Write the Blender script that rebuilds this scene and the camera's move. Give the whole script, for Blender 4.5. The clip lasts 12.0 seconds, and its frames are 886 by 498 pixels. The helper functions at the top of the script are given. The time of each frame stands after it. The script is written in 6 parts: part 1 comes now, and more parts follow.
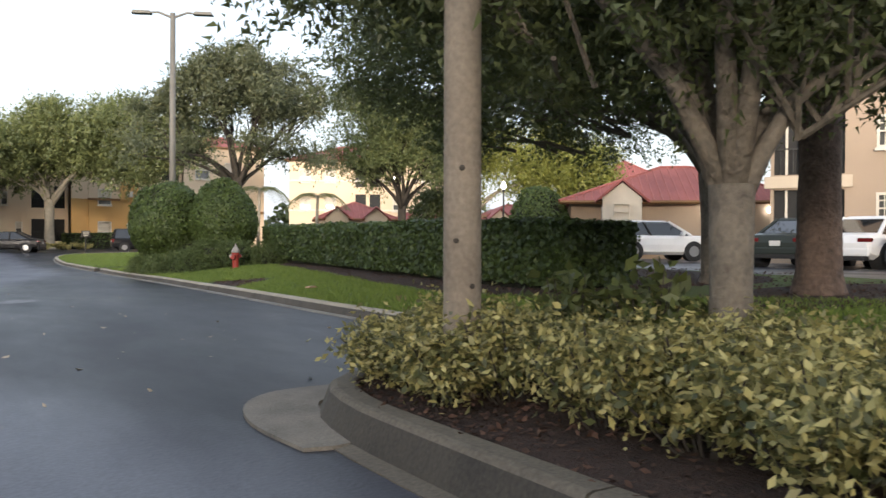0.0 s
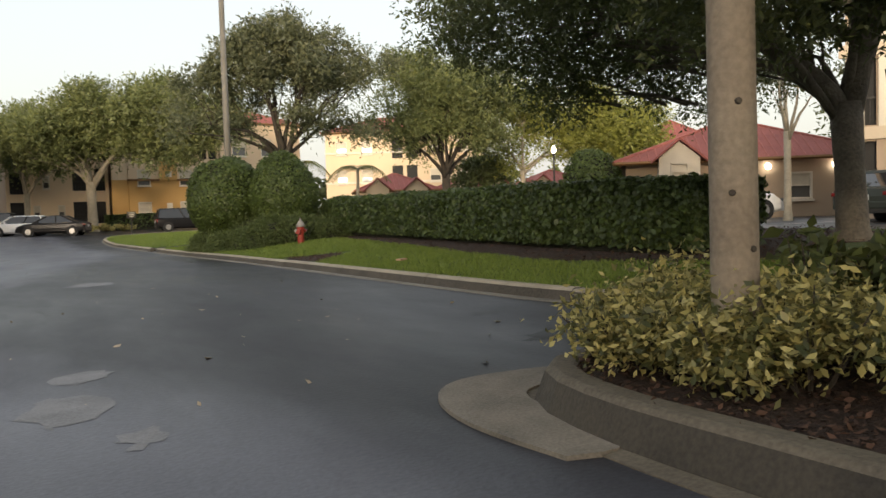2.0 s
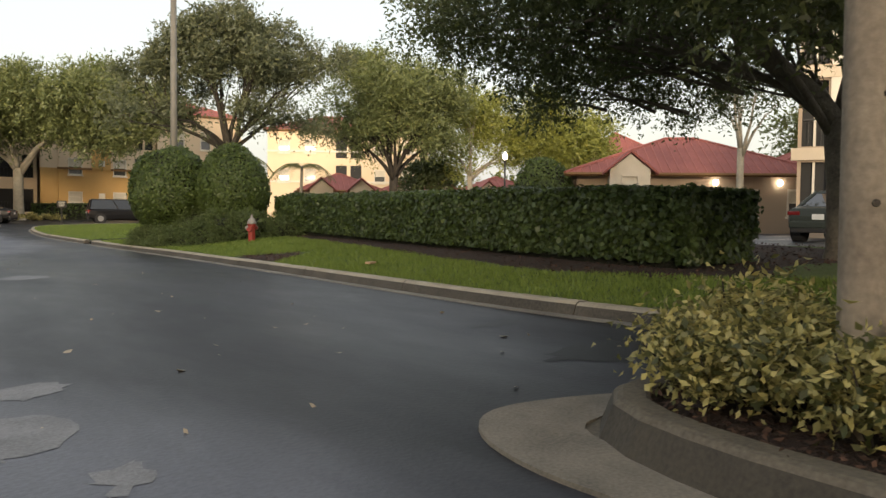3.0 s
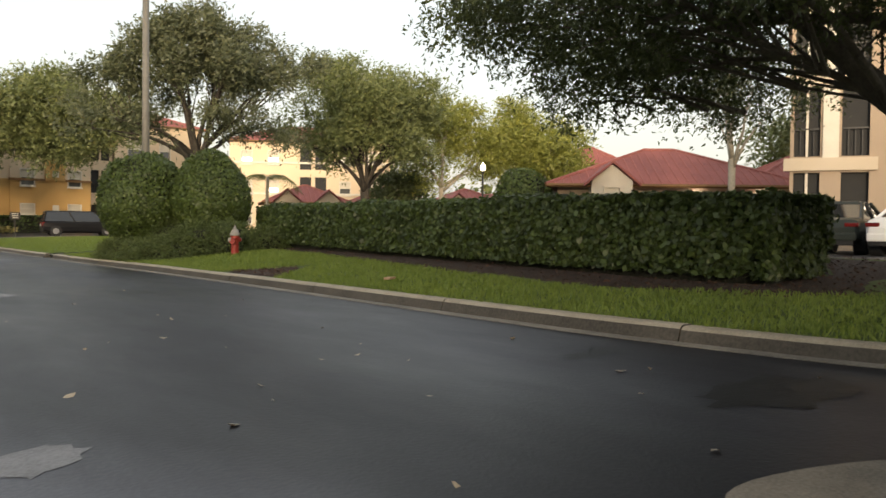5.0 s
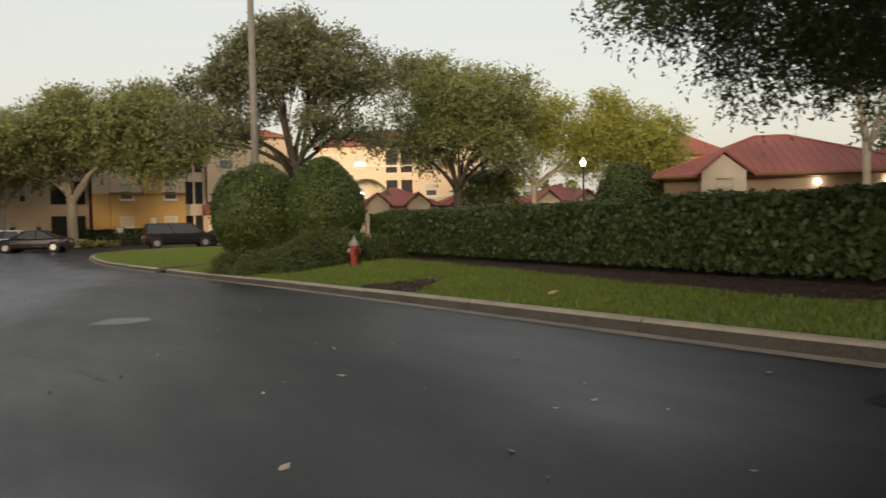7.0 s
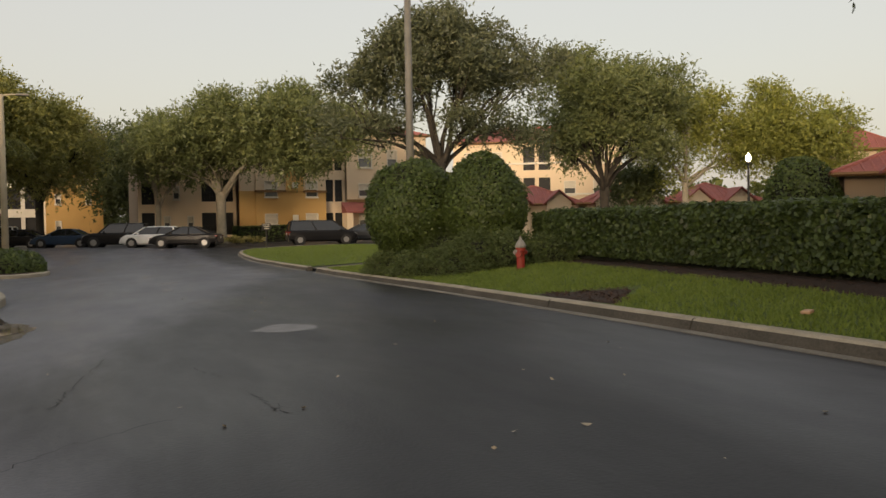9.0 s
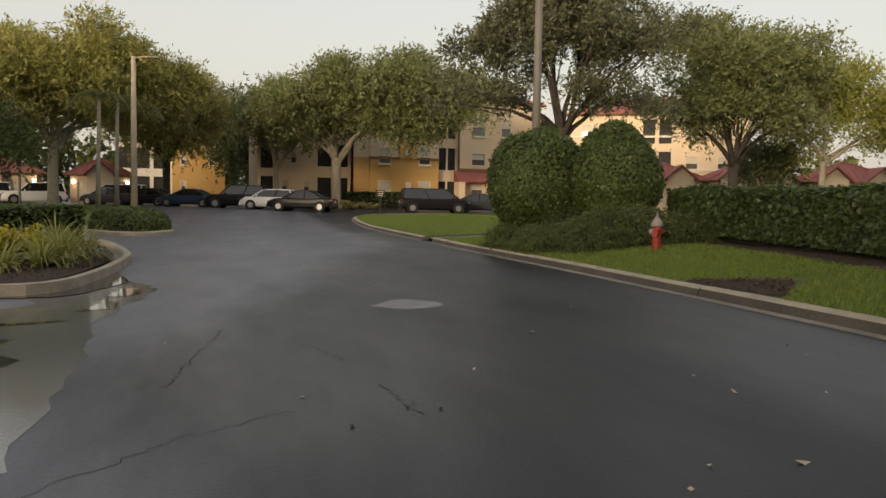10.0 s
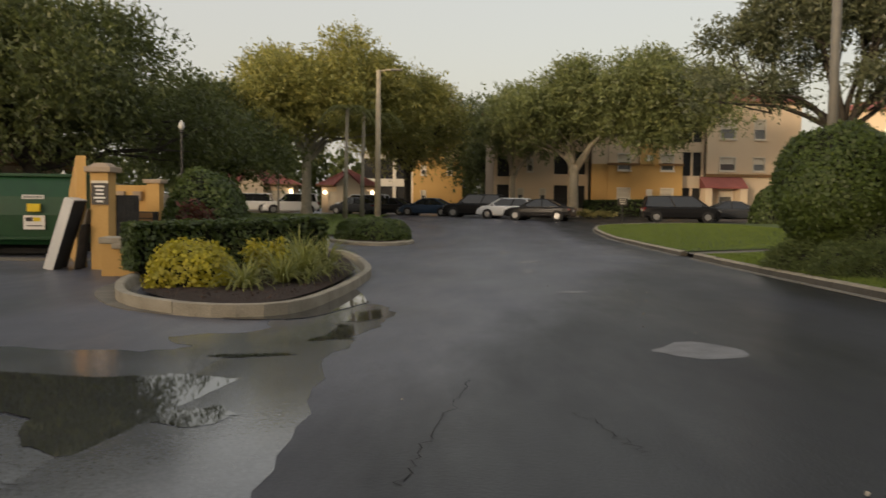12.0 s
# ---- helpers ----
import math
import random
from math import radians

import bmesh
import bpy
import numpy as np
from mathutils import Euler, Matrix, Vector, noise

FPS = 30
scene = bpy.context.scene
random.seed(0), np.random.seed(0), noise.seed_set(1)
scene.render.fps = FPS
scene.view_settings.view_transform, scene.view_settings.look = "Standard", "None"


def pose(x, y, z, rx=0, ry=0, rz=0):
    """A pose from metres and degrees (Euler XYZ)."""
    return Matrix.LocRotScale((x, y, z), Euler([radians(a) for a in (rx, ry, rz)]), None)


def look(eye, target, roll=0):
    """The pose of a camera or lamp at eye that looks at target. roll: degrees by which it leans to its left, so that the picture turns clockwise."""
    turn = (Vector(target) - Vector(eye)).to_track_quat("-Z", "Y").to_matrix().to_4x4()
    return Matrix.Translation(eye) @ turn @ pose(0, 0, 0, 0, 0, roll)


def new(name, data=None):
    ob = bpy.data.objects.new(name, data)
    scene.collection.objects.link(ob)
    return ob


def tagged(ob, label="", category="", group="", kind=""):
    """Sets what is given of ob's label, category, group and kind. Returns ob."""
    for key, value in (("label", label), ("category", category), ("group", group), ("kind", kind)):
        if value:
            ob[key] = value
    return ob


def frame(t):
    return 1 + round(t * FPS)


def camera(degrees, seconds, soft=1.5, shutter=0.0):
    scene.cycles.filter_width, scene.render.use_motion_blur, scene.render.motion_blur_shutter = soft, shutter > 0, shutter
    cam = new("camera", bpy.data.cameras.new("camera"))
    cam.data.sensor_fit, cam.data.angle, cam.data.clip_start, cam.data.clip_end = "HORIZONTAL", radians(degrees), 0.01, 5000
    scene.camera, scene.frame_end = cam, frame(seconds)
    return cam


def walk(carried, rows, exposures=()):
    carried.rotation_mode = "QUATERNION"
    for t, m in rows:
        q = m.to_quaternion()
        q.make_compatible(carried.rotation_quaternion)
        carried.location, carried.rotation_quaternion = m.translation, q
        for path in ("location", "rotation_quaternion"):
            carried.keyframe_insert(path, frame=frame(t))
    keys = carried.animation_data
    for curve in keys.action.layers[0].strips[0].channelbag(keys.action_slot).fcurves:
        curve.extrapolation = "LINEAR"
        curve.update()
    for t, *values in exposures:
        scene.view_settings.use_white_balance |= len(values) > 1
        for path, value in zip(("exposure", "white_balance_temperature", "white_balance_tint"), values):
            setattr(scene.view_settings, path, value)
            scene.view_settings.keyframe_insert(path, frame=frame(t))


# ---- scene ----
cam = camera(57.6, 12.0, soft=1.45, shutter=0.25)
PATH = [
    (0, (0.963, -12.106, 1.289), (2, -10.396, 1.268), 0.35),
    (0.5, (0.813, -11.847, 1.281), (1.773, -10.093, 1.249), 0.3),
    (1, (0.664, -11.588, 1.272), (1.583, -9.813, 1.221), -0.88),
    (1.5, (0.549, -11.226, 1.267), (1.443, -9.438, 1.209), -1.57),
    (2, (0.474, -10.846, 1.247), (1.444, -9.099, 1.152), -1.7),
    (2.5, (0.4, -10.398, 1.252), (1.454, -8.701, 1.157), -0.25),
    (4.3, (0.336, -8.85, 1.13), (1.492, -7.221, 1.044), 0.48),
    (4.5, (0.365, -8.688, 1.142), (1.516, -7.055, 1.055), 0.18),
    (5, (0.292, -8.371, 1.172), (1.482, -6.765, 1.119), 0.65),
    (5.5, (0.264, -8.048, 1.205), (1.635, -6.593, 1.156), 0.48),
    (6, (0.215, -7.674, 1.246), (1.596, -6.229, 1.203), -0.53),
    (6.5, (0.088, -7.31, 1.286), (1.337, -5.749, 1.23), -0.7),
    (7, (0.014, -6.95, 1.316), (1.041, -5.235, 1.26), -1.44),
    (7.5, (-0.09, -6.556, 1.338), (0.764, -4.747, 1.294), 0.35),
    (7.7, (-0.074, -6.394, 1.359), (0.751, -4.573, 1.315), -0.34),
    (9.3, (-0.024, -4.959, 1.365), (0.668, -3.084, 1.303), -0.8),
    (9.5, (-0.029, -4.769, 1.382), (0.6, -2.873, 1.291), -0.28),
    (10, (-0.051, -4.287, 1.391), (0.438, -2.352, 1.264), 1.04),
    (10.5, (-0.036, -3.764, 1.39), (0.416, -1.823, 1.229), 0.75),
    (11, (-0.129, -3.264, 1.393), (0.086, -1.283, 1.22), 0.85),
    (11.5, (-0.175, -2.772, 1.434), (-0.034, -0.783, 1.271), 0.94),
    (12, (-0.205, -2.281, 1.459), (-0.283, -0.286, 1.342), 0.68),
]
EXPOSURES = [(0, 1.55, 5650, 12), (0.5, 1.16, 6050, 12), (1, 1.06, 6350, 12), (2.5, 1.22, 6450, 10), (4.5, 1.2, 6600, 10), (5.5, 1.3, 6550, 10), (7.0, 0.84, 6900, 12), (9.5, 0.67, 7000, 13), (10, 0.77, 6900, 13), (11, 1.1, 6800, 13), (11.5, 0.79, 6850, 13), (12, 0.62, 6900, 12)]
walk(cam, [(t, look(eye, target, roll)) for t, eye, target, roll in PATH], EXPOSURES)

# ---------- sky, sun ----------
world = bpy.data.worlds.new("sky")
scene.world = world
world.use_nodes = True
wn, wl = world.node_tree.nodes, world.node_tree.links
sky = wn.new("ShaderNodeTexSky")
sky.sky_type = "NISHITA"
sky.sun_disc = False
sky.sun_elevation = radians(6.5)
sky.sun_rotation = radians(215)
sky.air_density, sky.dust_density, sky.ozone_density = 1.2, 4.0, 1.5
veil = wn.new("ShaderNodeMix")
veil.data_type = "RGBA"
veil.inputs[0].default_value = 0.42
veil.inputs[7].default_value = (7.9, 7.75, 7.5, 1)
wl.new(sky.outputs[0], veil.inputs[6])
wl.new(veil.outputs[2], wn["Background"].inputs[0])
wn["Background"].inputs[1].default_value = 0.1
sun_data = bpy.data.lights.new("sun", "SUN")
sun_data.energy, sun_data.angle, sun_data.color = 2.0, radians(12), (1.0, 0.83, 0.63)
sun_ob = new("sun", sun_data)
sun_ob.matrix_world = look((0, 0, 40), (20, 26, 40 - 3.75))


# ---------- materials ----------
def mat(name, a, b=None, rough=0.8, scale=3.0, fine=60.0, bump=0.3, metal=0.0, island=False, spec=0.5, coat=0.0, depth=0.01, coord="Object"):
    m = bpy.data.materials.new(name)
    m.use_nodes = True
    n, l = m.node_tree.nodes, m.node_tree.links
    p = n["Principled BSDF"]
    p.inputs["Roughness"].default_value, p.inputs["Metallic"].default_value = rough, metal
    p.inputs["Specular IOR Level"].default_value = spec
    p.inputs["Coat Weight"].default_value = coat
    b = b or tuple(c * 0.8 for c in a)
    tc = n.new("ShaderNodeTexCoord")
    big = n.new("ShaderNodeTexNoise")
    big.inputs["Scale"].default_value, big.inputs["Detail"].default_value = scale, 5
    small = n.new("ShaderNodeTexNoise")
    small.inputs["Scale"].default_value, small.inputs["Detail"].default_value = fine, 3
    l.new(tc.outputs[coord], big.inputs["Vector"])
    l.new(tc.outputs[coord], small.inputs["Vector"])
    mixf = n.new("ShaderNodeMath")
    mixf.operation = "MULTIPLY_ADD"
    mixf.inputs[1].default_value = 0.45
    l.new(small.outputs[0], mixf.inputs[0])
    half = n.new("ShaderNodeMath")
    half.operation = "MULTIPLY"
    half.inputs[1].default_value = 0.55
    if island:
        g = n.new("ShaderNodeNewGeometry")
        l.new(g.outputs["Random Per Island"], half.inputs[0])
    else:
        l.new(big.outputs[0], half.inputs[0])
    l.new(half.outputs[0], mixf.inputs[2])
    ramp = n.new("ShaderNodeValToRGB")
    ramp.color_ramp.elements[0].position, ramp.color_ramp.elements[1].position = (0.1, 0.8) if island else (0.3, 0.7)
    ramp.color_ramp.elements[0].color, ramp.color_ramp.elements[1].color = (*b, 1), (*a, 1)
    l.new(mixf.outputs[0], ramp.inputs[0])
    l.new(ramp.outputs[0], p.inputs["Base Color"])
    if bump:
        bp = n.new("ShaderNodeBump")
        bp.inputs["Strength"].default_value, bp.inputs["Distance"].default_value = bump, depth
        l.new(small.outputs[0], bp.inputs["Height"])
        l.new(bp.outputs[0], p.inputs["Normal"])
    return m


def leaf_mat(name, light, dark, rough=0.5, sharp=False):
    m = mat(name, light, dark, rough=rough, island=True, bump=0, fine=2.0)
    if sharp:
        e = m.node_tree.nodes["Color Ramp"].color_ramp.elements
        e[0].position, e[1].position = 0.34, 0.64
    n, l = m.node_tree.nodes, m.node_tree.links
    p = n["Principled BSDF"]
    tr = n.new("ShaderNodeBsdfTranslucent")
    tr.inputs[0].default_value = (*light, 1)
    mx = n.new("ShaderNodeMixShader")
    mx.inputs[0].default_value = 0.32
    l.new(p.outputs[0], mx.inputs[1])
    l.new(tr.outputs[0], mx.inputs[2])
    l.new(mx.outputs[0], n["Material Output"].inputs[0])
    return m


def glass_mat(name, tint=(0.05, 0.06, 0.065), rough=0.06):
    return mat(name, tint, tuple(c * 0.8 for c in tint), rough=rough, bump=0, spec=0.8)


def glow_mat(name, col, power):
    m = bpy.data.materials.new(name)
    m.use_nodes = True
    p = m.node_tree.nodes["Principled BSDF"]
    p.inputs["Base Color"].default_value = (0.9, 0.9, 0.9, 1)
    p.inputs["Emission Color"].default_value = (*col, 1)
    p.inputs["Emission Strength"].default_value = power
    return m


M_ASPHALT = mat("asphalt", (0.048, 0.0495, 0.0575), (0.0205, 0.0212, 0.025), rough=0.4, scale=0.35, fine=36, bump=0.4, depth=0.006, spec=0.3)
an, al = M_ASPHALT.node_tree.nodes, M_ASPHALT.node_tree.links
atc, amap, ano, arr = an.new("ShaderNodeTexCoord"), an.new("ShaderNodeMapping"), an.new("ShaderNodeTexNoise"), an.new("ShaderNodeMapRange")
amap.inputs["Scale"].default_value = (0.55, 0.16, 1)
ano.inputs["Scale"].default_value, ano.inputs["Detail"].default_value, ano.inputs["Roughness"].default_value = 1.0, 6, 0.6
arr.inputs["From Min"].default_value, arr.inputs["From Max"].default_value = 0.3, 0.7
arr.inputs["To Min"].default_value, arr.inputs["To Max"].default_value = 0.3, 0.55
al.new(atc.outputs["Object"], amap.inputs[0])
al.new(amap.outputs[0], ano.inputs["Vector"])
al.new(ano.outputs[0], arr.inputs[0])
al.new(arr.outputs[0], an["Principled BSDF"].inputs["Roughness"])
# the outer lane is darker asphalt, with tree shade painted into its colour
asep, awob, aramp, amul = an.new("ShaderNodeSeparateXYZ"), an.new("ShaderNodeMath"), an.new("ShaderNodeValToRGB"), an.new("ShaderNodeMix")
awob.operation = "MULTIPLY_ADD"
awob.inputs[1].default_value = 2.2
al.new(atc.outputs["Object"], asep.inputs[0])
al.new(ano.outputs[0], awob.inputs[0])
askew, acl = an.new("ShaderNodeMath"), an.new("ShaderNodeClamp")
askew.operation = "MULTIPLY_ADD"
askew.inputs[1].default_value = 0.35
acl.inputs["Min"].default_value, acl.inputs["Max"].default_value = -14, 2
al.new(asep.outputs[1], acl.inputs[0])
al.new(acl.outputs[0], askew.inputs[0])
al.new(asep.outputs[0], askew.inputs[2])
# paler with distance: grazing sky sheen put into the colour
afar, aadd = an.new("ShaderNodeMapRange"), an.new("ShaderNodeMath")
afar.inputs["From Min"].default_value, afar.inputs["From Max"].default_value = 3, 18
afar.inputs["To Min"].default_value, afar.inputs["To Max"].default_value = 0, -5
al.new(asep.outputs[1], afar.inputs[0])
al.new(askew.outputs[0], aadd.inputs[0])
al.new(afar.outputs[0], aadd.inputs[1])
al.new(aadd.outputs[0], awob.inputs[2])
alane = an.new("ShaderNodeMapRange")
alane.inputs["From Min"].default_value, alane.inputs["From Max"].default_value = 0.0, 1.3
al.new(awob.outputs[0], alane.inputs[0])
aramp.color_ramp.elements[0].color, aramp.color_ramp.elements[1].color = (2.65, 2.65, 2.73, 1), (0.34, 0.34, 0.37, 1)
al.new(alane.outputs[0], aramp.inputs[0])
amul.data_type, amul.blend_type = "RGBA", "MULTIPLY"
amul.inputs[0].default_value = 1.0
al.new(an["Color Ramp"].outputs[0], amul.inputs[6])
al.new(aramp.outputs[0], amul.inputs[7])
# pale band along the drive, its sheen painted as a lighter colour
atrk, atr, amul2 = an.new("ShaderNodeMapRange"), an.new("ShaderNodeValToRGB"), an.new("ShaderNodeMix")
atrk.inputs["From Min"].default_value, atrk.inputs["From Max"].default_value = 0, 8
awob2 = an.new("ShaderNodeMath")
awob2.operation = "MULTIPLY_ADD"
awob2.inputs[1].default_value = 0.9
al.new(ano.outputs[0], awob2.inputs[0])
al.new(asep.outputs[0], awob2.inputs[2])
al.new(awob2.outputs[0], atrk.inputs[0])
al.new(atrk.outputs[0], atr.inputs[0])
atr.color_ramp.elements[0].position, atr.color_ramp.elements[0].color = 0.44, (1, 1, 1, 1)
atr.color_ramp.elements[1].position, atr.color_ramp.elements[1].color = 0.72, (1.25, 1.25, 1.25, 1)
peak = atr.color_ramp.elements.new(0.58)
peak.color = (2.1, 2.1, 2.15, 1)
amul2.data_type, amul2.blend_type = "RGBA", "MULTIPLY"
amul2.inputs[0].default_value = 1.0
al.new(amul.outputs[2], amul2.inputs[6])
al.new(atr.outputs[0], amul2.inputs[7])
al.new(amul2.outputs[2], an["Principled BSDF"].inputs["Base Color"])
# kerb faces: shade painted as darker concrete, brown-stained on the shrub island
M_KERB_FACE = mat("shaded_kerb_face", (0.1, 0.088, 0.07), (0.028, 0.025, 0.02), rough=0.85, scale=1.6, fine=40, bump=0.5)
M_SHADED_FACE = mat("stained_shaded_face", (0.07, 0.06, 0.043), (0.02, 0.017, 0.013), rough=0.8, scale=1.8, fine=42, bump=0.5)
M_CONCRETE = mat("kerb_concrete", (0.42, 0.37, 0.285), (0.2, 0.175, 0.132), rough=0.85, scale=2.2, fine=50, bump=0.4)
M_GUTTER = mat("stained_gutter", (0.26, 0.24, 0.2), (0.1, 0.092, 0.078), rough=0.75, scale=1.5, fine=40, bump=0.4)
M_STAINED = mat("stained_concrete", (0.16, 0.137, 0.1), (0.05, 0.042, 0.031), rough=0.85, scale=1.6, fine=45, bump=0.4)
M_APRON = mat("apron_concrete", (0.24, 0.212, 0.168), (0.09, 0.08, 0.064), rough=0.8, scale=3, fine=60, bump=0.4)
M_LAWN = mat("lawn_soil", (0.102, 0.138, 0.0264), (0.06, 0.0936, 0.0168), rough=0.95, scale=1.2, fine=70, bump=0.9, depth=0.03)
M_GRASS = leaf_mat("grass_blade", (0.2, 0.262, 0.046), (0.09, 0.14, 0.023), 0.6)
M_MULCH = mat("bark_mulch", (0.0506, 0.0274, 0.0178), (0.0178, 0.0107, 0.0077), rough=0.95, scale=9, fine=55, bump=1.0, depth=0.04)
M_CHIP = mat("mulch_chip", (0.0975, 0.0525, 0.0338), (0.0263, 0.015, 0.0105), rough=0.95, island=True, bump=0.3)
M_EARTH = mat("earth", (0.10, 0.11, 0.05), (0.06, 0.07, 0.03), rough=0.95, scale=0.05, fine=2)
M_BARK = mat("oak_bark", (0.072, 0.06, 0.045), (0.026, 0.0215, 0.017), rough=0.9, scale=4, fine=26, bump=0.9, depth=0.03)
M_BARK_GREY = mat("grey_bark", (0.235, 0.2, 0.152), (0.085, 0.073, 0.057), rough=0.9, scale=3.5, fine=24, bump=0.8, depth=0.025)
M_BARK_PALE = mat("pale_bark", (0.4, 0.356, 0.275), (0.213, 0.188, 0.144), rough=0.9, scale=3, fine=22, bump=0.6, depth=0.02)
M_BARK_FLAKY = mat("flaking_bark", (0.19, 0.13, 0.095), (0.055, 0.04, 0.032), rough=0.9, scale=7, fine=18, bump=1.0, depth=0.04)
M_POLE = mat("weathered_pole", (0.306, 0.255, 0.187), (0.145, 0.115, 0.085), rough=0.85, scale=1.8, fine=30, bump=0.5)
M_STEEL = mat("painted_pole", (0.20, 0.19, 0.16), (0.13, 0.12, 0.10), rough=0.6, scale=3, fine=40, bump=0.1)
M_POLE_TAN = mat("concrete_pole", (0.486, 0.419, 0.297), (0.338, 0.284, 0.203), rough=0.8, scale=2, fine=40, bump=0.2)
M_OAK = leaf_mat("oak_leaf", (0.135, 0.158, 0.046), (0.03, 0.041, 0.0135))
M_OAK_DARK = leaf_mat("dark_oak_leaf", (0.135, 0.16, 0.056), (0.036, 0.047, 0.019))
M_OAK_MID = leaf_mat("oak_leaf_mid", (0.215, 0.24, 0.085), (0.07, 0.09, 0.033))
M_AIRY = leaf_mat("airy_leaf", (0.165, 0.178, 0.09), (0.05, 0.06, 0.03))
M_YELLOW_TREE = leaf_mat("yellow_green_leaf", (0.33, 0.338, 0.0741), (0.116, 0.14, 0.033))
M_GOLD_TREE = leaf_mat("gold_green_leaf", (0.395, 0.367, 0.102), (0.0936, 0.123, 0.041))
M_HEDGE = leaf_mat("hedge_leaf", (0.095, 0.137, 0.034), (0.013, 0.023, 0.007), 0.5)
M_TWIN = leaf_mat("clipped_leaf", (0.105, 0.148, 0.03), (0.026, 0.043, 0.0105), 0.5)
M_JUNIPER = leaf_mat("juniper_leaf", (0.135, 0.172, 0.052), (0.036, 0.052, 0.017), 0.6)
M_VARIEG = leaf_mat("variegated_leaf", (0.5, 0.44, 0.165), (0.024, 0.038, 0.01), 0.45, True)
M_GOLD = leaf_mat("gold_leaf", (0.58, 0.50, 0.045), (0.17, 0.17, 0.02), 0.5)
M_STRAP = leaf_mat("strap_leaf", (0.36, 0.36, 0.1), (0.08, 0.11, 0.022), 0.45)
M_REDLEAF = leaf_mat("red_leaf", (0.15, 0.045, 0.03), (0.05, 0.03, 0.02), 0.5)
M_PALM = leaf_mat("palm_leaf", (0.19, 0.20, 0.06), (0.08, 0.09, 0.03), 0.5)
# near-black fill for plant interiors: the shade between leaves as a colour
M_INNER_SHADE = mat("inner_shade", (0.022, 0.024, 0.012), (0.01, 0.011, 0.007), rough=1.0, scale=6, fine=30, bump=0.8, depth=0.05)
M_TILE = mat("red_roof_tile", (0.36, 0.115, 0.095), (0.22, 0.068, 0.058), rough=0.8, scale=0.7, fine=12, bump=0.4)
M_TILE_RIB = mat("red_tile_course", (0.42, 0.14, 0.11), (0.25, 0.08, 0.065), rough=0.75, scale=1.5, fine=12, bump=0.3)
M_CREAM = mat("cream_stucco", (0.74, 0.585, 0.4), (0.64, 0.5, 0.335), rough=0.92, scale=0.35, fine=30, bump=0.25)
M_OCHRE = mat("ochre_stucco", (0.6, 0.37, 0.135), (0.5, 0.3, 0.1), rough=0.92, scale=0.4, fine=30, bump=0.25)
M_TAN = mat("tan_stucco", (0.42, 0.325, 0.235), (0.35, 0.27, 0.192), rough=0.92, scale=0.4, fine=30, bump=0.25)
M_PALEW = mat("pale_stucco", (0.62, 0.52, 0.39), (0.52, 0.435, 0.32), rough=0.92, scale=0.5, fine=30, bump=0.2)
M_TRIM = mat("white_trim", (0.72, 0.66, 0.55), (0.6, 0.55, 0.45), rough=0.7, scale=2, fine=30, bump=0.1)
M_BAND = mat("brown_band", (0.24, 0.13, 0.05), (0.18, 0.10, 0.04), rough=0.85, scale=1, fine=30, bump=0.1)
M_GLASS = glass_mat("window_glass", (0.11, 0.11, 0.105))
M_BLIND = mat("window_blind", (0.62, 0.56, 0.45), (0.5, 0.45, 0.36), rough=0.7, scale=2, fine=20, bump=0.1)
M_SCREEN = mat("dark_screen", (0.028, 0.027, 0.025), (0.018, 0.018, 0.017), rough=0.8, scale=3, fine=60, bump=0.1)
M_RAIL = mat("dark_rail", (0.03, 0.028, 0.026), rough=0.5, bump=0)
M_RED = mat("hydrant_red", (0.34, 0.036, 0.022), (0.2, 0.023, 0.015), rough=0.55, scale=9, fine=50, bump=0.3)
M_GREYCAP = mat("hydrant_grey", (0.30, 0.28, 0.25), (0.16, 0.15, 0.13), rough=0.6, scale=9, fine=50, bump=0.3)
M_GREEN = mat("dumpster_green", (0.0095, 0.061, 0.0175), (0.0052, 0.037, 0.011), rough=0.45, scale=2, fine=25, bump=0.15)
M_BLACK = mat("black_rubber", (0.018, 0.018, 0.018), (0.01, 0.01, 0.01), rough=0.85, bump=0.2)
M_WHITE = mat("white_enamel", (0.75, 0.74, 0.70), (0.62, 0.6, 0.56), rough=0.5, bump=0.05)
M_SIGN_BLACK = mat("sign_black", (0.03, 0.024, 0.02), rough=0.5, bump=0)
M_YELLOW = mat("yellow_label", (0.75, 0.55, 0.02), rough=0.5, bump=0)
M_FABRIC = mat("dark_fabric", (0.045, 0.042, 0.038), (0.028, 0.026, 0.024), rough=0.95, scale=8, fine=90, bump=0.4)
M_CHROME = mat("chrome", (0.32, 0.32, 0.32), rough=0.5, metal=1.0, bump=0)
M_CARGLASS = glass_mat("car_glass", (0.018, 0.02, 0.022), 0.04)
M_HEADLIGHT = mat("lamp_lens", (0.2, 0.2, 0.195), rough=0.7, bump=0)
M_TAIL = mat("tail_lamp", (0.14, 0.01, 0.01), rough=0.2, bump=0)
M_PLATE = mat("plate", (0.6, 0.6, 0.58), rough=0.5, bump=0)
M_GLOBE = glow_mat("lamp_globe", (1.0, 0.88, 0.66), 5.0)
M_GLOBE_OFF = mat("unlit_globe", (0.72, 0.70, 0.64), rough=0.3, bump=0)
M_AMBER = glow_mat("amber_lamp", (1.0, 0.55, 0.12), 12.0)
M_WALLGLOW = glow_mat("wall_lamp_glass", (1.0, 0.9, 0.7), 7.0)
M_LITTER = mat("fallen_leaf", (0.5, 0.43, 0.33), (0.25, 0.2, 0.14), rough=0.8, bump=0, island=True)
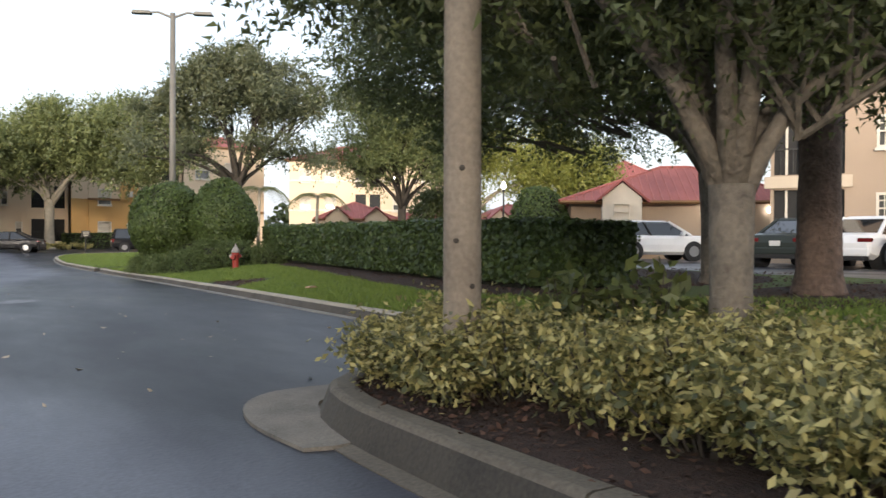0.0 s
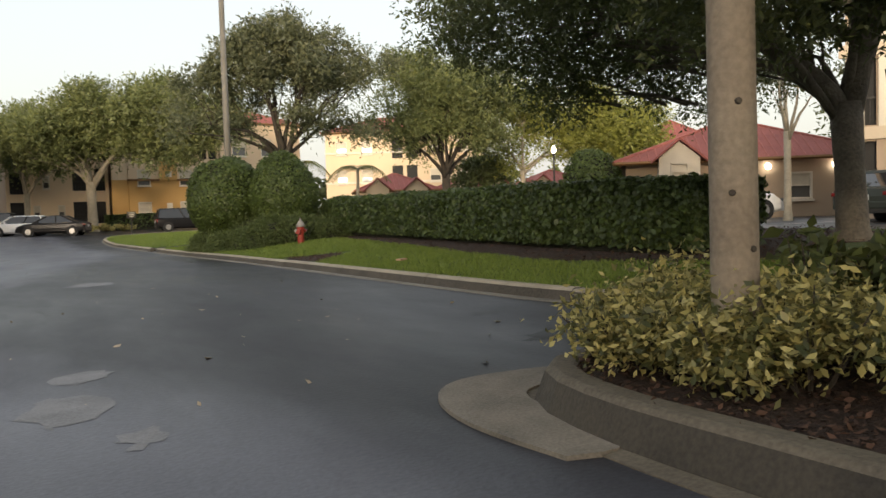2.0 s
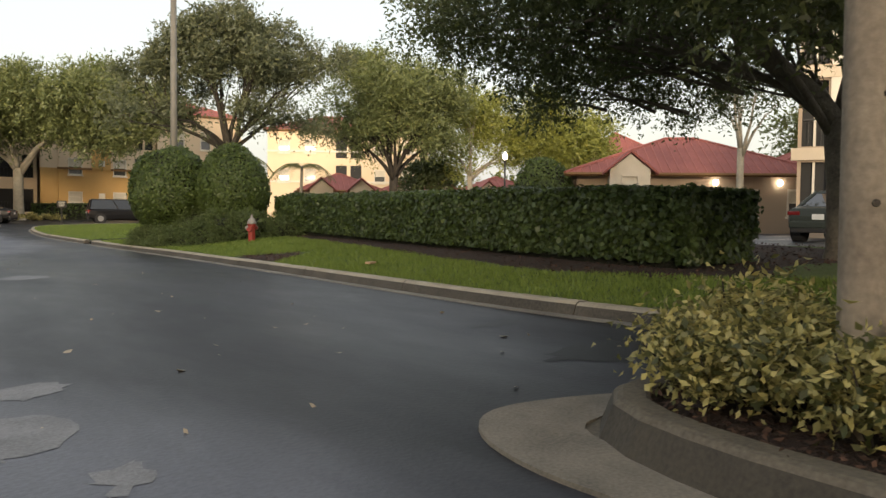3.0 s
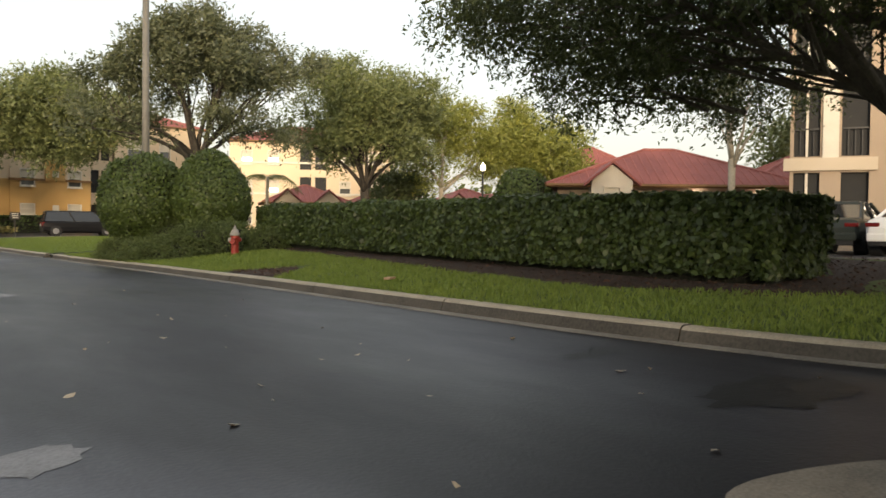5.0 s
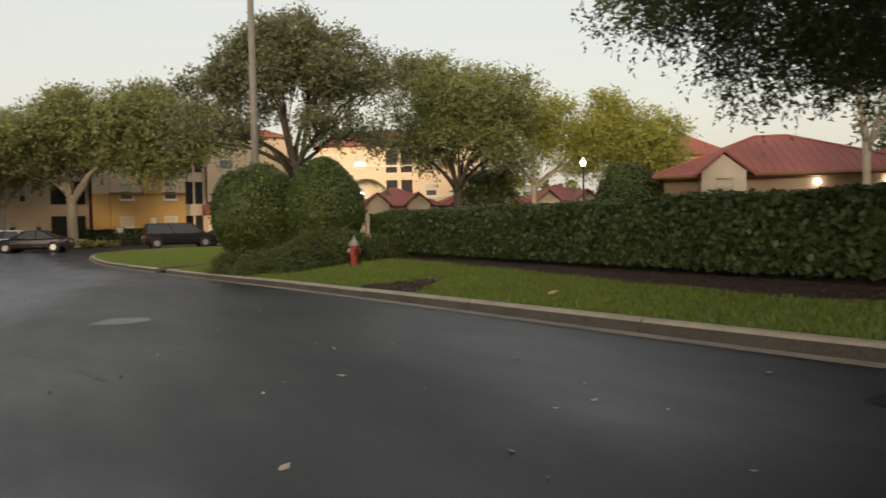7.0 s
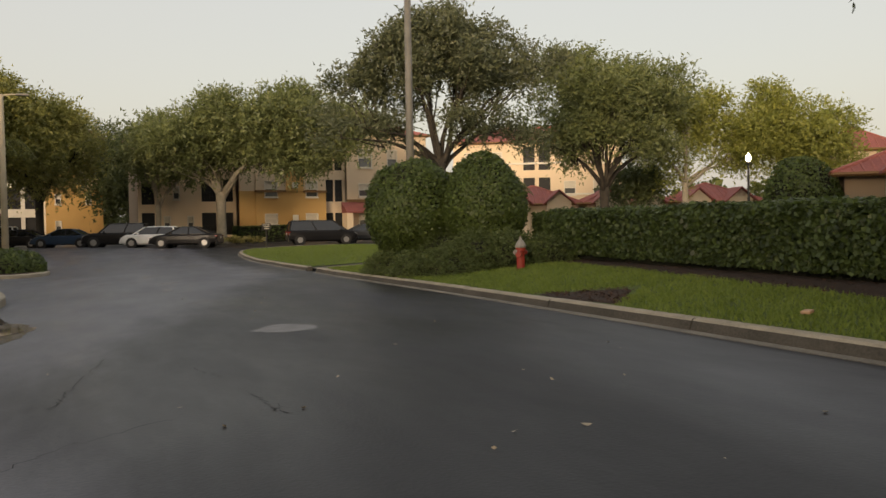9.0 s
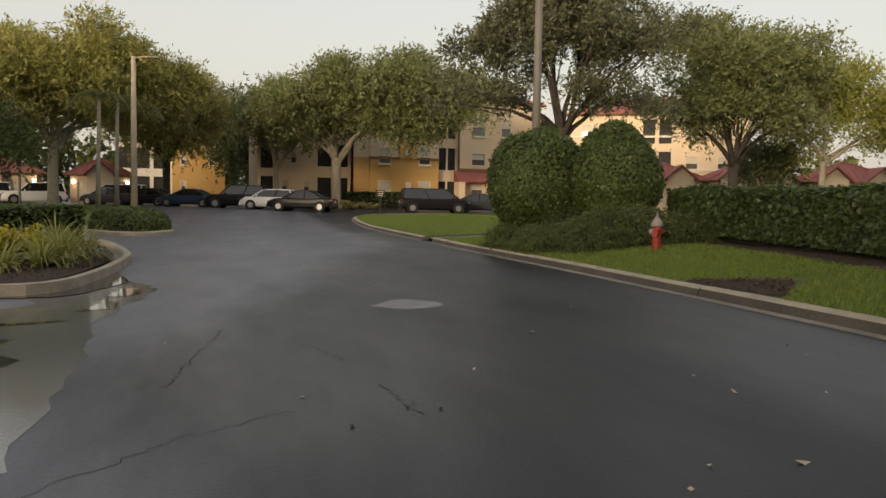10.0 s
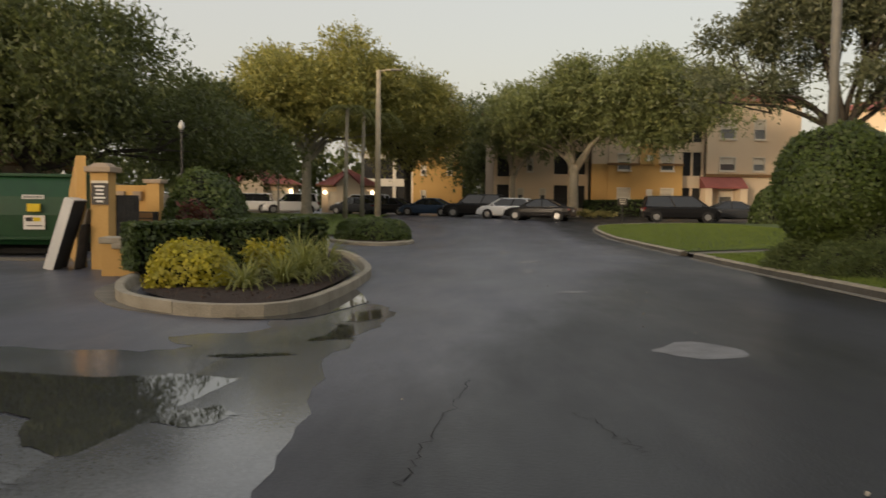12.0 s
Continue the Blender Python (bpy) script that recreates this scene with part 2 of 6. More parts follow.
M_PATCH = mat("pale_patch", (0.26, 0.26, 0.265), (0.12, 0.12, 0.125), rough=0.75, scale=3, fine=50, bump=0.4)
M_CRACK = mat("crack", (0.012, 0.012, 0.012), rough=0.95, bump=0)
M_SILT = mat("damp_silt", (0.165, 0.173, 0.19), (0.062, 0.066, 0.075), rough=0.13, scale=1.2, fine=30, bump=0.08)
M_WET = mat("wet_asphalt", (0.009, 0.0095, 0.011), (0.006, 0.006, 0.007), rough=0.45, scale=1.5, fine=45, bump=0.3, spec=0.25)
M_WATER = mat("water", (0.05, 0.052, 0.055), (0.035, 0.036, 0.038), rough=0.03, bump=0, spec=1.0)


# ---------- mesh helpers ----------
def G(x, y):
    """Height of the paved ground."""
    s = np.clip((np.asarray(y, float) - 28) / 30, 0, 1)
    s = s * s * (3 - 2 * s)
    low = 0.0489 * np.clip(x, -2.8, 12) - 0.0087 * np.clip(y, -25, 50)
    return (1 - s) * low + s * 0.3


class B:
    """Gathers vertices and faces of one mesh."""

    def __init__(self):
        self.v, self.f = [], []

    def add(self, verts, faces):
        k = len(self.v)
        self.v += [tuple(map(float, p)) for p in verts]
        self.f += [tuple(i + k for i in q) for q in faces]
        return self

    def box(self, c, s, rz=0.0, taper=1.0):
        cx, cy, cz = c
        hx, hy, hz = s[0] / 2, s[1] / 2, s[2] / 2
        ca, sa = math.cos(rz), math.sin(rz)
        vs = []
        for z, k in ((-hz, 1.0), (hz, taper)):
            for x, y in ((-hx, -hy), (hx, -hy), (hx, hy), (-hx, hy)):
                vs.append((cx + (x * ca - y * sa) * k, cy + (x * sa + y * ca) * k, cz + z))
        return self.add(vs, [(3, 2, 1, 0), (4, 5, 6, 7), (0, 1, 5, 4), (1, 2, 6, 5), (2, 3, 7, 6), (3, 0, 4, 7)])

    def tube(self, pts, radii, seg=8, cap=True):
        pts = [Vector(p) for p in pts]
        rings = []
        for i, p in enumerate(pts):
            d = (pts[min(i + 1, len(pts) - 1)] - pts[max(i - 1, 0)])
            d = d.normalized() if d.length > 1e-9 else Vector((0, 0, 1))
            a = d.cross(Vector((0.31, 0.95, 0.05)))
            a = a.normalized() if a.length > 1e-6 else Vector((1, 0, 0))
            b = d.cross(a)
            rings.append([p + (a * math.cos(2 * math.pi * j / seg) + b * math.sin(2 * math.pi * j / seg)) * radii[i] for j in range(seg)])
        vs = [q for r in rings for q in r]
        fs = []
        for i in range(len(pts) - 1):
            for j in range(seg):
                fs.append((i * seg + j, i * seg + (j + 1) % seg, (i + 1) * seg + (j + 1) % seg, (i + 1) * seg + j))
        if cap:
            fs.append(tuple(range(seg - 1, -1, -1)))
            fs.append(tuple((len(pts) - 1) * seg + j for j in range(seg)))
        return self.add(vs, fs)

    def lathe(self, c, profile, seg=16):
        return self.tube([(c[0], c[1], c[2] + z) for r, z in profile], [max(r, 0.001) for r, z in profile], seg)

    def prism(self, poly, z0, z1):
        """A polygon in plan, or (z0, z1) as functions of x, y."""
        n = len(poly)
        h0 = z0 if callable(z0) else (lambda x, y: z0)
        h1 = z1 if callable(z1) else (lambda x, y: z1)
        vs = [(x, y, h0(x, y)) for x, y in poly] + [(x, y, h1(x, y)) for x, y in poly]
        return self.add(vs, [tuple(range(n - 1, -1, -1)), tuple(range(n, 2 * n))] + [(i, (i + 1) % n, n + (i + 1) % n, n + i) for i in range(n)])

    def place(self, m):
        self.v = [tuple(m @ Vector(p)) for p in self.v]
        return self


def mesh_of(name, b, bevel=0.0, smooth=False):
    me = bpy.data.meshes.new(name)
    me.from_pydata(b.v, [], b.f)
    bm = bmesh.new()
    bm.from_mesh(me)
    bmesh.ops.recalc_face_normals(bm, faces=bm.faces)
    if bevel:
        bmesh.ops.bevel(bm, geom=[e for e in bm.edges if e.calc_face_angle(0) > 0.5], offset=bevel, segments=2, affect="EDGES", profile=0.6)
    bm.to_mesh(me)
    bm.free()
    if smooth:
        me.polygons.foreach_set("use_smooth", [True] * len(me.polygons))
    return me


def part(name, b, material, parent=None, label="", bevel=0.0, smooth=False):
    me = b if isinstance(b, bpy.types.Mesh) else mesh_of(name, b, bevel, smooth)
    if not me.materials:
        me.materials.append(material)
    ob = new(name, me)
    ob.parent = parent
    if label:
        ob["label"] = label
    return ob


def thing(name, label, category, group="", kind="", loc=None):
    ob = new(name)
    ob.empty_display_size = 0.1
    if loc is not None:
        ob.location = loc
    return tagged(ob, label, category, group, kind)


def quads_mesh(name, q):
    """A mesh from an (n, 4, 3) array of quads."""
    n = len(q)
    me = bpy.data.meshes.new(name)
    me.vertices.add(n * 4)
    me.vertices.foreach_set("co", np.ascontiguousarray(q, dtype=np.float32).ravel())
    me.loops.add(n * 4)
    me.loops.foreach_set("vertex_index", np.arange(n * 4, dtype=np.int32))
    me.polygons.add(n)
    me.polygons.foreach_set("loop_start", np.arange(0, n * 4, 4, dtype=np.int32))
    me.polygons.foreach_set("loop_total", np.full(n, 4, dtype=np.int32))
    me.update(calc_edges=True)
    return me


def leaf_quads(p, size, rng, aspect=0.42, normal=None, droop=0.0):
    """Diamond leaves round the points p, lying roughly across normal if that is given."""
    n = len(p)
    a = rng.normal(size=(n, 3))
    if normal is not None:
        a -= normal * np.sum(a * normal, 1, keepdims=True) * 0.75
    a[:, 2] -= droop
    a /= np.linalg.norm(a, axis=1, keepdims=True)
    h = rng.normal(size=(n, 3)) * (1.0 if normal is None else 0.5) + (0 if normal is None else normal)
    b = np.cross(a, h)
    b /= np.linalg.norm(b, axis=1, keepdims=True) + 1e-9
    s = size * rng.uniform(0.6, 1.3, (n, 1))
    lift = np.cross(a, b) * s * 0.12
    return np.stack([p - a * s / 2, p + b * s * aspect + lift, p + a * s / 2, p - b * s * aspect + lift], 1)


def lumps(p, amount, scale, seed):
    """Smooth uneven offsets for an array of points."""
    out = np.zeros(len(p))
    r = np.random.RandomState(seed)
    for k in range(5):
        d = r.normal(size=3)
        d *= scale * (0.6 + 0.5 * k) / np.linalg.norm(d)
        out += np.sin(p @ d + r.uniform(0, 6.28)) / (1 + 0.4 * k)
    return out * amount / 2.2


def tris_mesh(name, q):
    """A mesh from an (n, 3, 3) array of triangles."""
    n = len(q)
    me = bpy.data.meshes.new(name)
    me.vertices.add(n * 3)
    me.vertices.foreach_set("co", np.ascontiguousarray(q, dtype=np.float32).ravel())
    me.loops.add(n * 3)
    me.loops.foreach_set("vertex_index", np.arange(n * 3, dtype=np.int32))
    me.polygons.add(n)
    me.polygons.foreach_set("loop_start", np.arange(0, n * 3, 3, dtype=np.int32))
    me.polygons.foreach_set("loop_total", np.full(n, 3, dtype=np.int32))
    me.update(calc_edges=True)
    return me


def spray_leaves(p, d, length, size, per, rng, wide=0.5):
    """Small pointed leaves along short twigs that start at p and run along d."""
    n = len(p) * per
    k = np.repeat(np.arange(len(p)), per)
    u = rng.uniform(0, 1, (n, 1))
    q = p[k] + d[k] * u * length * rng.uniform(0.6, 1.2, (n, 1))
    q[:, 2] -= (u[:, 0] ** 2) * length * 0.25
    q += rng.normal(size=(n, 3)) * size * (0.9 - 0.5 * u)
    a = d[k] * 0.9 + rng.normal(size=(n, 3)) * 0.75
    a /= np.linalg.norm(a, axis=1, keepdims=True)
    b = np.cross(a, rng.normal(size=(n, 3)))
    b /= np.linalg.norm(b, axis=1, keepdims=True) + 1e-9
    s = size * rng.uniform(0.65, 1.35, (n, 1))
    return np.stack([q - a * s * 0.5 - b * s * wide * 0.5, q - a * s * 0.2 + b * s * wide * 0.6, q + a * s * 0.75], 1)


def blob(rx, ry, rz, seed, amount=0.08, seg=20, rings=12, power=1.0, scale=3.0):
    """A lumpy dome standing on z = 0, as points on a grid of directions."""
    b = B()
    vs = []
    for i in range(rings + 1):
        v = i / rings * math.pi / 2 * 1.0
        for j in range(seg):
            u = 2 * math.pi * j / seg
            vs.append((math.cos(v) ** power * math.cos(u), math.cos(v) ** power * math.sin(u), math.sin(v) ** power))
    arr = np.array(vs)
    k = 1 + lumps(arr * np.array([rx, ry, rz]), amount, scale, seed)
    arr = arr * k[:, None] * np.array([rx, ry, rz])
    fs = [(i * seg + j, i * seg + (j + 1) % seg, (i + 1) * seg + (j + 1) % seg, (i + 1) * seg + j) for i in range(rings) for j in range(seg)]
    fs.append(tuple(range(seg - 1, -1, -1)))
    b.add(arr, fs)
    return b


def dome_points(n, rx, ry, rz, rng, power=1.0, low=0.0, shell=0.12):
    d = rng.normal(size=(n, 3))
    d /= np.linalg.norm(d, axis=1, keepdims=True)
    d[:, 2] = np.abs(d[:, 2])
    d = np.sign(d) * np.abs(d) ** power
    r = 1 - shell * rng.uniform(0, 1, (n, 1)) ** 1.5
    p = d * r * np.array([rx, ry, rz])
    nrm = d / np.array([rx, ry, rz])
    nrm /= np.linalg.norm(nrm, axis=1, keepdims=True)
    keep = p[:, 2] > low
    return p[keep], nrm[keep]


BALL_LOW, BALL_MID = 0.05, 0.47


def ball_points(n, rx, ry, rz, rng):
    """Points on a clipped bush with a domed top and a drawn-in, flatter foot."""
    d = rng.normal(size=(n, 3))
    d /= np.linalg.norm(d, axis=1, keepdims=True)
    r = 1 - 0.1 * rng.uniform(0, 1, (n, 1)) ** 1.5
    p = d * r * np.array([rx, ry, 1.0])
    p[:, 2] = rz * np.where(d[:, 2] > 0, BALL_MID + r[:, 0] * d[:, 2] * (1 - BALL_MID), BALL_MID + r[:, 0] * np.sign(d[:, 2]) * np.abs(d[:, 2]) ** 1.25 * (BALL_MID - BALL_LOW))
    return p, d


def clipped_bush(name, label, x, y, z, rx, ry, rz, n, size, leaf, seed, power=0.85, amount=0.07, group="", sprigs=0.06, ball=False):
    rng = np.random.RandomState(seed)
    t = thing(name, label, "bush", group, loc=(x, y, z))
    p, nr = dome_points(n, rx, ry, rz, rng, power) if not ball else ball_points(n, rx, ry, rz, rng)
    p = p * (1 + lumps(p, amount, 3.0 / max(rx, 0.4), seed))[:, None]
    out = rng.uniform(size=len(p)) < 0.2
    p[out] += nr[out] * rng.uniform(0, sprigs, (out.sum(), 1))
    part("foliage", quads_mesh("foliage", leaf_quads(p, size, rng, normal=nr)), leaf, t)
    # solid dark core painted as the shade deep in the bush
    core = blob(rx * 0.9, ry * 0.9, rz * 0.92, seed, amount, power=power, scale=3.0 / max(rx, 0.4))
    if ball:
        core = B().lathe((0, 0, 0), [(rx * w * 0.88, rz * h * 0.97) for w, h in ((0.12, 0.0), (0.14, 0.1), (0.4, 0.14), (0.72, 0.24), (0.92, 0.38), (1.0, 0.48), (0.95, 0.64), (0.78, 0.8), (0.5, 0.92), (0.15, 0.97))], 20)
    part("shade_core", core, M_INNER_SHADE, t, "solid dark core for the shade behind the leaves")
    return t


def limb_points(a, b, rng, rise=0.25, n=6):
    """A limb that first climbs and then reaches outwards."""
    a, b = np.array(a, float), np.array(b, float)
    ln = np.linalg.norm(b - a)
    c = a + (b - a) * np.array([0.38, 0.38, 0.5]) + np.array([0, 0, rise * ln]) + rng.normal(size=3) * 0.06 * ln
    return [a * (1 - k) ** 2 + c * 2 * k * (1 - k) + b * k * k + (rng.normal(size=3) * 0.012 * ln if 0 < k < 1 else 0) for k in np.linspace(0, 1, n)]


def tree(name, label, x, y, trunk_h, trunk_r, crown, clumps, per, size, leaf, bark, seed, limbs=7, spread=0.55, lean=(0, 0), droop=0.0, group="", hollow=0.45, z=None, lobe=1.0, twig=True, thick=1.0, mains=(), rise=0.22, fork=1.0):
    """crown: list of (dx, dy, dz, rx, ry, rz) round the foot. Limbs reach for clumps of leaves."""
    rng = np.random.RandomState(seed)
    z = float(G(x, y)) + 0.02 if z is None else z
    t = thing(name, label, "tree", group, loc=(x, y, z))
    total = clumps * per
    lobes = []
    vol = sum((c[3] * c[4] * c[5]) ** 0.67 for c in crown)
    for cx, cy, cz, rx, ry, rz in crown:
        nl = max(8, int(clumps / 8 * (rx * ry * rz) ** 0.67 / vol))
        for k in range(nl):
            d = rng.normal(size=3)
            d[2] = d[2] * 0.9 + 0.15
            d /= np.linalg.norm(d)
            o = rng.uniform(0.3, 0.86) if k else 0.0
            f = rng.uniform(0.2, 0.38) * lobe
            lobes.append((cx + d[0] * rx * o, cy + d[1] * ry * o, cz + d[2] * rz * o, rx * f, ry * f, rz * f * rng.uniform(0.6, 1.0)))
    lobes = np.array(lobes)
    c = lobes[:, :3]
    clumps = len(c)
    weight = (lobes[:, 3] * lobes[:, 5])
    per_spray = 12
    which = rng.choice(clumps, int(total / per_spray * 1.3), p=weight / weight.sum())
    d = rng.normal(size=(len(which), 3))
    d[:, 2] += 0.3
    d /= np.linalg.norm(d, axis=1, keepdims=True)
    r = 1.0 - 0.75 * rng.uniform(0, 1, (len(which), 1)) ** 1.3
    p = c[which] + d * r * lobes[which, 3:]
    p += rng.normal(size=p.shape) * spread * 0.1
    gap = lumps(p, 1.0, 2.2 / max(spread, 0.2), seed) + 0.5 * lumps(p, 1.0, 5.0 / max(spread, 0.2), seed + 1)
    order_ = np.argsort(-(gap + rng.normal(size=len(gap)) * 0.6))[:total // per_spray]
    p, d = p[order_], d[order_]
    d = d + rng.normal(size=d.shape) * 0.55
    d[:, 2] -= droop
    d /= np.linalg.norm(d, axis=1, keepdims=True)
    part("crown", tris_mesh("crown", spray_leaves(p, d, size * 5.5, size, per_spray, rng)), leaf, t)
    top = (lean[0], lean[1], trunk_h)
    b = B()
    pts = [(0, 0, -0.12), (0.0, 0.0, 0.02), (lean[0] * 0.1, lean[1] * 0.1, trunk_h * 0.12), (lean[0] * 0.45, lean[1] * 0.45, trunk_h * 0.5), top]
    b.tube(pts, [trunk_r * 1.6, trunk_r * 1.4, trunk_r * 1.06, trunk_r * 0.94, trunk_r * fork], 16)
    part("trunk", b, bark, t, smooth=True)
    order = rng.permutation(clumps)
    ends = []
    for pts_, radii_ in mains:
        part("limb", B().tube(pts_, radii_, 12), bark, t, smooth=True)
        ends.append(np.array(pts_[-1], float))
    for k in range(limbs):
        ang = 2 * math.pi * (k + rng.uniform(-0.3, 0.3)) / limbs
        far = np.array([math.cos(ang), math.sin(ang)])
        score = (c[:, :2] - np.array(top[:2])) @ far - 0.6 * np.abs((c[:, :2] - np.array(top[:2])) @ np.array([-far[1], far[0]]))
        e = c[np.argsort(-score)[rng.randint(0, max(1, clumps // 12))]]
        e = np.array(top) + (e - np.array(top)) * rng.uniform(0.75, 0.95)
        ends.append(e)
        start = (top[0], top[1], trunk_h * rng.uniform(0.8, 0.96))
        lp = limb_points(start, e, rng, rise)
        part("limb", B().tube(lp, [trunk_r * w * thick for w in (0.6, 0.46, 0.36, 0.26, 0.16, 0.06)], 9), bark, t, smooth=True)
    if twig:
        tw = B()
        for k in range(min(clumps, 70)):
            e = c[order[k]]
            s = ends[int(np.argmin([np.linalg.norm(e - q) for q in ends]))]
            s = np.array(top) + (s - np.array(top)) * rng.uniform(0.35, 0.95)
            tw.tube(limb_points(s, e, rng, 0.05, 4), [trunk_r * w for w in (0.16, 0.11, 0.07, 0.03)], 5)
        part("twig_spray", tw, bark, t)["kind"] = "stuff"
    return t


def sheet(name, x0, x1, y0, y1, nx, ny, height, material, parent=None, inside=None):
    b = B()
    xs, ys = np.linspace(x0, x1, nx), np.linspace(y0, y1, ny)
    vs = [(x, y, float(height(x, y))) for y in ys for x in xs]
    fs = []
    for j in range(ny - 1):
        for i in range(nx - 1):
            if inside is None or inside((xs[i] + xs[i + 1]) / 2, (ys[j] + ys[j + 1]) / 2):
                fs.append((j * nx + i, j * nx + i + 1, (j + 1) * nx + i + 1, (j + 1) * nx + i))
    b.add(vs, fs)
    me = bpy.data.meshes.new(name)
    me.from_pydata(b.v, [], b.f)
    me.polygons.foreach_set("use_smooth", [True] * len(me.polygons))
    me.materials.append(material)
    ob = new(name, me)
    ob.parent = parent
    return ob

# ---------- ground, road, kerbs ----------
def far_ground(x, y):
    return G(np.clip(x, -40, 60), np.clip(y, -40, 90)) - 0.06


gb = B()
gu = np.sinh(np.linspace(-1, 1, 81) * 5.2) / math.sinh(5.2) * 1500
gb.add([(x, y, float(far_ground(x, y)) - 0.1) for y in gu for x in gu], [(j * 81 + i, j * 81 + i + 1, (j + 1) * 81 + i + 1, (j + 1) * 81 + i) for j in range(80) for i in range(80)])
tagged(part("ground", gb, M_EARTH), "flat dull green ground out to the horizon", "ground", kind="structure")
rx_ = sorted({*np.linspace(-60, 75, 91).round(3), -2.8, 12.0})
ry_ = sorted({*np.linspace(-45, 120, 133).round(3), 28.0, 50.0, 58.0})
rn = len(rx_)
rb = B().add([(x, y, float(G(x, y))) for y in ry_ for x in rx_], [(j * rn + i, j * rn + i + 1, (j + 1) * rn + i + 1, (j + 1) * rn + i) for j in range(len(ry_) - 1) for i in range(rn - 1)])
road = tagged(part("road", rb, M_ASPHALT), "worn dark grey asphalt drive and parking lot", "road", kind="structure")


def smooth_line(pts, n=8):
    """A rounded line through points in plan."""
    out = []
    for i in range(len(pts) - 1):
        p0, p1, p2, p3 = (np.array(pts[max(0, min(len(pts) - 1, i + k))], float) for k in (-1, 0, 1, 2))
        for j in range(n):
            t = j / n
            out.append(0.5 * ((2 * p1) + (p2 - p0) * t + (2 * p0 - 5 * p1 + 4 * p2 - p3) * t * t + (3 * p1 - p0 - 3 * p2 + p3) * t ** 3))
    out.append(np.array(pts[-1], float))
    return out


def kerb(name, pts, label, height=0.135, side=1, gutter=0.09, stone_mat=None, batter=0.03, gutter_mat=None, face_mat=None):
    """Kerb stones along a line in plan (its face); the raised side lies to the right of travel if side is 1. Short stones with joints, and a flat gutter strip."""
    line = smooth_line(pts, 10)
    t = thing(name, label, "kerb", kind="structure")
    d = [0.0]
    for a, b in zip(line, line[1:]):
        d.append(d[-1] + float(np.linalg.norm(b - a)))
    total = d[-1]

    def at(s):
        s = min(max(s, 0.0), total)
        k = max(i for i in range(len(d)) if d[i] <= s)
        k = min(k, len(line) - 2)
        f = (s - d[k]) / max(d[k + 1] - d[k], 1e-6)
        p = line[k] * (1 - f) + line[k + 1] * f
        v = (line[k + 1] - line[k])
        v = v / np.linalg.norm(v)
        nrm = np.array([v[1], -v[0]]) * side
        return p, nrm

    # section: offset to the raised side, height above the road
    sec = [(0.0, -0.05), (0.0, 0.015), (batter, height - 0.03), (batter + 0.02, height - 0.008), (batter + 0.045, height), (batter + 0.15, height), (batter + 0.17, height - 0.01), (batter + 0.17, -0.05)]
    rng = random.Random(len(pts))
    s, stone = 0.0, 3.0
    while s < total - 0.05:
        e = min(s + stone, total)
        steps = max(2, int((e - s) / 0.3))
        b = B()
        vs = []
        jog = rng.uniform(-0.006, 0.006)
        for i in range(steps + 1):
            p, nrm = at(s + 0.008 + (e - s - 0.016) * i / steps)
            g = float(G(p[0], p[1]))
            for o, h in sec:
                q = p + nrm * (o + (jog if h > 0 else 0))
                vs.append((q[0], q[1], g + h + jog))
        m = len(sec)
        fs = [(i * m + j, i * m + j + 1, (i + 1) * m + j + 1, (i + 1) * m + j) for i in range(steps) for j in range(m - 1)]
        fs += [tuple(range(m)), tuple(steps * m + j for j in range(m - 1, -1, -1))]
        b.add(vs, fs)
        me = mesh_of("kerb_stone", b)
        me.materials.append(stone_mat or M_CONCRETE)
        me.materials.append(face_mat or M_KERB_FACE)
        # steep sides get the face colour, so their shade is painted by slope
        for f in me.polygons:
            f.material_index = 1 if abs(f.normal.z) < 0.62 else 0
        part("kerb_stone", me, None, t)
        s = e
    if gutter:
        b = B()
        vs = []
        n = int(total / 0.4) + 1
        for i in range(n + 1):
            p, nrm = at(total * i / n)
            for o, h in ((-gutter, -0.02), (-gutter, 0.007), (0.0, 0.014), (0.0, -0.02)):
                q = p + nrm * o
                vs.append((q[0], q[1], float(G(q[0], q[1])) + h))
        b.add(vs, [(i * 4 + j, i * 4 + j + 1, (i + 1) * 4 + j + 1, (i + 1) * 4 + j) for i in range(n) for j in range(3)])
        part("gutter", b, gutter_mat or M_GUTTER, t, "stained concrete gutter strip")
    return line


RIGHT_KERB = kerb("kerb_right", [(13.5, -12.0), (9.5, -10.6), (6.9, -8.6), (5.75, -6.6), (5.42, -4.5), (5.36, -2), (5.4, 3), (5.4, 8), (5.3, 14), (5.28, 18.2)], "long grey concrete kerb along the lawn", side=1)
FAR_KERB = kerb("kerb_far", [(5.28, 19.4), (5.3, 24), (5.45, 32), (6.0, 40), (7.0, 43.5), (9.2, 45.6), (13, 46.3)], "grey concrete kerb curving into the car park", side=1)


def lawn_height(x, y):
    rise = np.clip((np.asarray(x) - 5.5) / 2.6, 0, 1)
    rise = rise * rise * (3 - 2 * rise)
    bump = 0.14 * rise * np.exp(-((np.asarray(y) - 7) / 9.0) ** 2)
    return G(x, y) + 0.115 + bump + 0.012 * np.sin(x * 2.3 + y) * np.sin(y * 1.7)


def right_edge(line, y):
    """x of a kerb's face at y."""
    ys = np.array([p[1] for p in line])
    xs = np.array([p[0] for p in line])
    o = np.argsort(ys)
    return np.interp(y, ys[o], xs[o])


def in_lawn(x, y):
    return x > right_edge(RIGHT_KERB, y) + 0.1 and x < 12.6 and y < 18.3


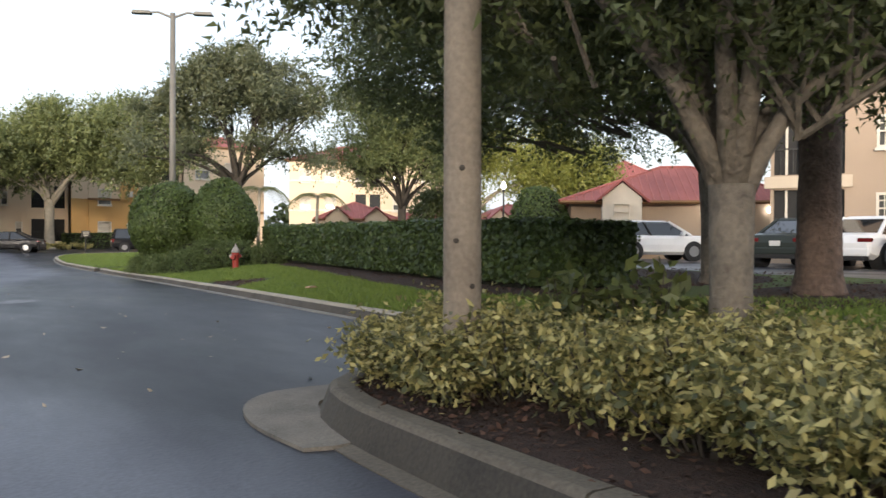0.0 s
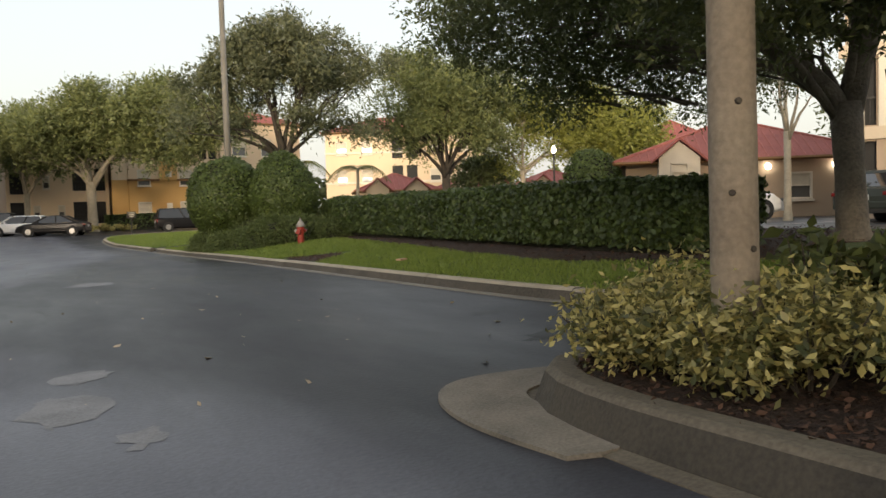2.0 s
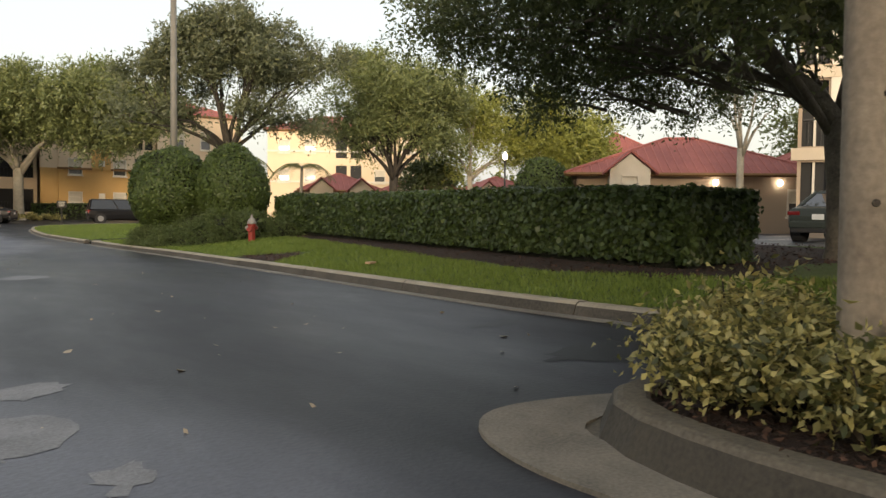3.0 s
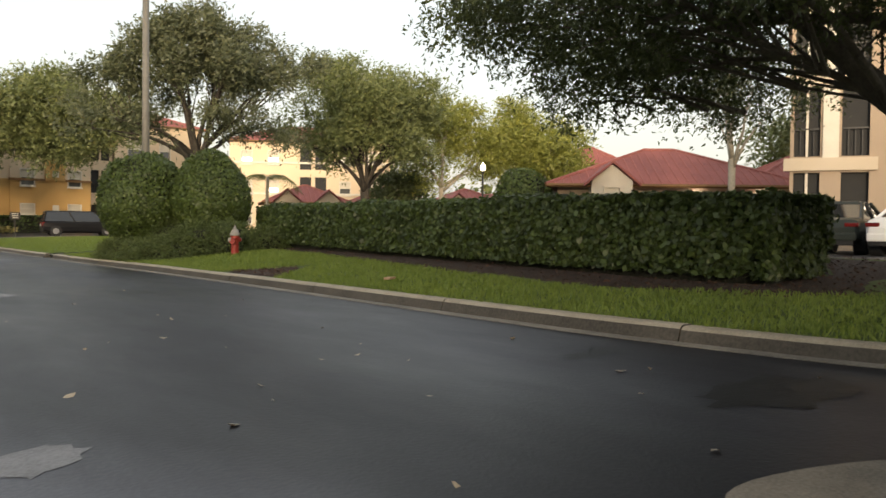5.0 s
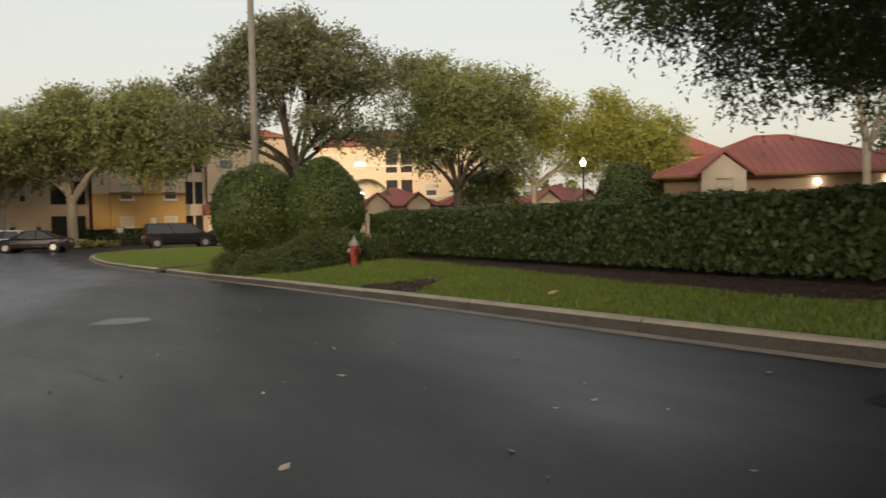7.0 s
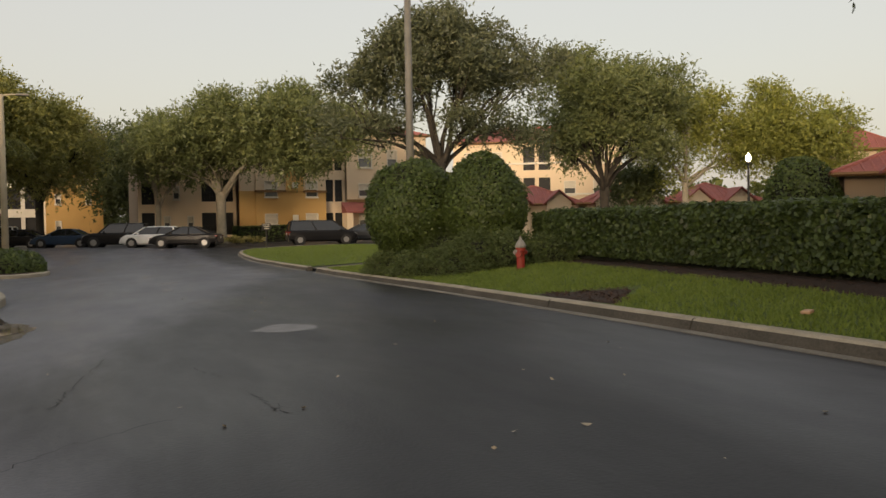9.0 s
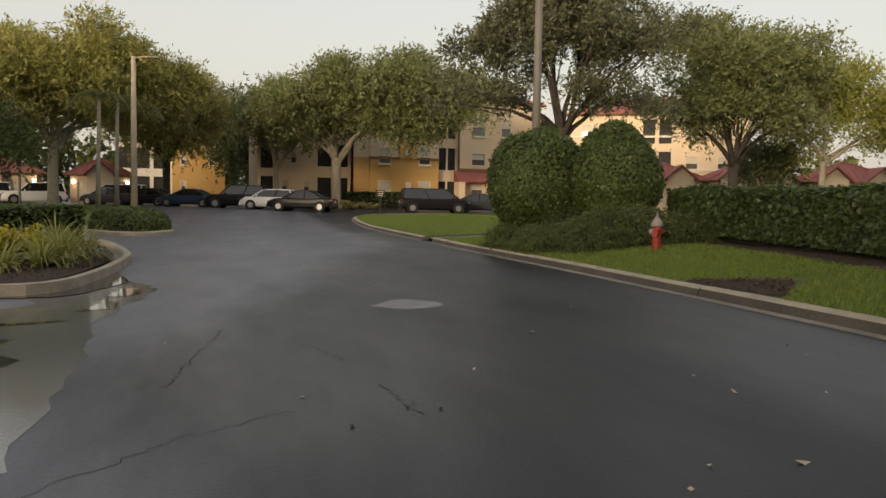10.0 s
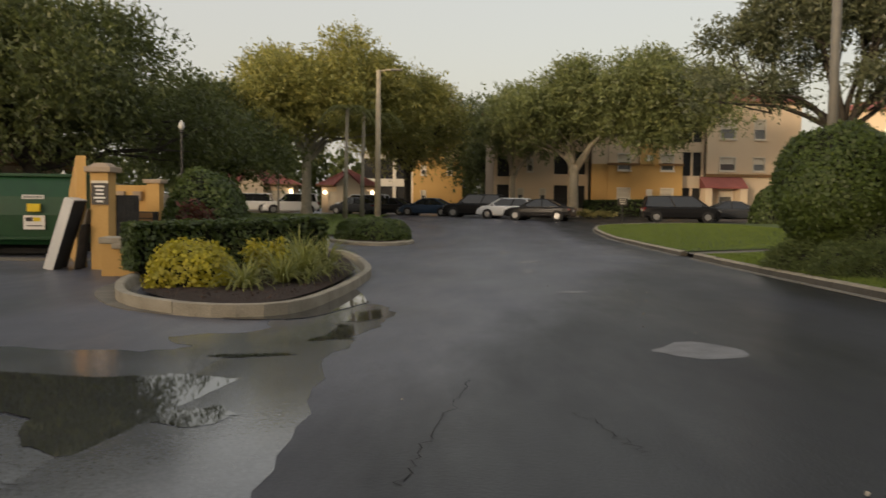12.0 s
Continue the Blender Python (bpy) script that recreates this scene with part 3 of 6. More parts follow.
def strip(name, line, back, y0, y1, ny, nx, height, material, lift=0.0, inset=0.12):
    """A sheet from a kerb's line to a back edge."""
    b = B()
    ys = np.linspace(y0, y1, ny)
    vs = []
    for y in ys:
        xa = float(right_edge(line, y)) + inset
        xb = back(y) if callable(back) else back
        for i in range(nx):
            x = xa + (xb - xa) * i / (nx - 1)
            vs.append((x, y, float(height(x, y)) + lift))
    b.add(vs, [(j * nx + i, j * nx + i + 1, (j + 1) * nx + i + 1, (j + 1) * nx + i) for j in range(ny - 1) for i in range(nx - 1)])
    me = bpy.data.meshes.new(name)
    me.from_pydata(b.v, [], b.f)
    me.polygons.foreach_set("use_smooth", [True] * len(me.polygons))
    me.materials.append(material)
    return new(name, me)


def lot_edge(y):
    return 12.6 + 0.25 * math.sin(y * 0.35)


tagged(strip("lawn", RIGHT_KERB, lot_edge, -11.9, 18.2, 90, 24, lawn_height, M_LAWN), "mown green lawn strip between kerb and hedge", "lawn", kind="structure")
tagged(strip("lawn_far", FAR_KERB, 17.5, 19.4, 46.2, 60, 20, lambda x, y: G(x, y) + 0.115, M_LAWN), "mown green lawn beyond the clipped bushes", "lawn", kind="structure")


tagged(sheet("walkway", 5.4, 13.0, 18.15, 19.45, 14, 4, lambda x, y: G(x, y) + 0.09, M_APRON), "narrow concrete walkway across the lawn", "path", kind="structure")


def grass(name, n, seed, xr, yr, height, ok, tall=(0.03, 0.07)):
    rng = np.random.RandomState(seed)
    x = rng.uniform(xr[0], xr[1], n)
    y = rng.uniform(yr[0], yr[1], n)
    keep = ok(x, y)
    x, y = x[keep], y[keep]
    z = height(x, y)
    n = len(x)
    a = rng.uniform(0, 6.28, n)
    h = rng.uniform(*tall, n)
    w = 0.006 + 0.006 * rng.uniform(0, 1, n)
    lx, ly = rng.normal(size=n) * 0.45 * h, rng.normal(size=n) * 0.45 * h
    ca, sa = np.cos(a) * w, np.sin(a) * w
    base = np.stack([x, y, z - 0.005], 1)
    side = np.stack([ca, sa, np.zeros(n)], 1)
    tip = base + np.stack([lx, ly, h], 1)
    q = np.stack([base - side, base + side, tip + side * 0.3, tip - side * 0.3], 1)
    return tagged(part(name, quads_mesh(name, q), M_GRASS), "short green blades of lawn grass", "grass", kind="stuff")


def bare(x, y):
    """The triangle of bare mulch by the kerb."""
    return (y > 3.15 + (x - 5.6) * 0.9) & (y < 5.4 - (x - 5.6) * 0.9) & (x < 6.75)


def lawn_ok(x, y):
    e = right_edge(RIGHT_KERB, y) + 0.16
    front = np.interp(y, [-12, -7, -4.6, -2.5, 2, 8, 11], [12, 9.4, 8.0, 6.95, 7.5, 8.2, 8.8])
    return (x > e) & (x < front) & ~bare(x, y)


grass("grass", 150000, 4, (5.4, 11), (-11, 17.5), lawn_height, lawn_ok)
grass("grass", 34000, 5, (5.4, 14), (19.5, 44), lambda x, y: G(x, y) + 0.115, lambda x, y: x > right_edge(FAR_KERB, y) + 0.2, (0.04, 0.08))


def mulch(name, label, poly, height, seed, n=1500, lift=0.02, chip=0.05):
    """A bed of bark with loose chips."""
    pl = [np.array(p, float) for p in poly]
    c = sum(pl) / len(pl)
    b = B()
    rings, vs = 6, []
    for k in range(rings + 1):
        for p in pl:
            q = c + (p - c) * (k / rings)
            vs.append((q[0], q[1], float(height(q[0], q[1])) + lift * (1.0 if k < rings else 0.0) - (0.03 if k == rings else 0)))
    m = len(pl)
    b.add(vs, [(k * m + i, k * m + (i + 1) % m, (k + 1) * m + (i + 1) % m, (k + 1) * m + i) for k in range(rings) for i in range(m)])
    t = tagged(part(name, b, M_MULCH, smooth=True), label, "mulch bed", kind="structure")
    rng = np.random.RandomState(seed)
    k = rng.randint(0, m, n)
    u = np.sqrt(rng.uniform(0, 1, (n, 1)))
    w = rng.uniform(0, 1, (n, 1))
    edge = np.array(pl)[k] * (1 - w) + np.array(pl)[(k + 1) % m] * w
    p = c + (edge - c) * u
    z = height(p[:, 0], p[:, 1]) + lift + rng.uniform(0.0, 0.025, n)
    tagged(part("mulch_chips", quads_mesh("mulch_chips", leaf_quads(np.column_stack([p, z]), chip, rng, 0.25, np.tile([0, 0, 1.0], (n, 1)))), M_CHIP), "loose brown bark chips", "mulch", kind="stuff")
    return t


def ring(poly, n=4):
    return [tuple(p) for p in smooth_line(list(poly) + [poly[0]], n)[:-1]]


mulch("mulch_bed", "dark brown bark mulch under the hedge", ring([(6.95, -2.3), (7.2, -4.0), (8.0, -4.9), (9.6, -4.6), (11.2, -5.0), (12.2, -4.0), (12.3, -1), (11, 4), (11, 12), (9, 11.5), (8.1, 8.5), (7.45, 3)]), lambda x, y: lawn_height(x, y) + 0.005, 21, 5000)
mulch("mulch_bed", "triangular bare patch of brown mulch in the lawn", [(5.63, 3.2), (5.9, 3.3), (6.2, 3.75), (6.62, 4.2), (6.3, 4.7), (5.95, 5.05), (5.63, 5.35)], lawn_height, 22, 500)
mulch("mulch_bed", "round brown mulch bed at a tree foot", ring([(9.8 + 1.9 * math.cos(a), -6.4 + 1.35 * math.sin(a)) for a in np.arange(0, 6.28, 0.7)], 2), lawn_height, 23, 1200)

# planted island with the pole: kerb all round, mulch, shrubs
ISLAND = [(2.62, -16.0), (2.6, -12.0), (2.56, -9.0), (2.58, -7.9), (2.75, -7.25), (3.15, -6.95), (3.7, -7.05), (4.5, -7.5), (5.1, -8.2), (5.6, -9.4), (6.2, -11.5), (6.4, -16)]
kerb("kerb_island", [(p[0] + (0.18 if p[0] < 4 else -0.1), p[1] - (0.12 if p[1] > -8 else 0)) for p in ISLAND], "weathered concrete kerb round the shrub island", height=0.2, side=1, gutter=0.1, batter=0.06, stone_mat=M_STAINED, gutter_mat=M_STAINED, face_mat=M_SHADED_FACE)
apron = B().prism(ring([(2.5, -8.2), (2.46, -7.5), (2.58, -6.95), (2.85, -6.66), (3.25, -6.68), (3.7, -6.9), (3.6, -7.15), (3.2, -7.1), (2.95, -7.3), (2.8, -8.2)]), lambda x, y: float(G(x, y)) - 0.03, lambda x, y: float(G(x, y)) + 0.022)
tagged(part("concrete_apron", apron, M_APRON), "pale worn concrete apron at the island tip", "apron", kind="structure")
mulch("island_bed", "brown bark mulch of the shrub island", [(p[0] + (0.3 if p[0] < 4 else -0.25), p[1] - (0.25 if p[1] > -8 else 0)) for p in ISLAND], lambda x, y: G(x, y) + 0.15, 24, 3500, chip=0.045)


# ---------- hedge, bushes ----------
def hedge_box(name, label, front, depth, top, base, n, size, leaf, seed, lump=0.05):
    """A clipped hedge along a front line in plan: front(s) gives a point, s from 0 to 1."""
    rng = np.random.RandomState(seed)
    t = thing(name, label, "hedge")
    ps = np.array([front(s) for s in np.linspace(0, 1, 60)])
    seg = np.gradient(ps, axis=0)
    seg /= np.linalg.norm(seg, axis=1, keepdims=True)
    nr = np.column_stack([seg[:, 1], -seg[:, 0]])
    mid = ps[30]
    if nr[30][0] > 0:
        nr = -nr
    length = np.sum(np.linalg.norm(np.diff(ps, axis=0), axis=1))
    H = top - base
    areas = np.array([length * H, length * depth, depth * H, depth * H, length * H * 0.3])
    face = rng.choice(5, n, p=areas / areas.sum())
    s, u, v = rng.uniform(0, 1, n), rng.uniform(0, 1, n), rng.uniform(0, 1, n)
    s = np.where(face == 2, 0.0, np.where(face == 3, 1.0, s))
    px = np.column_stack([np.interp(s, np.linspace(0, 1, 60), ps[:, k]) for k in (0, 1)])
    pn = np.column_stack([np.interp(s, np.linspace(0, 1, 60), nr[:, k]) for k in (0, 1)])
    pt = np.column_stack([np.interp(s, np.linspace(0, 1, 60), seg[:, k]) for k in (0, 1)])
    w = np.where(face == 0, 0.0, np.where(face == 4, 1.0, u))
    h = np.where(face == 1, 1.0, v)
    norm = np.zeros((n, 3))
    norm[face == 0, :2] = pn[face == 0]
    norm[face == 4, :2] = -pn[face == 4]
    norm[face == 1, 2] = 1
    norm[face == 2, :2] = -pt[face == 2]
    norm[face == 3, :2] = pt[face == 3]
    # rounded shoulders and a narrower foot
    r = 0.13
    back_in = np.where((face == 0) | (face == 4), np.clip((h - 1 + r / H) / (r / H), 0, 1) ** 2 * r, 0)
    foot = np.where((face == 0) | (face == 4), (1 - h) ** 2 * 0.16, 0)
    gz = lawn_height(px[:, 0], px[:, 1])
    drop = np.where(face == 1, np.clip(1 - np.minimum(w, 1 - w) * depth / r, 0, 1) ** 2 * r * 0.8, 0)
    zz = base + h * H - drop + 0.09 * s
    p = np.column_stack([px - pn * (w * depth + (back_in + foot) * np.where(face == 4, -1, 1))[:, None], zz])
    off = lumps(p, lump, 3.2, seed) - 0.1 * rng.uniform(0, 1, n) ** 2 + 0.06 * (rng.uniform(0, 1, n) > 0.85) * rng.uniform(0, 1, n)
    p += norm * off[:, None]
    part("foliage", quads_mesh("foliage", leaf_quads(p, size, rng, 0.4, norm * 0.8 + np.array([0, 0, 0.35]))), leaf, t)
    # closed dark hull under the leaves, the hedge's inner shade as colour
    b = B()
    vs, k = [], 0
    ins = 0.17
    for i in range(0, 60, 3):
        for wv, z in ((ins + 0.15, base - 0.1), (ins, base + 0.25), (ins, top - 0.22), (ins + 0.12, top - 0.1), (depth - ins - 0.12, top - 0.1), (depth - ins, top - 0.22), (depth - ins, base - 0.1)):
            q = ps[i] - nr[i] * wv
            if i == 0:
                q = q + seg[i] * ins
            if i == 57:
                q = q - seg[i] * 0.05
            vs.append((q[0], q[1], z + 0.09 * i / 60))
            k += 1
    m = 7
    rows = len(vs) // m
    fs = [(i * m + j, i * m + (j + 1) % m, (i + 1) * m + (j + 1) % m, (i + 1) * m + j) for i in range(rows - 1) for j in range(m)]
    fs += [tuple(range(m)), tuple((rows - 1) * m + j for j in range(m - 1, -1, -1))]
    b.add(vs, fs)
    part("shade_core", b, M_INNER_SHADE, t, "solid dark core for the shade inside the hedge")
    # stems at the foot
    for i in range(14):
        q = ps[int(3 + i * 4)] - nr[3] * rng.uniform(0.4, 0.9)
        g = float(lawn_height(q[0], q[1]))
        part("stem", B().tube([(q[0], q[1], g - 0.05), (q[0] + rng.uniform(-.1, .1), q[1] + rng.uniform(-.1, .1), base + 0.3)], [0.03, 0.02], 6), M_BARK, t)
    return t


def hedge_front(s):
    y = -3.75 + s * 15.2
    return (float(np.interp(y, [-3.75, -2.2, 2, 6, 11.5], [7.85, 7.7, 7.95, 8.3, 8.9])), y)


hedge_box("hedge", "long clipped dark green hedge standing on mulch", hedge_front, 1.55, 1.58, 0.68, 85000, 0.088, M_HEDGE, 31)

clipped_bush("round_bush", "tall clipped round bush of dark green leaves", 6.4, 12.85, 0.42, 1.12, 1.12, 2.66, 26000, 0.07, M_TWIN, 41, group="twin bushes", ball=True)
clipped_bush("round_bush", "tall clipped round bush of dark green leaves", 7.8, 11.75, 0.5, 1.0, 1.0, 2.58, 24000, 0.07, M_TWIN, 42, group="twin bushes", ball=True)


def juniper(x, y, rx, ry, rz, seed):
    """A low juniper: ragged sprays fanning out over a dark core painted as inner shade."""
    rng = np.random.RandomState(seed)
    t = thing("juniper", "low spreading juniper with ragged dark sprays", "bush", "junipers by the hydrant", loc=(x, y, float(lawn_height(x, y)) - 0.02))
    n = int(700 * rx * ry / 0.5)
    a = rng.uniform(0, 6.28, n)
    rr = np.sqrt(rng.uniform(0, 1, n))
    zz = rz * np.clip(1 - rr ** 2.4, 0.05, 1) * rng.uniform(0.45, 1.0, n)
    p = np.column_stack([np.cos(a) * rr * rx, np.sin(a) * rr * ry, zz])
    p *= (1 + lumps(p, 0.16, 4.0, seed))[:, None]
    d = np.column_stack([np.cos(a), np.sin(a), rng.uniform(0.1, 0.9, n)]) + rng.normal(size=(n, 3)) * 0.25
    d /= np.linalg.norm(d, axis=1, keepdims=True)
    part("foliage", tris_mesh("foliage", spray_leaves(p, d, 0.24, 0.05, 14, rng, 0.45)), M_JUNIPER, t)
    part("shade_core", blob(rx * 0.82, ry * 0.82, rz * 0.75, seed, 0.12), M_INNER_SHADE, t, "solid dark core for the shade behind the leaves")


for k, (x, y, rx, ry, rz) in enumerate([(6.0, 12.9, 0.55, 1.1, 0.6), (6.05, 11.4, 0.5, 0.9, 0.5), (6.6, 10.75, 0.8, 0.8, 0.62), (7.2, 10.6, 0.8, 0.8, 0.78), (7.85, 10.3, 0.75, 0.65, 0.75), (8.5, 10.0, 0.6, 0.6, 0.65), (6.9, 12.1, 0.8, 0.8, 0.9)]):
    juniper(x, y, rx, ry, rz, 50 + k)
clipped_bush("dome_bush", "large clipped dome bush behind the hedge", 26.4, 20.4, 0.55, 1.6, 1.6, 3.6, 7500, 0.13, M_TWIN, 45)
clipped_bush("dome_bush", "large clipped dome bush in the car park", 19.0, 50.0, 0.3, 1.6, 1.6, 2.5, 4000, 0.16, M_TWIN, 46)

# variegated shrubs of the island
rng_i = random.Random(7)
SHRUBS = []
for row, (off, cnt) in enumerate(((0.95, 9), (1.6, 8), (2.3, 6))):
    for k in range(cnt):
        y = -7.38 - row * 0.2 - k * 0.6 + rng_i.uniform(-0.12, 0.12)
        x = 2.62 + off + rng_i.uniform(-0.08, 0.08) + (0.3 if k == 0 and row == 0 else 0)
        SHRUBS.append((x, y))
SHRUBS += [(3.36, -7.72), (3.8, -7.42), (3.3, -8.42), (3.42, -8.05)]


def leafy_shrub(name, label, x, y, z, r, h, n, size, leaf, seed, group):
    rng = np.random.RandomState(seed)
    t = thing(name, label, "shrub", group, loc=(x, y, z))
    stems = 16
    ends = []
    for k in range(stems):
        a = rng.uniform(0, 6.28)
        rr = r * math.sqrt(rng.uniform(0, 1))
        ends.append((rr * math.cos(a), rr * math.sin(a), h * (1 - 0.35 * (rr / r) ** 2) * rng.uniform(0.7, 1.0)))
    b = B()
    for e in ends:
        b.tube([(e[0] * 0.15, e[1] * 0.15, -0.03), (e[0] * 0.6, e[1] * 0.6, e[2] * 0.5), e], [0.009, 0.007, 0.004], 4)
    part("branching_stem", b, M_BARK, t, "thin brown stems")["kind"] = "stuff"
    ends = np.array(ends)
    k = rng.randint(0, stems, n)
    f = rng.uniform(0.42, 1.06, (n, 1))
    p = ends[k] * np.concatenate([f ** 0.8, f ** 0.8, f], 1) + rng.normal(size=(n, 3)) * np.array([0.075, 0.075, 0.05])
    out = p / np.array([r, r, h])
    out /= np.linalg.norm(out, axis=1, keepdims=True) + 1e-6
    part("foliage", quads_mesh("foliage", leaf_quads(p, size, rng, 0.24, out * 0.3 + np.array([0, 0, 0.35]), 0.2)), leaf, t)
    return t


for k, (x, y) in enumerate(SHRUBS):
    leafy_shrub("variegated_shrub", "leafy shrub with cream and green leaves in mulch", x, y, float(G(x, y)) + 0.15, 0.43, 0.56 if k < 6 else 0.45, 2400, 0.052, M_VARIEG, 100 + k, "island shrubs")
for k, (x, y) in enumerate([(4.55, -7.9), (4.85, -8.3)]):
    leafy_shrub("green_shrub", "plain green sapling shrub with broad leaves", x, y, float(G(x, y)) + 0.11, 0.33, 0.78, 300, 0.13, M_OAK, 140 + k, "island shrubs")

# ---------- poles and trees nearby ----------
pole = thing("wooden_pole", "thick weathered wooden pole rising from the shrubs", "pole", loc=(3.4, -8.3, float(G(3.4, -8.3)) + 0.1))
part("shaft", B().tube([(0, 0, -0.3), (0, 0, 0.4), (0.0, 0.02, 3.0), (0.0, 0.03, 7.5)], [0.112, 0.108, 0.104, 0.095], 18), M_POLE, pole, smooth=True)
for z, a in ((0.95, -2.5), (1.35, -2.2), (0.7, -1.6)):
    part("knot", B().tube([(0.095 * math.cos(a), 0.095 * math.sin(a), z), (0.113 * math.cos(a), 0.113 * math.sin(a), z)], [0.018, 0.014], 8), M_BARK, pole, "dark knot hole")

tree("street_tree", "multi-stemmed tree with grey-brown bark in the shrub island", 5.1, -8.75, 1.3, 0.14, [(0.3, 0.2, 5.2, 2.8, 2.8, 2.3), (-1.5, 2.0, 3.7, 2.0, 2.0, 1.4), (1.2, 2.2, 3.3, 2.1, 2.0, 1.2), (2.6, 0.6, 3.3, 2.2, 2.0, 1.4), (-0.1, -0.4, 3.3, 2.0, 2.0, 1.0), (-0.7, -0.3, 2.45, 1.6, 1.5, 0.6), (1.3, -0.7, 2.4, 1.8, 1.6, 0.6), (-1.2, 1.3, 2.6, 1.4, 1.4, 0.7), (0.4, 1.4, 2.3, 1.7, 1.2, 0.55), (2.3, -1.1, 3.0, 1.8, 1.8, 1.0)], 1400, 230, 0.06, M_OAK_DARK, M_BARK_GREY, 61, limbs=7, spread=0.3, lean=(0.03, 0.03), lobe=1.2, thick=0.95, rise=0.5, fork=1.02, droop=0.35)
tree("street_tree", "broad tree with flaking red-brown bark in round mulch bed", 9.8, -6.2, 3.2, 0.25, [(0, 0, 6.0, 4.8, 4.8, 2.6)], 460, 130, 0.085, M_OAK_DARK, M_BARK_FLAKY, 62, limbs=7, spread=0.5, lobe=1.15)
tree("oak", "spreading live oak with forked grey trunk beside the hedge", 10.5, -4.1, 1.9, 0.2, [(0.3, 0, 5.6, 4.6, 4.6, 2.2), (-2.9, 2.5, 3.6, 2.4, 2.4, 1.3), (-3.0, 2.3, 2.55, 1.4, 1.4, 0.75), (-3.75, 3.1, 3.35, 1.5, 1.5, 0.95), (-1.8, 3.1, 2.7, 1.7, 1.6, 0.8), (-3.6, 0.6, 3.4, 2.0, 2.0, 1.0), (0.6, 3.4, 3.0, 2.2, 2.0, 1.0), (-1.0, 1.0, 3.4, 2.0, 2.0, 0.8)], 1900, 205, 0.06, M_OAK_DARK, M_BARK_GREY, 63, limbs=6, spread=0.35, lean=(0.0, 0.1), z=0.62, lobe=1.12, thick=0.6, rise=0.35, fork=1.05, droop=0.4,
     mains=[([(-0.02, 0.1, 1.8), (-0.3, 0.36, 2.25), (-0.75, 0.8, 2.8), (-1.35, 1.3, 3.5), (-2.4, 2.2, 4.3)], [0.16, 0.145, 0.125, 0.1, 0.04]), ([(0.04, 0.08, 1.8), (0.14, 0.0, 2.4), (0.3, -0.2, 3.3), (0.5, -0.3, 4.2), (1.0, -0.4, 5.4)], [0.18, 0.165, 0.145, 0.12, 0.05]), ([(0.2, -0.1, 2.7), (-0.3, 0.6, 3.15), (-1.0, 1.6, 3.2), (-1.9, 2.9, 3.0)], [0.08, 0.075, 0.06, 0.025])])
tree("airy_tree", "tall open-crowned tree with grey-green leaves", 13.0, 27.5, 4.0, 0.24, [(0.3, 0, 8.2, 4.6, 4.6, 3.6), (3.6, -0.8, 8.4, 3.0, 3.0, 2.2), (-3.6, 0.5, 7.2, 2.8, 2.8, 1.9), (-2.8, -1, 5.3, 3.8, 3.6, 1.0), (3.6, 1, 5.3, 3.8, 3.8, 1.1), (0.2, -1.4, 5.7, 2.8, 2.4, 1.2)], 600, 84, 0.155, M_AIRY, M_BARK, 64, limbs=13, spread=0.7, lobe=0.52)
tree("oak", "rounded live oak with dark trunk", 26.6, 35.5, 3.4, 0.28, [(0, 0, 8.3, 5.2, 5.2, 3.7), (-2.6, -1, 6.3, 3.6, 3.6, 1.4), (2.8, 0, 6.3, 3.4, 3.4, 1.4)], 520, 150, 0.17, M_OAK_MID, M_BARK, 65, limbs=9, spread=0.8)
tree("pale_tree", "yellow-green tree with pale trunk", 34.6, 38.2, 4.0, 0.2, [(0, 0, 7.2, 3.6, 3.6, 3.6), (3.6, -3, 6.6, 3.4, 3.4, 3.2)], 340, 120, 0.18, M_YELLOW_TREE, M_BARK_PALE, 66, limbs=6, spread=0.8)
tree("oak", "broad oak with pale forked trunk at the parking bays", 8.15, 66.9, 4.4, 0.42, [(-1, 0, 8.8, 7.6, 7.4, 3.9), (6.4, -2, 9.2, 7.2, 6.6, 4.1), (-4.5, -1, 7.8, 4.6, 4.4, 2.6)], 800, 150, 0.25, M_OAK_MID, M_BARK_PALE, 67, limbs=9, spread=1.1)
tree("oak", "tall oak with golden-green crown beside the lawn", -13.3, 60.0, 5.0, 0.38, [(-0.5, 0, 9.7, 7.4, 7.4, 4.5), (5.2, 4, 8.5, 6.0, 6.0, 3.9), (-3, -2, 7.6, 5.0, 5.0, 2.6)], 800, 150, 0.24, M_GOLD_TREE, M_BARK_PALE, 68, limbs=9, spread=1.1)

# ---------- street lamps ----------
def double_lamp(x, y, top):
    g = float(G(x, y)) + 0.1
    t = thing("street_lamp", "tall grey twin-armed street lamp post", "street lamp", loc=(x, y, g))
    part("pole", B().tube([(0, 0, -0.2), (0, 0, top - g)], [0.11, 0.08], 12), M_STEEL, t, smooth=True)
    for s in (-1, 1):
        arm = part("arm", B().tube([(0, 0, top - g - 0.15), (s * 0.4, -s * 0.2, top - g + 0.02), (s * 0.62, -s * 0.3, top - g)], [0.04, 0.035, 0.03], 8), M_STEEL, t)
        part("lamp_head", B().box((s * 0.85, -s * 0.42, top - g), (0.62, 0.26, 0.1), math.atan2(-0.45, 1.0), 0.8), M_STEEL, arm, bevel=0.015)
    return t


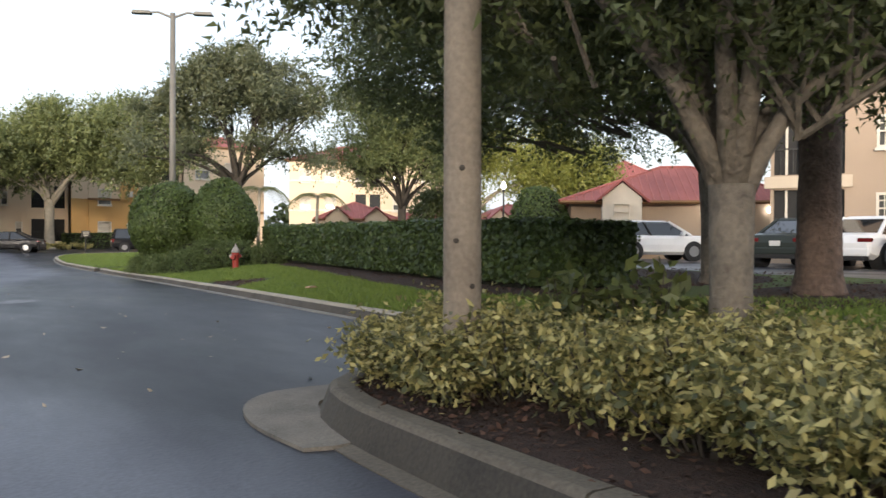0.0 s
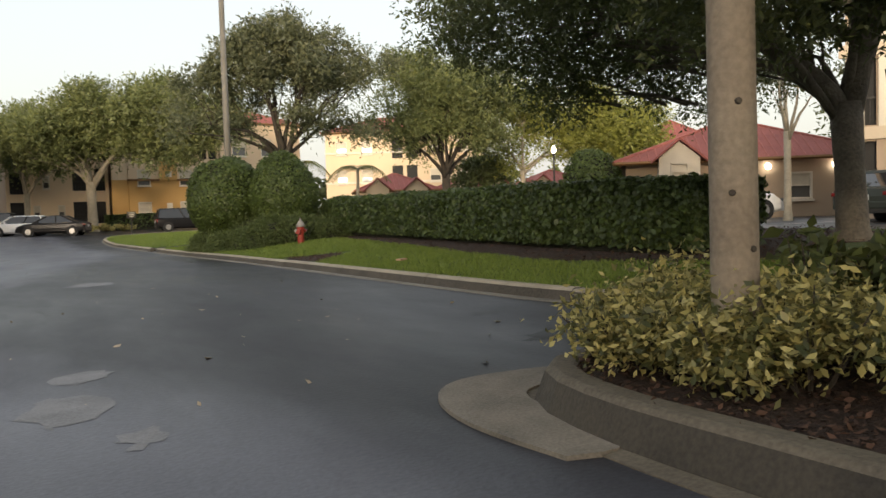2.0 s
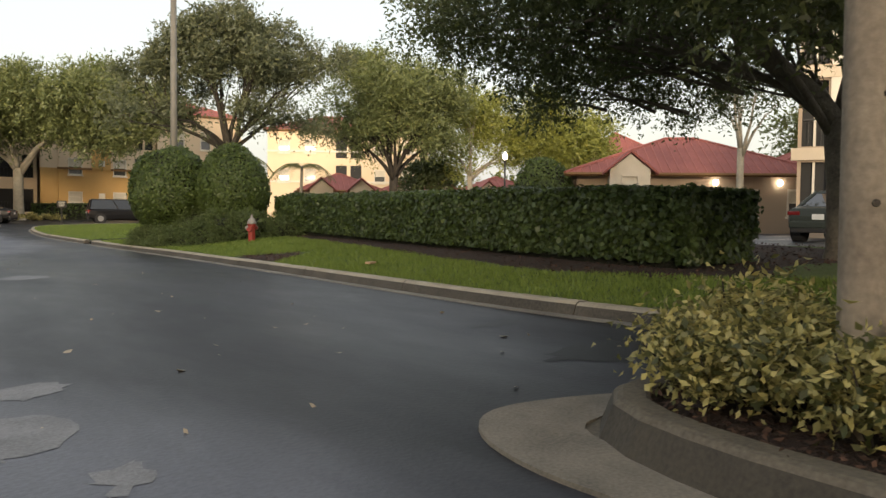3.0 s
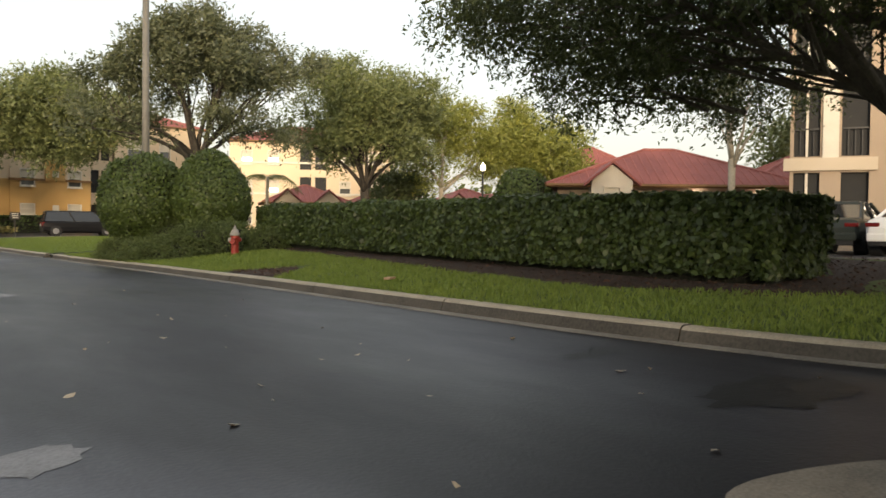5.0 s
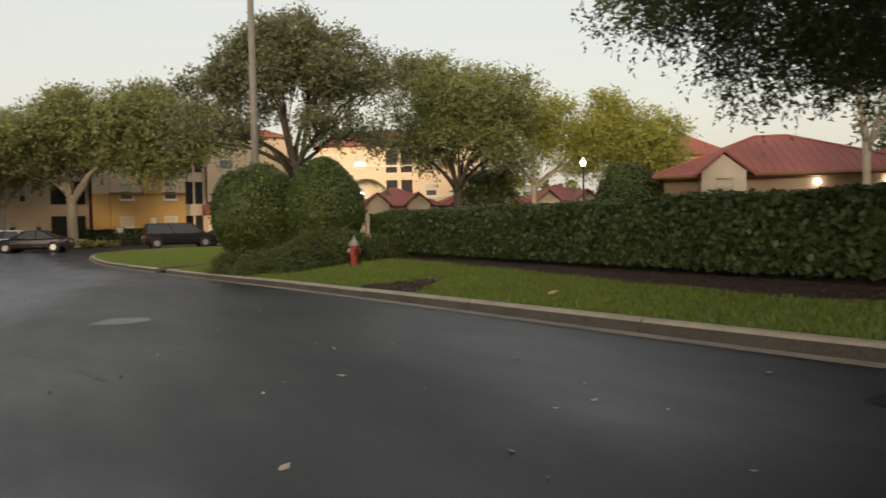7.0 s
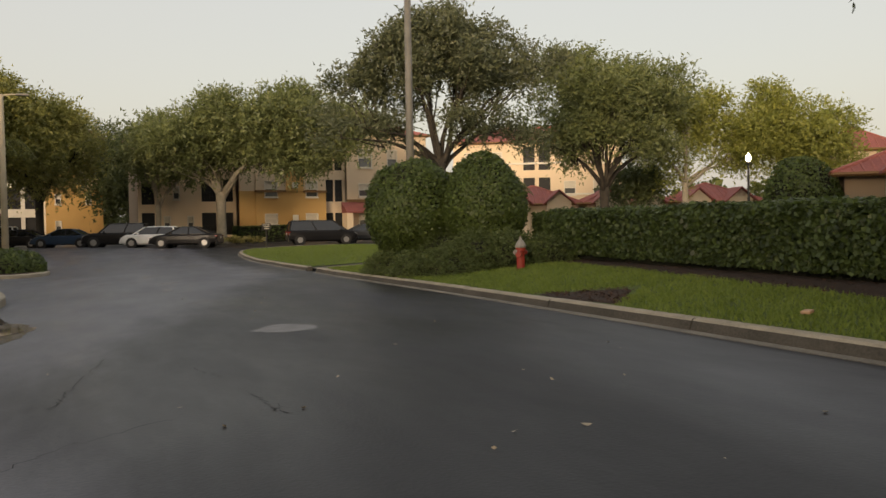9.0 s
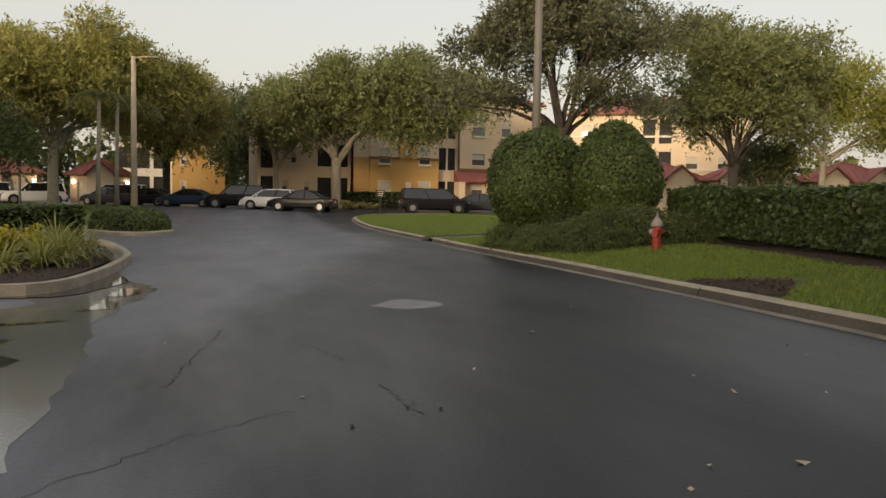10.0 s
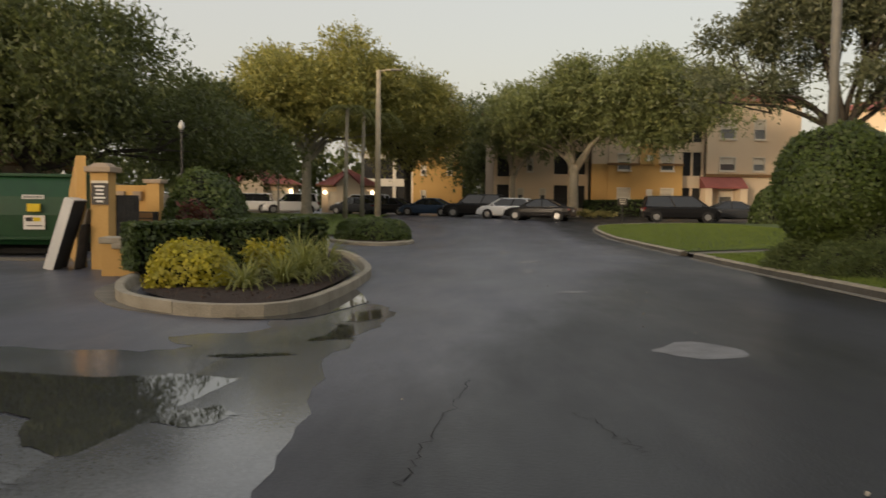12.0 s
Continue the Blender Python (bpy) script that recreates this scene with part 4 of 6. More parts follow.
def single_lamp(x, y, top):
    g = float(G(x, y))
    t = thing("street_lamp", "tall tan concrete lamp post with one arm", "street lamp", loc=(x, y, g))
    h = top - g
    part("pole", B().tube([(0, 0, -0.2), (0, 0, h)], [0.2, 0.13], 12), M_POLE_TAN, t, smooth=True)
    arm = part("arm", B().tube([(0, 0, h - 0.1), (0.5, -0.05, h), (0.8, -0.08, h)], [0.05, 0.045, 0.04], 8), M_POLE_TAN, t)
    part("lamp_head", B().box((1.1, -0.1, h), (0.75, 0.32, 0.12), 0, 0.8), M_STEEL, arm, bevel=0.02)
    return t


def globe_lamp(x, y, top, lit, label):
    g = float(G(x, y)) + 0.02
    h = top - g
    t = thing("globe_lamp", label, "lamp post", "globe lamps", loc=(x, y, g))
    part("post", B().lathe((0, 0, -0.1), [(0.12, 0), (0.12, 0.5), (0.06, 0.6), (0.045, h - 0.55), (0.09, h - 0.5), (0.09, h - 0.42)], 12), M_RAIL, t)
    part("globe", B().lathe((0, 0, h - 0.5), [(0.07, 0), (0.11, 0.06), (0.13, 0.15), (0.1, 0.26), (0.04, 0.34), (0.02, 0.4)], 16), M_GLOBE if lit else M_GLOBE_OFF, t, "glowing white acorn globe" if lit else "unlit white acorn globe", smooth=True)
    return t


double_lamp(6.85, 14.1, 8.4)
single_lamp(-6.1, 46.4, 9.3)
globe_lamp(26.3, 23.4, 4.6, True, "lit white globe lamp on a dark post")
globe_lamp(-12.15, 30.2, 4.75, False, "unlit white globe lamp on a dark post")
globe_lamp(22.0, 57.0, 5.0, True, "lit white globe lamp near the flats")
globe_lamp(-15.4, 27.0, 2.55, False, "small unlit globe lamp behind the enclosure")


# ---------- hydrant, sign ----------
def hydrant(x, y):
    g = float(lawn_height(x, y)) - 0.02
    t = thing("fire_hydrant", "red fire hydrant with grey bonnet on the lawn", "hydrant", loc=(x, y, g))
    part("barrel", B().lathe((0, 0, -0.05), [(0.13, 0), (0.13, 0.07), (0.085, 0.08), (0.08, 0.42), (0.1, 0.44), (0.1, 0.5)], 16), M_RED, t, smooth=False)
    part("bonnet", B().lathe((0, 0, 0.45), [(0.115, 0), (0.115, 0.03), (0.1, 0.06), (0.07, 0.13), (0.03, 0.165), (0.03, 0.2)], 16), M_GREYCAP, t, "grey domed bonnet", smooth=True)
    for a in (0.4, 0.4 + math.pi):
        n = part("nozzle", B().tube([(0.07 * math.cos(a), 0.07 * math.sin(a), 0.36), (0.15 * math.cos(a), 0.15 * math.sin(a), 0.36)], [0.05, 0.05], 10), M_RED, t)
        part("cap", B().tube([(0.15 * math.cos(a), 0.15 * math.sin(a), 0.36), (0.18 * math.cos(a), 0.18 * math.sin(a), 0.36)], [0.058, 0.045], 8), M_GREYCAP, n, "grey hose cap")
    part("pumper_nozzle", B().tube([(-0.06, -0.07, 0.33), (-0.12, -0.13, 0.33)], [0.065, 0.065], 12), M_RED, t)
    part("operating_nut", B().tube([(0, 0, 0.64), (0, 0, 0.69)], [0.022, 0.02], 5), M_GREYCAP, t)
    return t


hydrant(7.35, 9.05)

sg = float(G(8.15, 43.9)) + 0.1
small_sign = thing("sign_post", "small dark sign on a short black post in the lawn", "sign", loc=(8.15, 43.9, sg))
part("post", B().box((0, 0, 0.6), (0.07, 0.07, 1.25)), M_RAIL, small_sign)
part("panel", B().box((0, -0.05, 1.3), (0.55, 0.04, 0.42)), M_SIGN_BLACK, small_sign, bevel=0.01)
for k in range(3):
    part("lettering", B().box((0, -0.075, 1.42 - 0.11 * k), (0.4 - 0.06 * k, 0.006, 0.035)), M_TRIM, small_sign, "pale bar of lettering")


# ---------- buildings ----------
def wall_with_openings(width, z0, z1, openings, thick=0.25, u0=0.0, back=0.0):
    """Wall pieces round openings (a, b, low, high), in the plane y = back; outside is towards -y."""
    us = sorted({u0, u0 + width, *[o[0] for o in openings], *[o[1] for o in openings]})
    b = B()
    for a, c in zip(us, us[1:]):
        if c - a < 1e-6 or a < u0 - 1e-6 or c > u0 + width + 1e-6:
            continue
        holes = sorted((max(o[2], z0), min(o[3], z1)) for o in openings if o[0] <= a + 1e-6 and o[1] >= c - 1e-6 and o[3] > z0 and o[2] < z1)
        low = z0
        for h0, h1 in holes + [(z1, z1)]:
            if h0 - low > 1e-4:
                b.box(((a + c) / 2, back + thick / 2, (low + h0) / 2), (c - a, thick, h0 - low))
            low = max(low, h1)
    return b


def window(t, a, b, z0, z1, style="sash", back=0.0, trim=None, proud=0.05):
    """A window in an opening: frame and sill with a pane."""
    fr = B()
    w = 0.09
    c = (a + b) / 2
    for x in (a + w / 2 - 0.02, b - w / 2 + 0.02):
        fr.box((x, back + 0.06, (z0 + z1) / 2), (w, 0.16 + proud, z1 - z0))
    for z in (z0 + w / 2, z1 - w / 2, (z0 + z1) / 2):
        fr.box((c, back + 0.06, z), (b - a - 2 * w + 0.04, 0.14 + proud, w if z != (z0 + z1) / 2 else 0.05))
    f = part("window", fr, trim or M_TRIM, t, "pale framed window")
    if style == "grid":
        for k in (1, 2, 3):
            part("glazing_bar", B().box((a + (b - a) * k / 4, back + 0.08, (z0 + z1) / 2), (0.035, 0.08, z1 - z0 - 0.1)), trim or M_TRIM, f)
        part("glazing_bar", B().box((c, back + 0.083, z0 + (z1 - z0) * 0.75), (b - a - 0.1, 0.08, 0.035)), trim or M_TRIM, f)
    part("sill", B().box((c, back - 0.05, z0 - 0.06), (b - a + 0.16, 0.2, 0.1)), trim or M_TRIM, f)
    part("pane", B().box((c, back + 0.14, (z0 + z1) / 2), (b - a, 0.02, z1 - z0)), M_BLIND if style == "blind" else M_GLASS, f)
    if style == "sash":
        part("blind", B().box((c, back + 0.12, z0 + (z1 - z0) * 0.74), (b - a - 0.15, 0.015, (z1 - z0) * 0.46)), M_BLIND, f, "half-lowered pale blind")
    return f


def porch(t, a, b, z0, z1, back=0.0, deep=1.6, posts=1, rail=True):
    """A dark recessed balcony behind an opening."""
    p = B()
    p.box(((a + b) / 2, back + deep, (z0 + z1) / 2), (b - a, 0.1, z1 - z0))
    p.box((a - 0.05, back + deep / 2 + 0.1, (z0 + z1) / 2), (0.1, deep, z1 - z0))
    p.box((b + 0.05, back + deep / 2 + 0.1, (z0 + z1) / 2), (0.1, deep, z1 - z0))
    p.box(((a + b) / 2, back + deep / 2 + 0.1, z0 - 0.05), (b - a, deep, 0.1))
    p.box(((a + b) / 2, back + deep / 2 + 0.1, z1 + 0.05), (b - a, deep, 0.1))
    o = part("balcony", p, M_TAN, t, "shaded recessed balcony")
    part("screen", B().box(((a + b) / 2, back + 0.2, (z0 + z1) / 2), (b - a, 0.02, z1 - z0)), M_SCREEN, o, "dark insect screen")
    for k in range(posts):
        x = a + (b - a) * (k + 1) / (posts + 1)
        part("screen_post", B().box((x, back + 0.12, (z0 + z1) / 2), (0.08, 0.1, z1 - z0)), M_TRIM if posts < 3 else M_RAIL, o)
    if rail:
        part("rail", B().box(((a + b) / 2, back + 0.1, z0 + 0.95), (b - a, 0.07, 0.06)), M_RAIL, o)
        n = max(4, int((b - a) / 0.25))
        bb = B()
        for k in range(n + 1):
            bb.box((a + (b - a) * k / n, back + 0.1, z0 + 0.48), (0.03, 0.03, 0.93))
        part("railing", bb, M_RAIL, o)["kind"] = "stuff"
    return o


def shell(t, u0, u1, depth, z0, z1, material, back=0.0, skip_front=True):
    """Side and rear walls."""
    part("wall", B().box((u0 + 0.125, back + depth / 2 + 0.125, (z0 + z1) / 2), (0.25, depth - 0.25, z1 - z0)), material, t)
    part("wall", B().box((u1 - 0.125, back + depth / 2 + 0.125, (z0 + z1) / 2), (0.25, depth - 0.25, z1 - z0)), material, t)
    part("wall", B().box(((u0 + u1) / 2, back + depth - 0.125, (z0 + z1) / 2), (u1 - u0 - 0.5, 0.25, z1 - z0)), material, t)


def hip_roof(t, u0, u1, y0, y1, z0, z1, over=0.5, ridge_in=None):
    """A hipped tile roof: body, ribs of tiles, ridge caps and an eave board."""
    a, b, c, d = u0 - over, u1 + over, y0 - over, y1 + over
    half = min(b - a, d - c) / 2
    k = half if ridge_in is None else ridge_in
    if (b - a) >= (d - c):
        r0, r1 = ((a + k), (c + d) / 2), ((b - k), (c + d) / 2)
    else:
        r0, r1 = ((a + b) / 2, c + k), ((a + b) / 2, d - k)
    vs = [(a, c, z0), (b, c, z0), (b, d, z0), (a, d, z0), (r0[0], r0[1], z1), (r1[0], r1[1], z1)]
    if (b - a) >= (d - c):
        fs = [(0, 1, 5, 4), (1, 2, 5), (2, 3, 4, 5), (3, 0, 4), (3, 2, 1, 0)]
    else:
        fs = [(0, 1, 4), (1, 2, 5, 4), (2, 3, 5), (3, 0, 4, 5), (3, 2, 1, 0)]
    r = part("roof", B().add(vs, fs), M_TILE, t, "red clay tile hip roof")
    cs = B()
    lo = [np.array(v) for v in vs[:4]]
    hi = [np.array(vs[k_]) for k_ in ((4, 5, 5, 4) if (b - a) >= (d - c) else (4, 4, 5, 5))]
    for j in range(4):
        p0, p1, h0, h1 = lo[j], lo[(j + 1) % 4], hi[j], hi[(j + 1) % 4]
        ln = np.linalg.norm(p1 - p0)
        e = (p1 - p0) / ln
        a0, a1 = (h0 - p0) @ e, ln - (h1 - p0) @ e
        up_ = (h0 - p0) - e * a0
        n_ribs = max(6, int(ln / 0.42))
        for i in range(1, n_ribs):
            s_ = ln * i / n_ribs
            f = min(1.0, s_ / max(a0, 1e-3), (ln - s_) / max(a1, 1e-3))
            cs.tube([p0 + e * s_, p0 + e * s_ + up_ * f], [0.05, 0.045], 5)
    part("tile_rib", cs, M_TILE_RIB, r)["kind"] = "stuff"
    rg = B().tube([vs[4], vs[5]], [0.1, 0.1], 6)
    for e, g in ((0, 4), (3, 4), (1, 5), (2, 5)) if (b - a) >= (d - c) else ((0, 4), (1, 4), (2, 5), (3, 5)):
        rg.tube([vs[e], vs[g]], [0.09, 0.09], 6)
    part("ridge_cap", rg, M_TILE_RIB, r)
    eb = B()
    for p0, p1 in ((0, 1), (1, 2), (2, 3), (3, 0)):
        x0, y0_, _ = vs[p0]
        x1, y1_, _ = vs[p1]
        eb.tube([(x0, y0_, z0 - 0.06), (x1, y1_, z0 - 0.06)], [0.09, 0.09], 4)
    part("eave_board", eb, M_BAND, r, "brown eave board")
    return r


def gable(t, u, wid, y, z0, z1, peak, material=M_PALEW):
    """A small gabled front with its own roof and window."""
    w = wid / 2
    part("gable_wall", B().add([(u - w, y, z0), (u + w, y, z0), (u + w, y, z1), (u, y, peak), (u - w, y, z1), (u - w, y + 3, z0), (u + w, y + 3, z0), (u + w, y + 3, z1), (u, y + 3, peak), (u - w, y + 3, z1)],
                               [(0, 1, 2, 3, 4), (9, 8, 7, 6, 5), (0, 5, 6, 1), (1, 6, 7, 2), (2, 7, 8, 3), (3, 8, 9, 4), (4, 9, 5, 0)]), material, t, "pale stucco gable front")
    th = 0.12
    for s in (-1, 1):
        part("gable_roof", B().add([(u, y - 0.3, peak + 0.06), (u + s * (w + 0.35), y - 0.3, z1 - 0.26), (u + s * (w + 0.35), y + 4, z1 - 0.26), (u, y + 4, peak + 0.06),
                                    (u, y - 0.3, peak + 0.06 + th), (u + s * (w + 0.35), y - 0.3, z1 - 0.26 + th), (u + s * (w + 0.35), y + 4, z1 - 0.26 + th), (u, y + 4, peak + 0.06 + th)],
                                   [(3, 2, 1, 0), (4, 5, 6, 7), (0, 1, 5, 4), (1, 2, 6, 5), (2, 3, 7, 6), (3, 0, 4, 7)]), M_TILE, t, "red tiled gable slope")


def at_place(ob, x, y, z, deg):
    ob.matrix_world = pose(x, y, z, 0, 0, deg)
    return ob


# clubhouse behind the hedge
club = at_place(thing("clubhouse", "single-storey clubhouse with red clay tile hip roof", "house"), 29.5, 17.9, 0.0, -38.6)
part("wall", wall_with_openings(11.4, 0.3, 3.3, [(5.0, 6.2, 1.3, 2.6), (7.6, 8.8, 1.3, 2.6)], u0=-2.4), M_TAN, club)
for a in (5.0, 7.6):
    window(club, a, a + 1.2, 1.3, 2.6)
shell(club, -2.4, 9.0, 8.0, 0.3, 3.3, M_TAN)
hip_roof(club, -2.4, 9.0, 0, 8.0, 3.3, 5.35, 0.6, 5.5)
gable(club, 0.05, 1.9, -0.9, 0.3, 3.45, 4.2, M_TRIM)
window(club, -0.35, 0.45, 2.3, 3.2, "sash", -0.98)
for u in (4.2, 7.2):
    lamp = part("wall_lamp", B().lathe((u, -0.15, 2.75), [(0.05, 0), (0.12, 0.06), (0.13, 0.2), (0.05, 0.28)], 10), M_WALLGLOW, club, "lit white wall lamp")
wing = at_place(thing("clubhouse_wing", "low wing with red tile roof behind the clubhouse", "house"), 35.5, 14.2, 0.0, -38.6)
part("wall", wall_with_openings(7.5, 0.3, 3.3, []), M_OCHRE, wing)
shell(wing, 0, 7.5, 7.0, 0.3, 3.3, M_OCHRE)
hip_roof(wing, 0, 7.5, 0, 7.0, 3.3, 5.2, 0.6)
high = at_place(thing("red_roof_house", "distant two-storey house with orange-red tile roof", "house"), 44.5, 36.5, 0.0, -38.6)
part("wall", wall_with_openings(5.0, 0.3, 6.2, [(1, 2, 3.5, 4.8)]), M_CREAM, high)
window(high, 1, 2, 3.5, 4.8)
shell(high, 0, 5.0, 6.0, 0.3, 6.2, M_CREAM)
hip_roof(high, 0, 5.0, 0, 6.0, 6.2, 7.9, 0.4)

# apartment block with screened corner porches, beside the car park
apt = at_place(thing("apartment_building", "three-storey tan stucco flats with screened corner porches", "apartment building"), 26.6, 7.0, 0.0, -60.0)
po = [(0.12, 0.95, 0.75, 3.2), (1.6, 2.45, 0.75, 3.2), (0.12, 0.95, 3.75, 6.05), (1.6, 2.45, 3.75, 6.05), (0.12, 0.95, 6.6, 8.9), (1.6, 2.45, 6.6, 8.9)]
wi = [(3.45, 4.4, 1.95, 3.05), (3.45, 4.4, 4.6, 5.75), (3.45, 4.4, 7.4, 8.6)]
part("wall", wall_with_openings(6.4, 0.4, 9.6, po + wi), M_TAN, apt)
for a, b, z0, z1 in po:
    porch(apt, a, b, z0, z1, deep=1.3, posts=1 if a < 1 else 0)
for a, b, z0, z1 in wi:
    window(apt, a, b, z0, z1, "grid")
for z in (3.48, 6.33):
    part("floor_band", B().box((1.25, -0.03, z), (2.9, 0.2, 0.43)), M_PALEW, apt, "pale band between the porches")
part("corner_pier", B().box((1.27, -0.02, 6.4), (0.5, 0.14, 5.5)), M_TRIM, apt, "white painted pier")
shell(apt, 0, 6.4, 11, 0.4, 9.6, M_TAN)
part("parapet", B().box((3.2, 5.5, 9.75), (6.8, 11.4, 0.3)), M_TRIM, apt)
apt_wing = at_place(thing("apartment_wing", "ochre stucco wing of the flats with drainpipe", "apartment building"), 26.6 + 0.5 * 6.42, 7.0 - 0.866 * 6.42, 0.0, -60.0)
ww = [(2.3, 3.3, 1.95, 3.05), (2.3, 3.3, 4.6, 5.75)]
part("wall", wall_with_openings(1.15, 0.4, 9.6, [], back=-0.5), M_OCHRE, apt_wing)
part("wall", wall_with_openings(9.0, 0.4, 9.6, ww, u0=1.15, back=-0.15), M_TAN, apt_wing)
for a, b, z0, z1 in ww:
    window(apt_wing, a, b, z0, z1, "grid", -0.15)
shell(apt_wing, 0, 10.15, 10.5, 0.4, 9.6, M_OCHRE, 0.1)
part("drainpipe", B().tube([(1.35, -0.32, 0.4), (1.35, -0.32, 9.3)], [0.06, 0.06], 8), M_OCHRE, apt_wing)
part("band", B().box((5.7, -0.2, 6.3), (9.0, 0.12, 0.25)), M_BAND, apt_wing)

# ochre and cream flats at the end of the drive
flats = at_place(thing("apartment_building", "ochre and cream three-storey flats with red roof", "apartment building"), 12.6, 76.4, 0.0, 7.0)
low = [(0.9, 2.2, 2.0, 3.05), (5.2, 6.5, 2.0, 3.05)]
up = [(0.9, 2.2, 4.7, 6.35), (5.2, 6.5, 4.7, 6.35)]
third = [(0.9, 2.2, 8.0, 9.6), (5.2, 6.5, 8.0, 9.6)]
part("wall", wall_with_openings(7.4, 0.1, 5.3, low + up), M_OCHRE, flats)
part("wall", wall_with_openings(3.1, 5.3, 10.6, up[:1] + third[:1]), M_CREAM, flats)
part("wall", wall_with_openings(1.8, 5.3, 10.6, [], u0=3.1, back=-0.2), M_OCHRE, flats)
part("wall", wall_with_openings(2.5, 5.3, 10.6, up[1:] + third[1:], u0=4.9), M_CREAM, flats)
for o in low:
    window(flats, *o, "blind")
for o in up + third:
    window(flats, *o)
for u, w in ((1.5, 3.2), (6.2, 2.5)):
    part("band", B().box((u, -0.06, 5.3), (w, 0.16, 0.22)), M_BAND, flats, "brown moulded band")
for z in (2.6, 5.9):
    part("tile_ornament", B().box((4.0, -0.27, z), (0.6, 0.06, 0.6)).box((4.0, -0.31, z), (0.3, 0.04, 0.12), 0.0), M_TRIM, flats, "pale square wall ornament", bevel=0.015)
bal = [(7.7, 8.55, 1.0, 3.1), (8.75, 9.6, 1.0, 3.1), (7.7, 8.55, 4.3, 6.6), (8.75, 9.6, 4.3, 6.6), (7.7, 8.55, 7.6, 9.9), (8.75, 9.6, 7.6, 9.9)]
part("wall", wall_with_openings(2.5, 0.1, 10.6, bal, u0=7.4, back=0.9), M_CREAM, flats)
for o in bal:
    porch(flats, *o, back=0.9, posts=0)
eastw = [(11.2, 12.8, 4.8, 6.2), (14.6, 15.8, 4.8, 6.2), (11.2, 12.8, 7.9, 9.9), (14.6, 15.8, 7.9, 9.9), (11.2, 12.6, 1.6, 3.0)]
part("wall", wall_with_openings(9.5, 0.1, 11.6, eastw, u0=9.9, back=0.3), M_CREAM, flats)
for o in eastw:
    window(flats, *o, back=0.3)
part("band", B().box((14.6, 0.24, 4.35), (9.5, 0.16, 0.3)), M_BAND, flats)
part("shed_roof", B().add([(9.2, -1.2, 3.2), (13.5, -1.2, 3.2), (13.5, 0.25, 4.2), (9.2, 0.25, 4.2), (9.2, -1.2, 3.05), (13.5, -1.2, 3.05), (13.5, 0.25, 3.05), (9.2, 0.25, 3.05)],
                           [(0, 1, 2, 3), (7, 6, 5, 4), (0, 4, 5, 1), (1, 5, 6, 2), (2, 6, 7, 3), (3, 7, 4, 0)]), M_TILE, flats, "red tiled lean-to roof")
for u in (9.6, 13.1):
    part("entry_wall", B().box((u, -0.5, 1.6), (0.7, 1.3, 3.0)), M_CREAM, flats)
wl_ = [(-2.9, -1.9, 4.3, 6.5), (-5.0, -3.6, 4.3, 6.5), (-2.9, -1.9, 1.0, 3.2), (-5.0, -3.6, 1.0, 3.2), (-10.6, -9.4, 1.0, 3.2), (-10.6, -9.4, 4.0, 6.0)]
ws_ = [(-7.7, -7.1, 4.5, 5.8), (-6.4, -5.8, 1.6, 2.9), (-8.6, -8.0, 1.6, 2.9)]
part("wall", wall_with_openings(9.3, 0.1, 10.4, wl_ + ws_, u0=-10.9, back=1.4), M_CREAM, flats)
for o in wl_:
    porch(flats, *o, back=1.4, posts=0)
for o in ws_:
    window(flats, *o, back=1.4)
part("wall", wall_with_openings(1.6, 0.1, 5.3, [], u0=-1.6, back=0.1), M_OCHRE, flats)
part("wall", wall_with_openings(1.6, 5.3, 10.6, [], u0=-1.6, back=0.1), M_CREAM, flats)
shell(flats, -10.9, 19.4, 6, 0.1, 10.4, M_TAN, 1.6)
hip_roof(flats, -10.9, 9.7, 0.2, 8, 10.6, 12.2, 0.4)
hip_roof(flats, 9.9, 19.4, 0.4, 8, 11.6, 13.2, 0.4)

# flats farther off to the west
west = at_place(thing("apartment_building", "ochre and cream flats with white colonnade balconies", "apartment building"), -7.5, 92.6, 0.0, 9.0)
wwin = [(0.9, 1.5, 1.6, 2.8), (0.9, 1.5, 4.6, 5.8), (4.0, 4.6, 4.6, 5.8), (4.2, 4.9, 7.4, 8.6), (4.2, 4.9, 10.0, 11.0)]
part("wall", wall_with_openings(5.8, 0.1, 6.2, wwin), M_OCHRE, west)
part("wall", wall_with_openings(2.2, 6.2, 11.8, wwin, u0=3.6), M_CREAM, west)
part("wall", wall_with_openings(3.6, 6.2, 9.0, []), M_OCHRE, west)
for o in wwin:
    window(west, *o)
shell(west, 0, 5.8, 10, 0.1, 11.5, M_OCHRE)
wb = [(-5.8 + 1.9 * k, -4.3 + 1.9 * k, z, z + 2.3) for k in range(3) for z in (0.9, 4.1)]
part("wall", wall_with_openings(6.0, 0.1, 7.4, wb, u0=-6.0, back=0.6), M_TRIM, west)
for o in wb:
    porch(west, *o, back=0.6, posts=0)
hip_roof(west, -6, 3.6, 0.6, 10, 8.9, 11.0, 0.4)
hip_roof(west, 3.6, 5.8, 0, 8, 11.8, 13.0, 0.3)

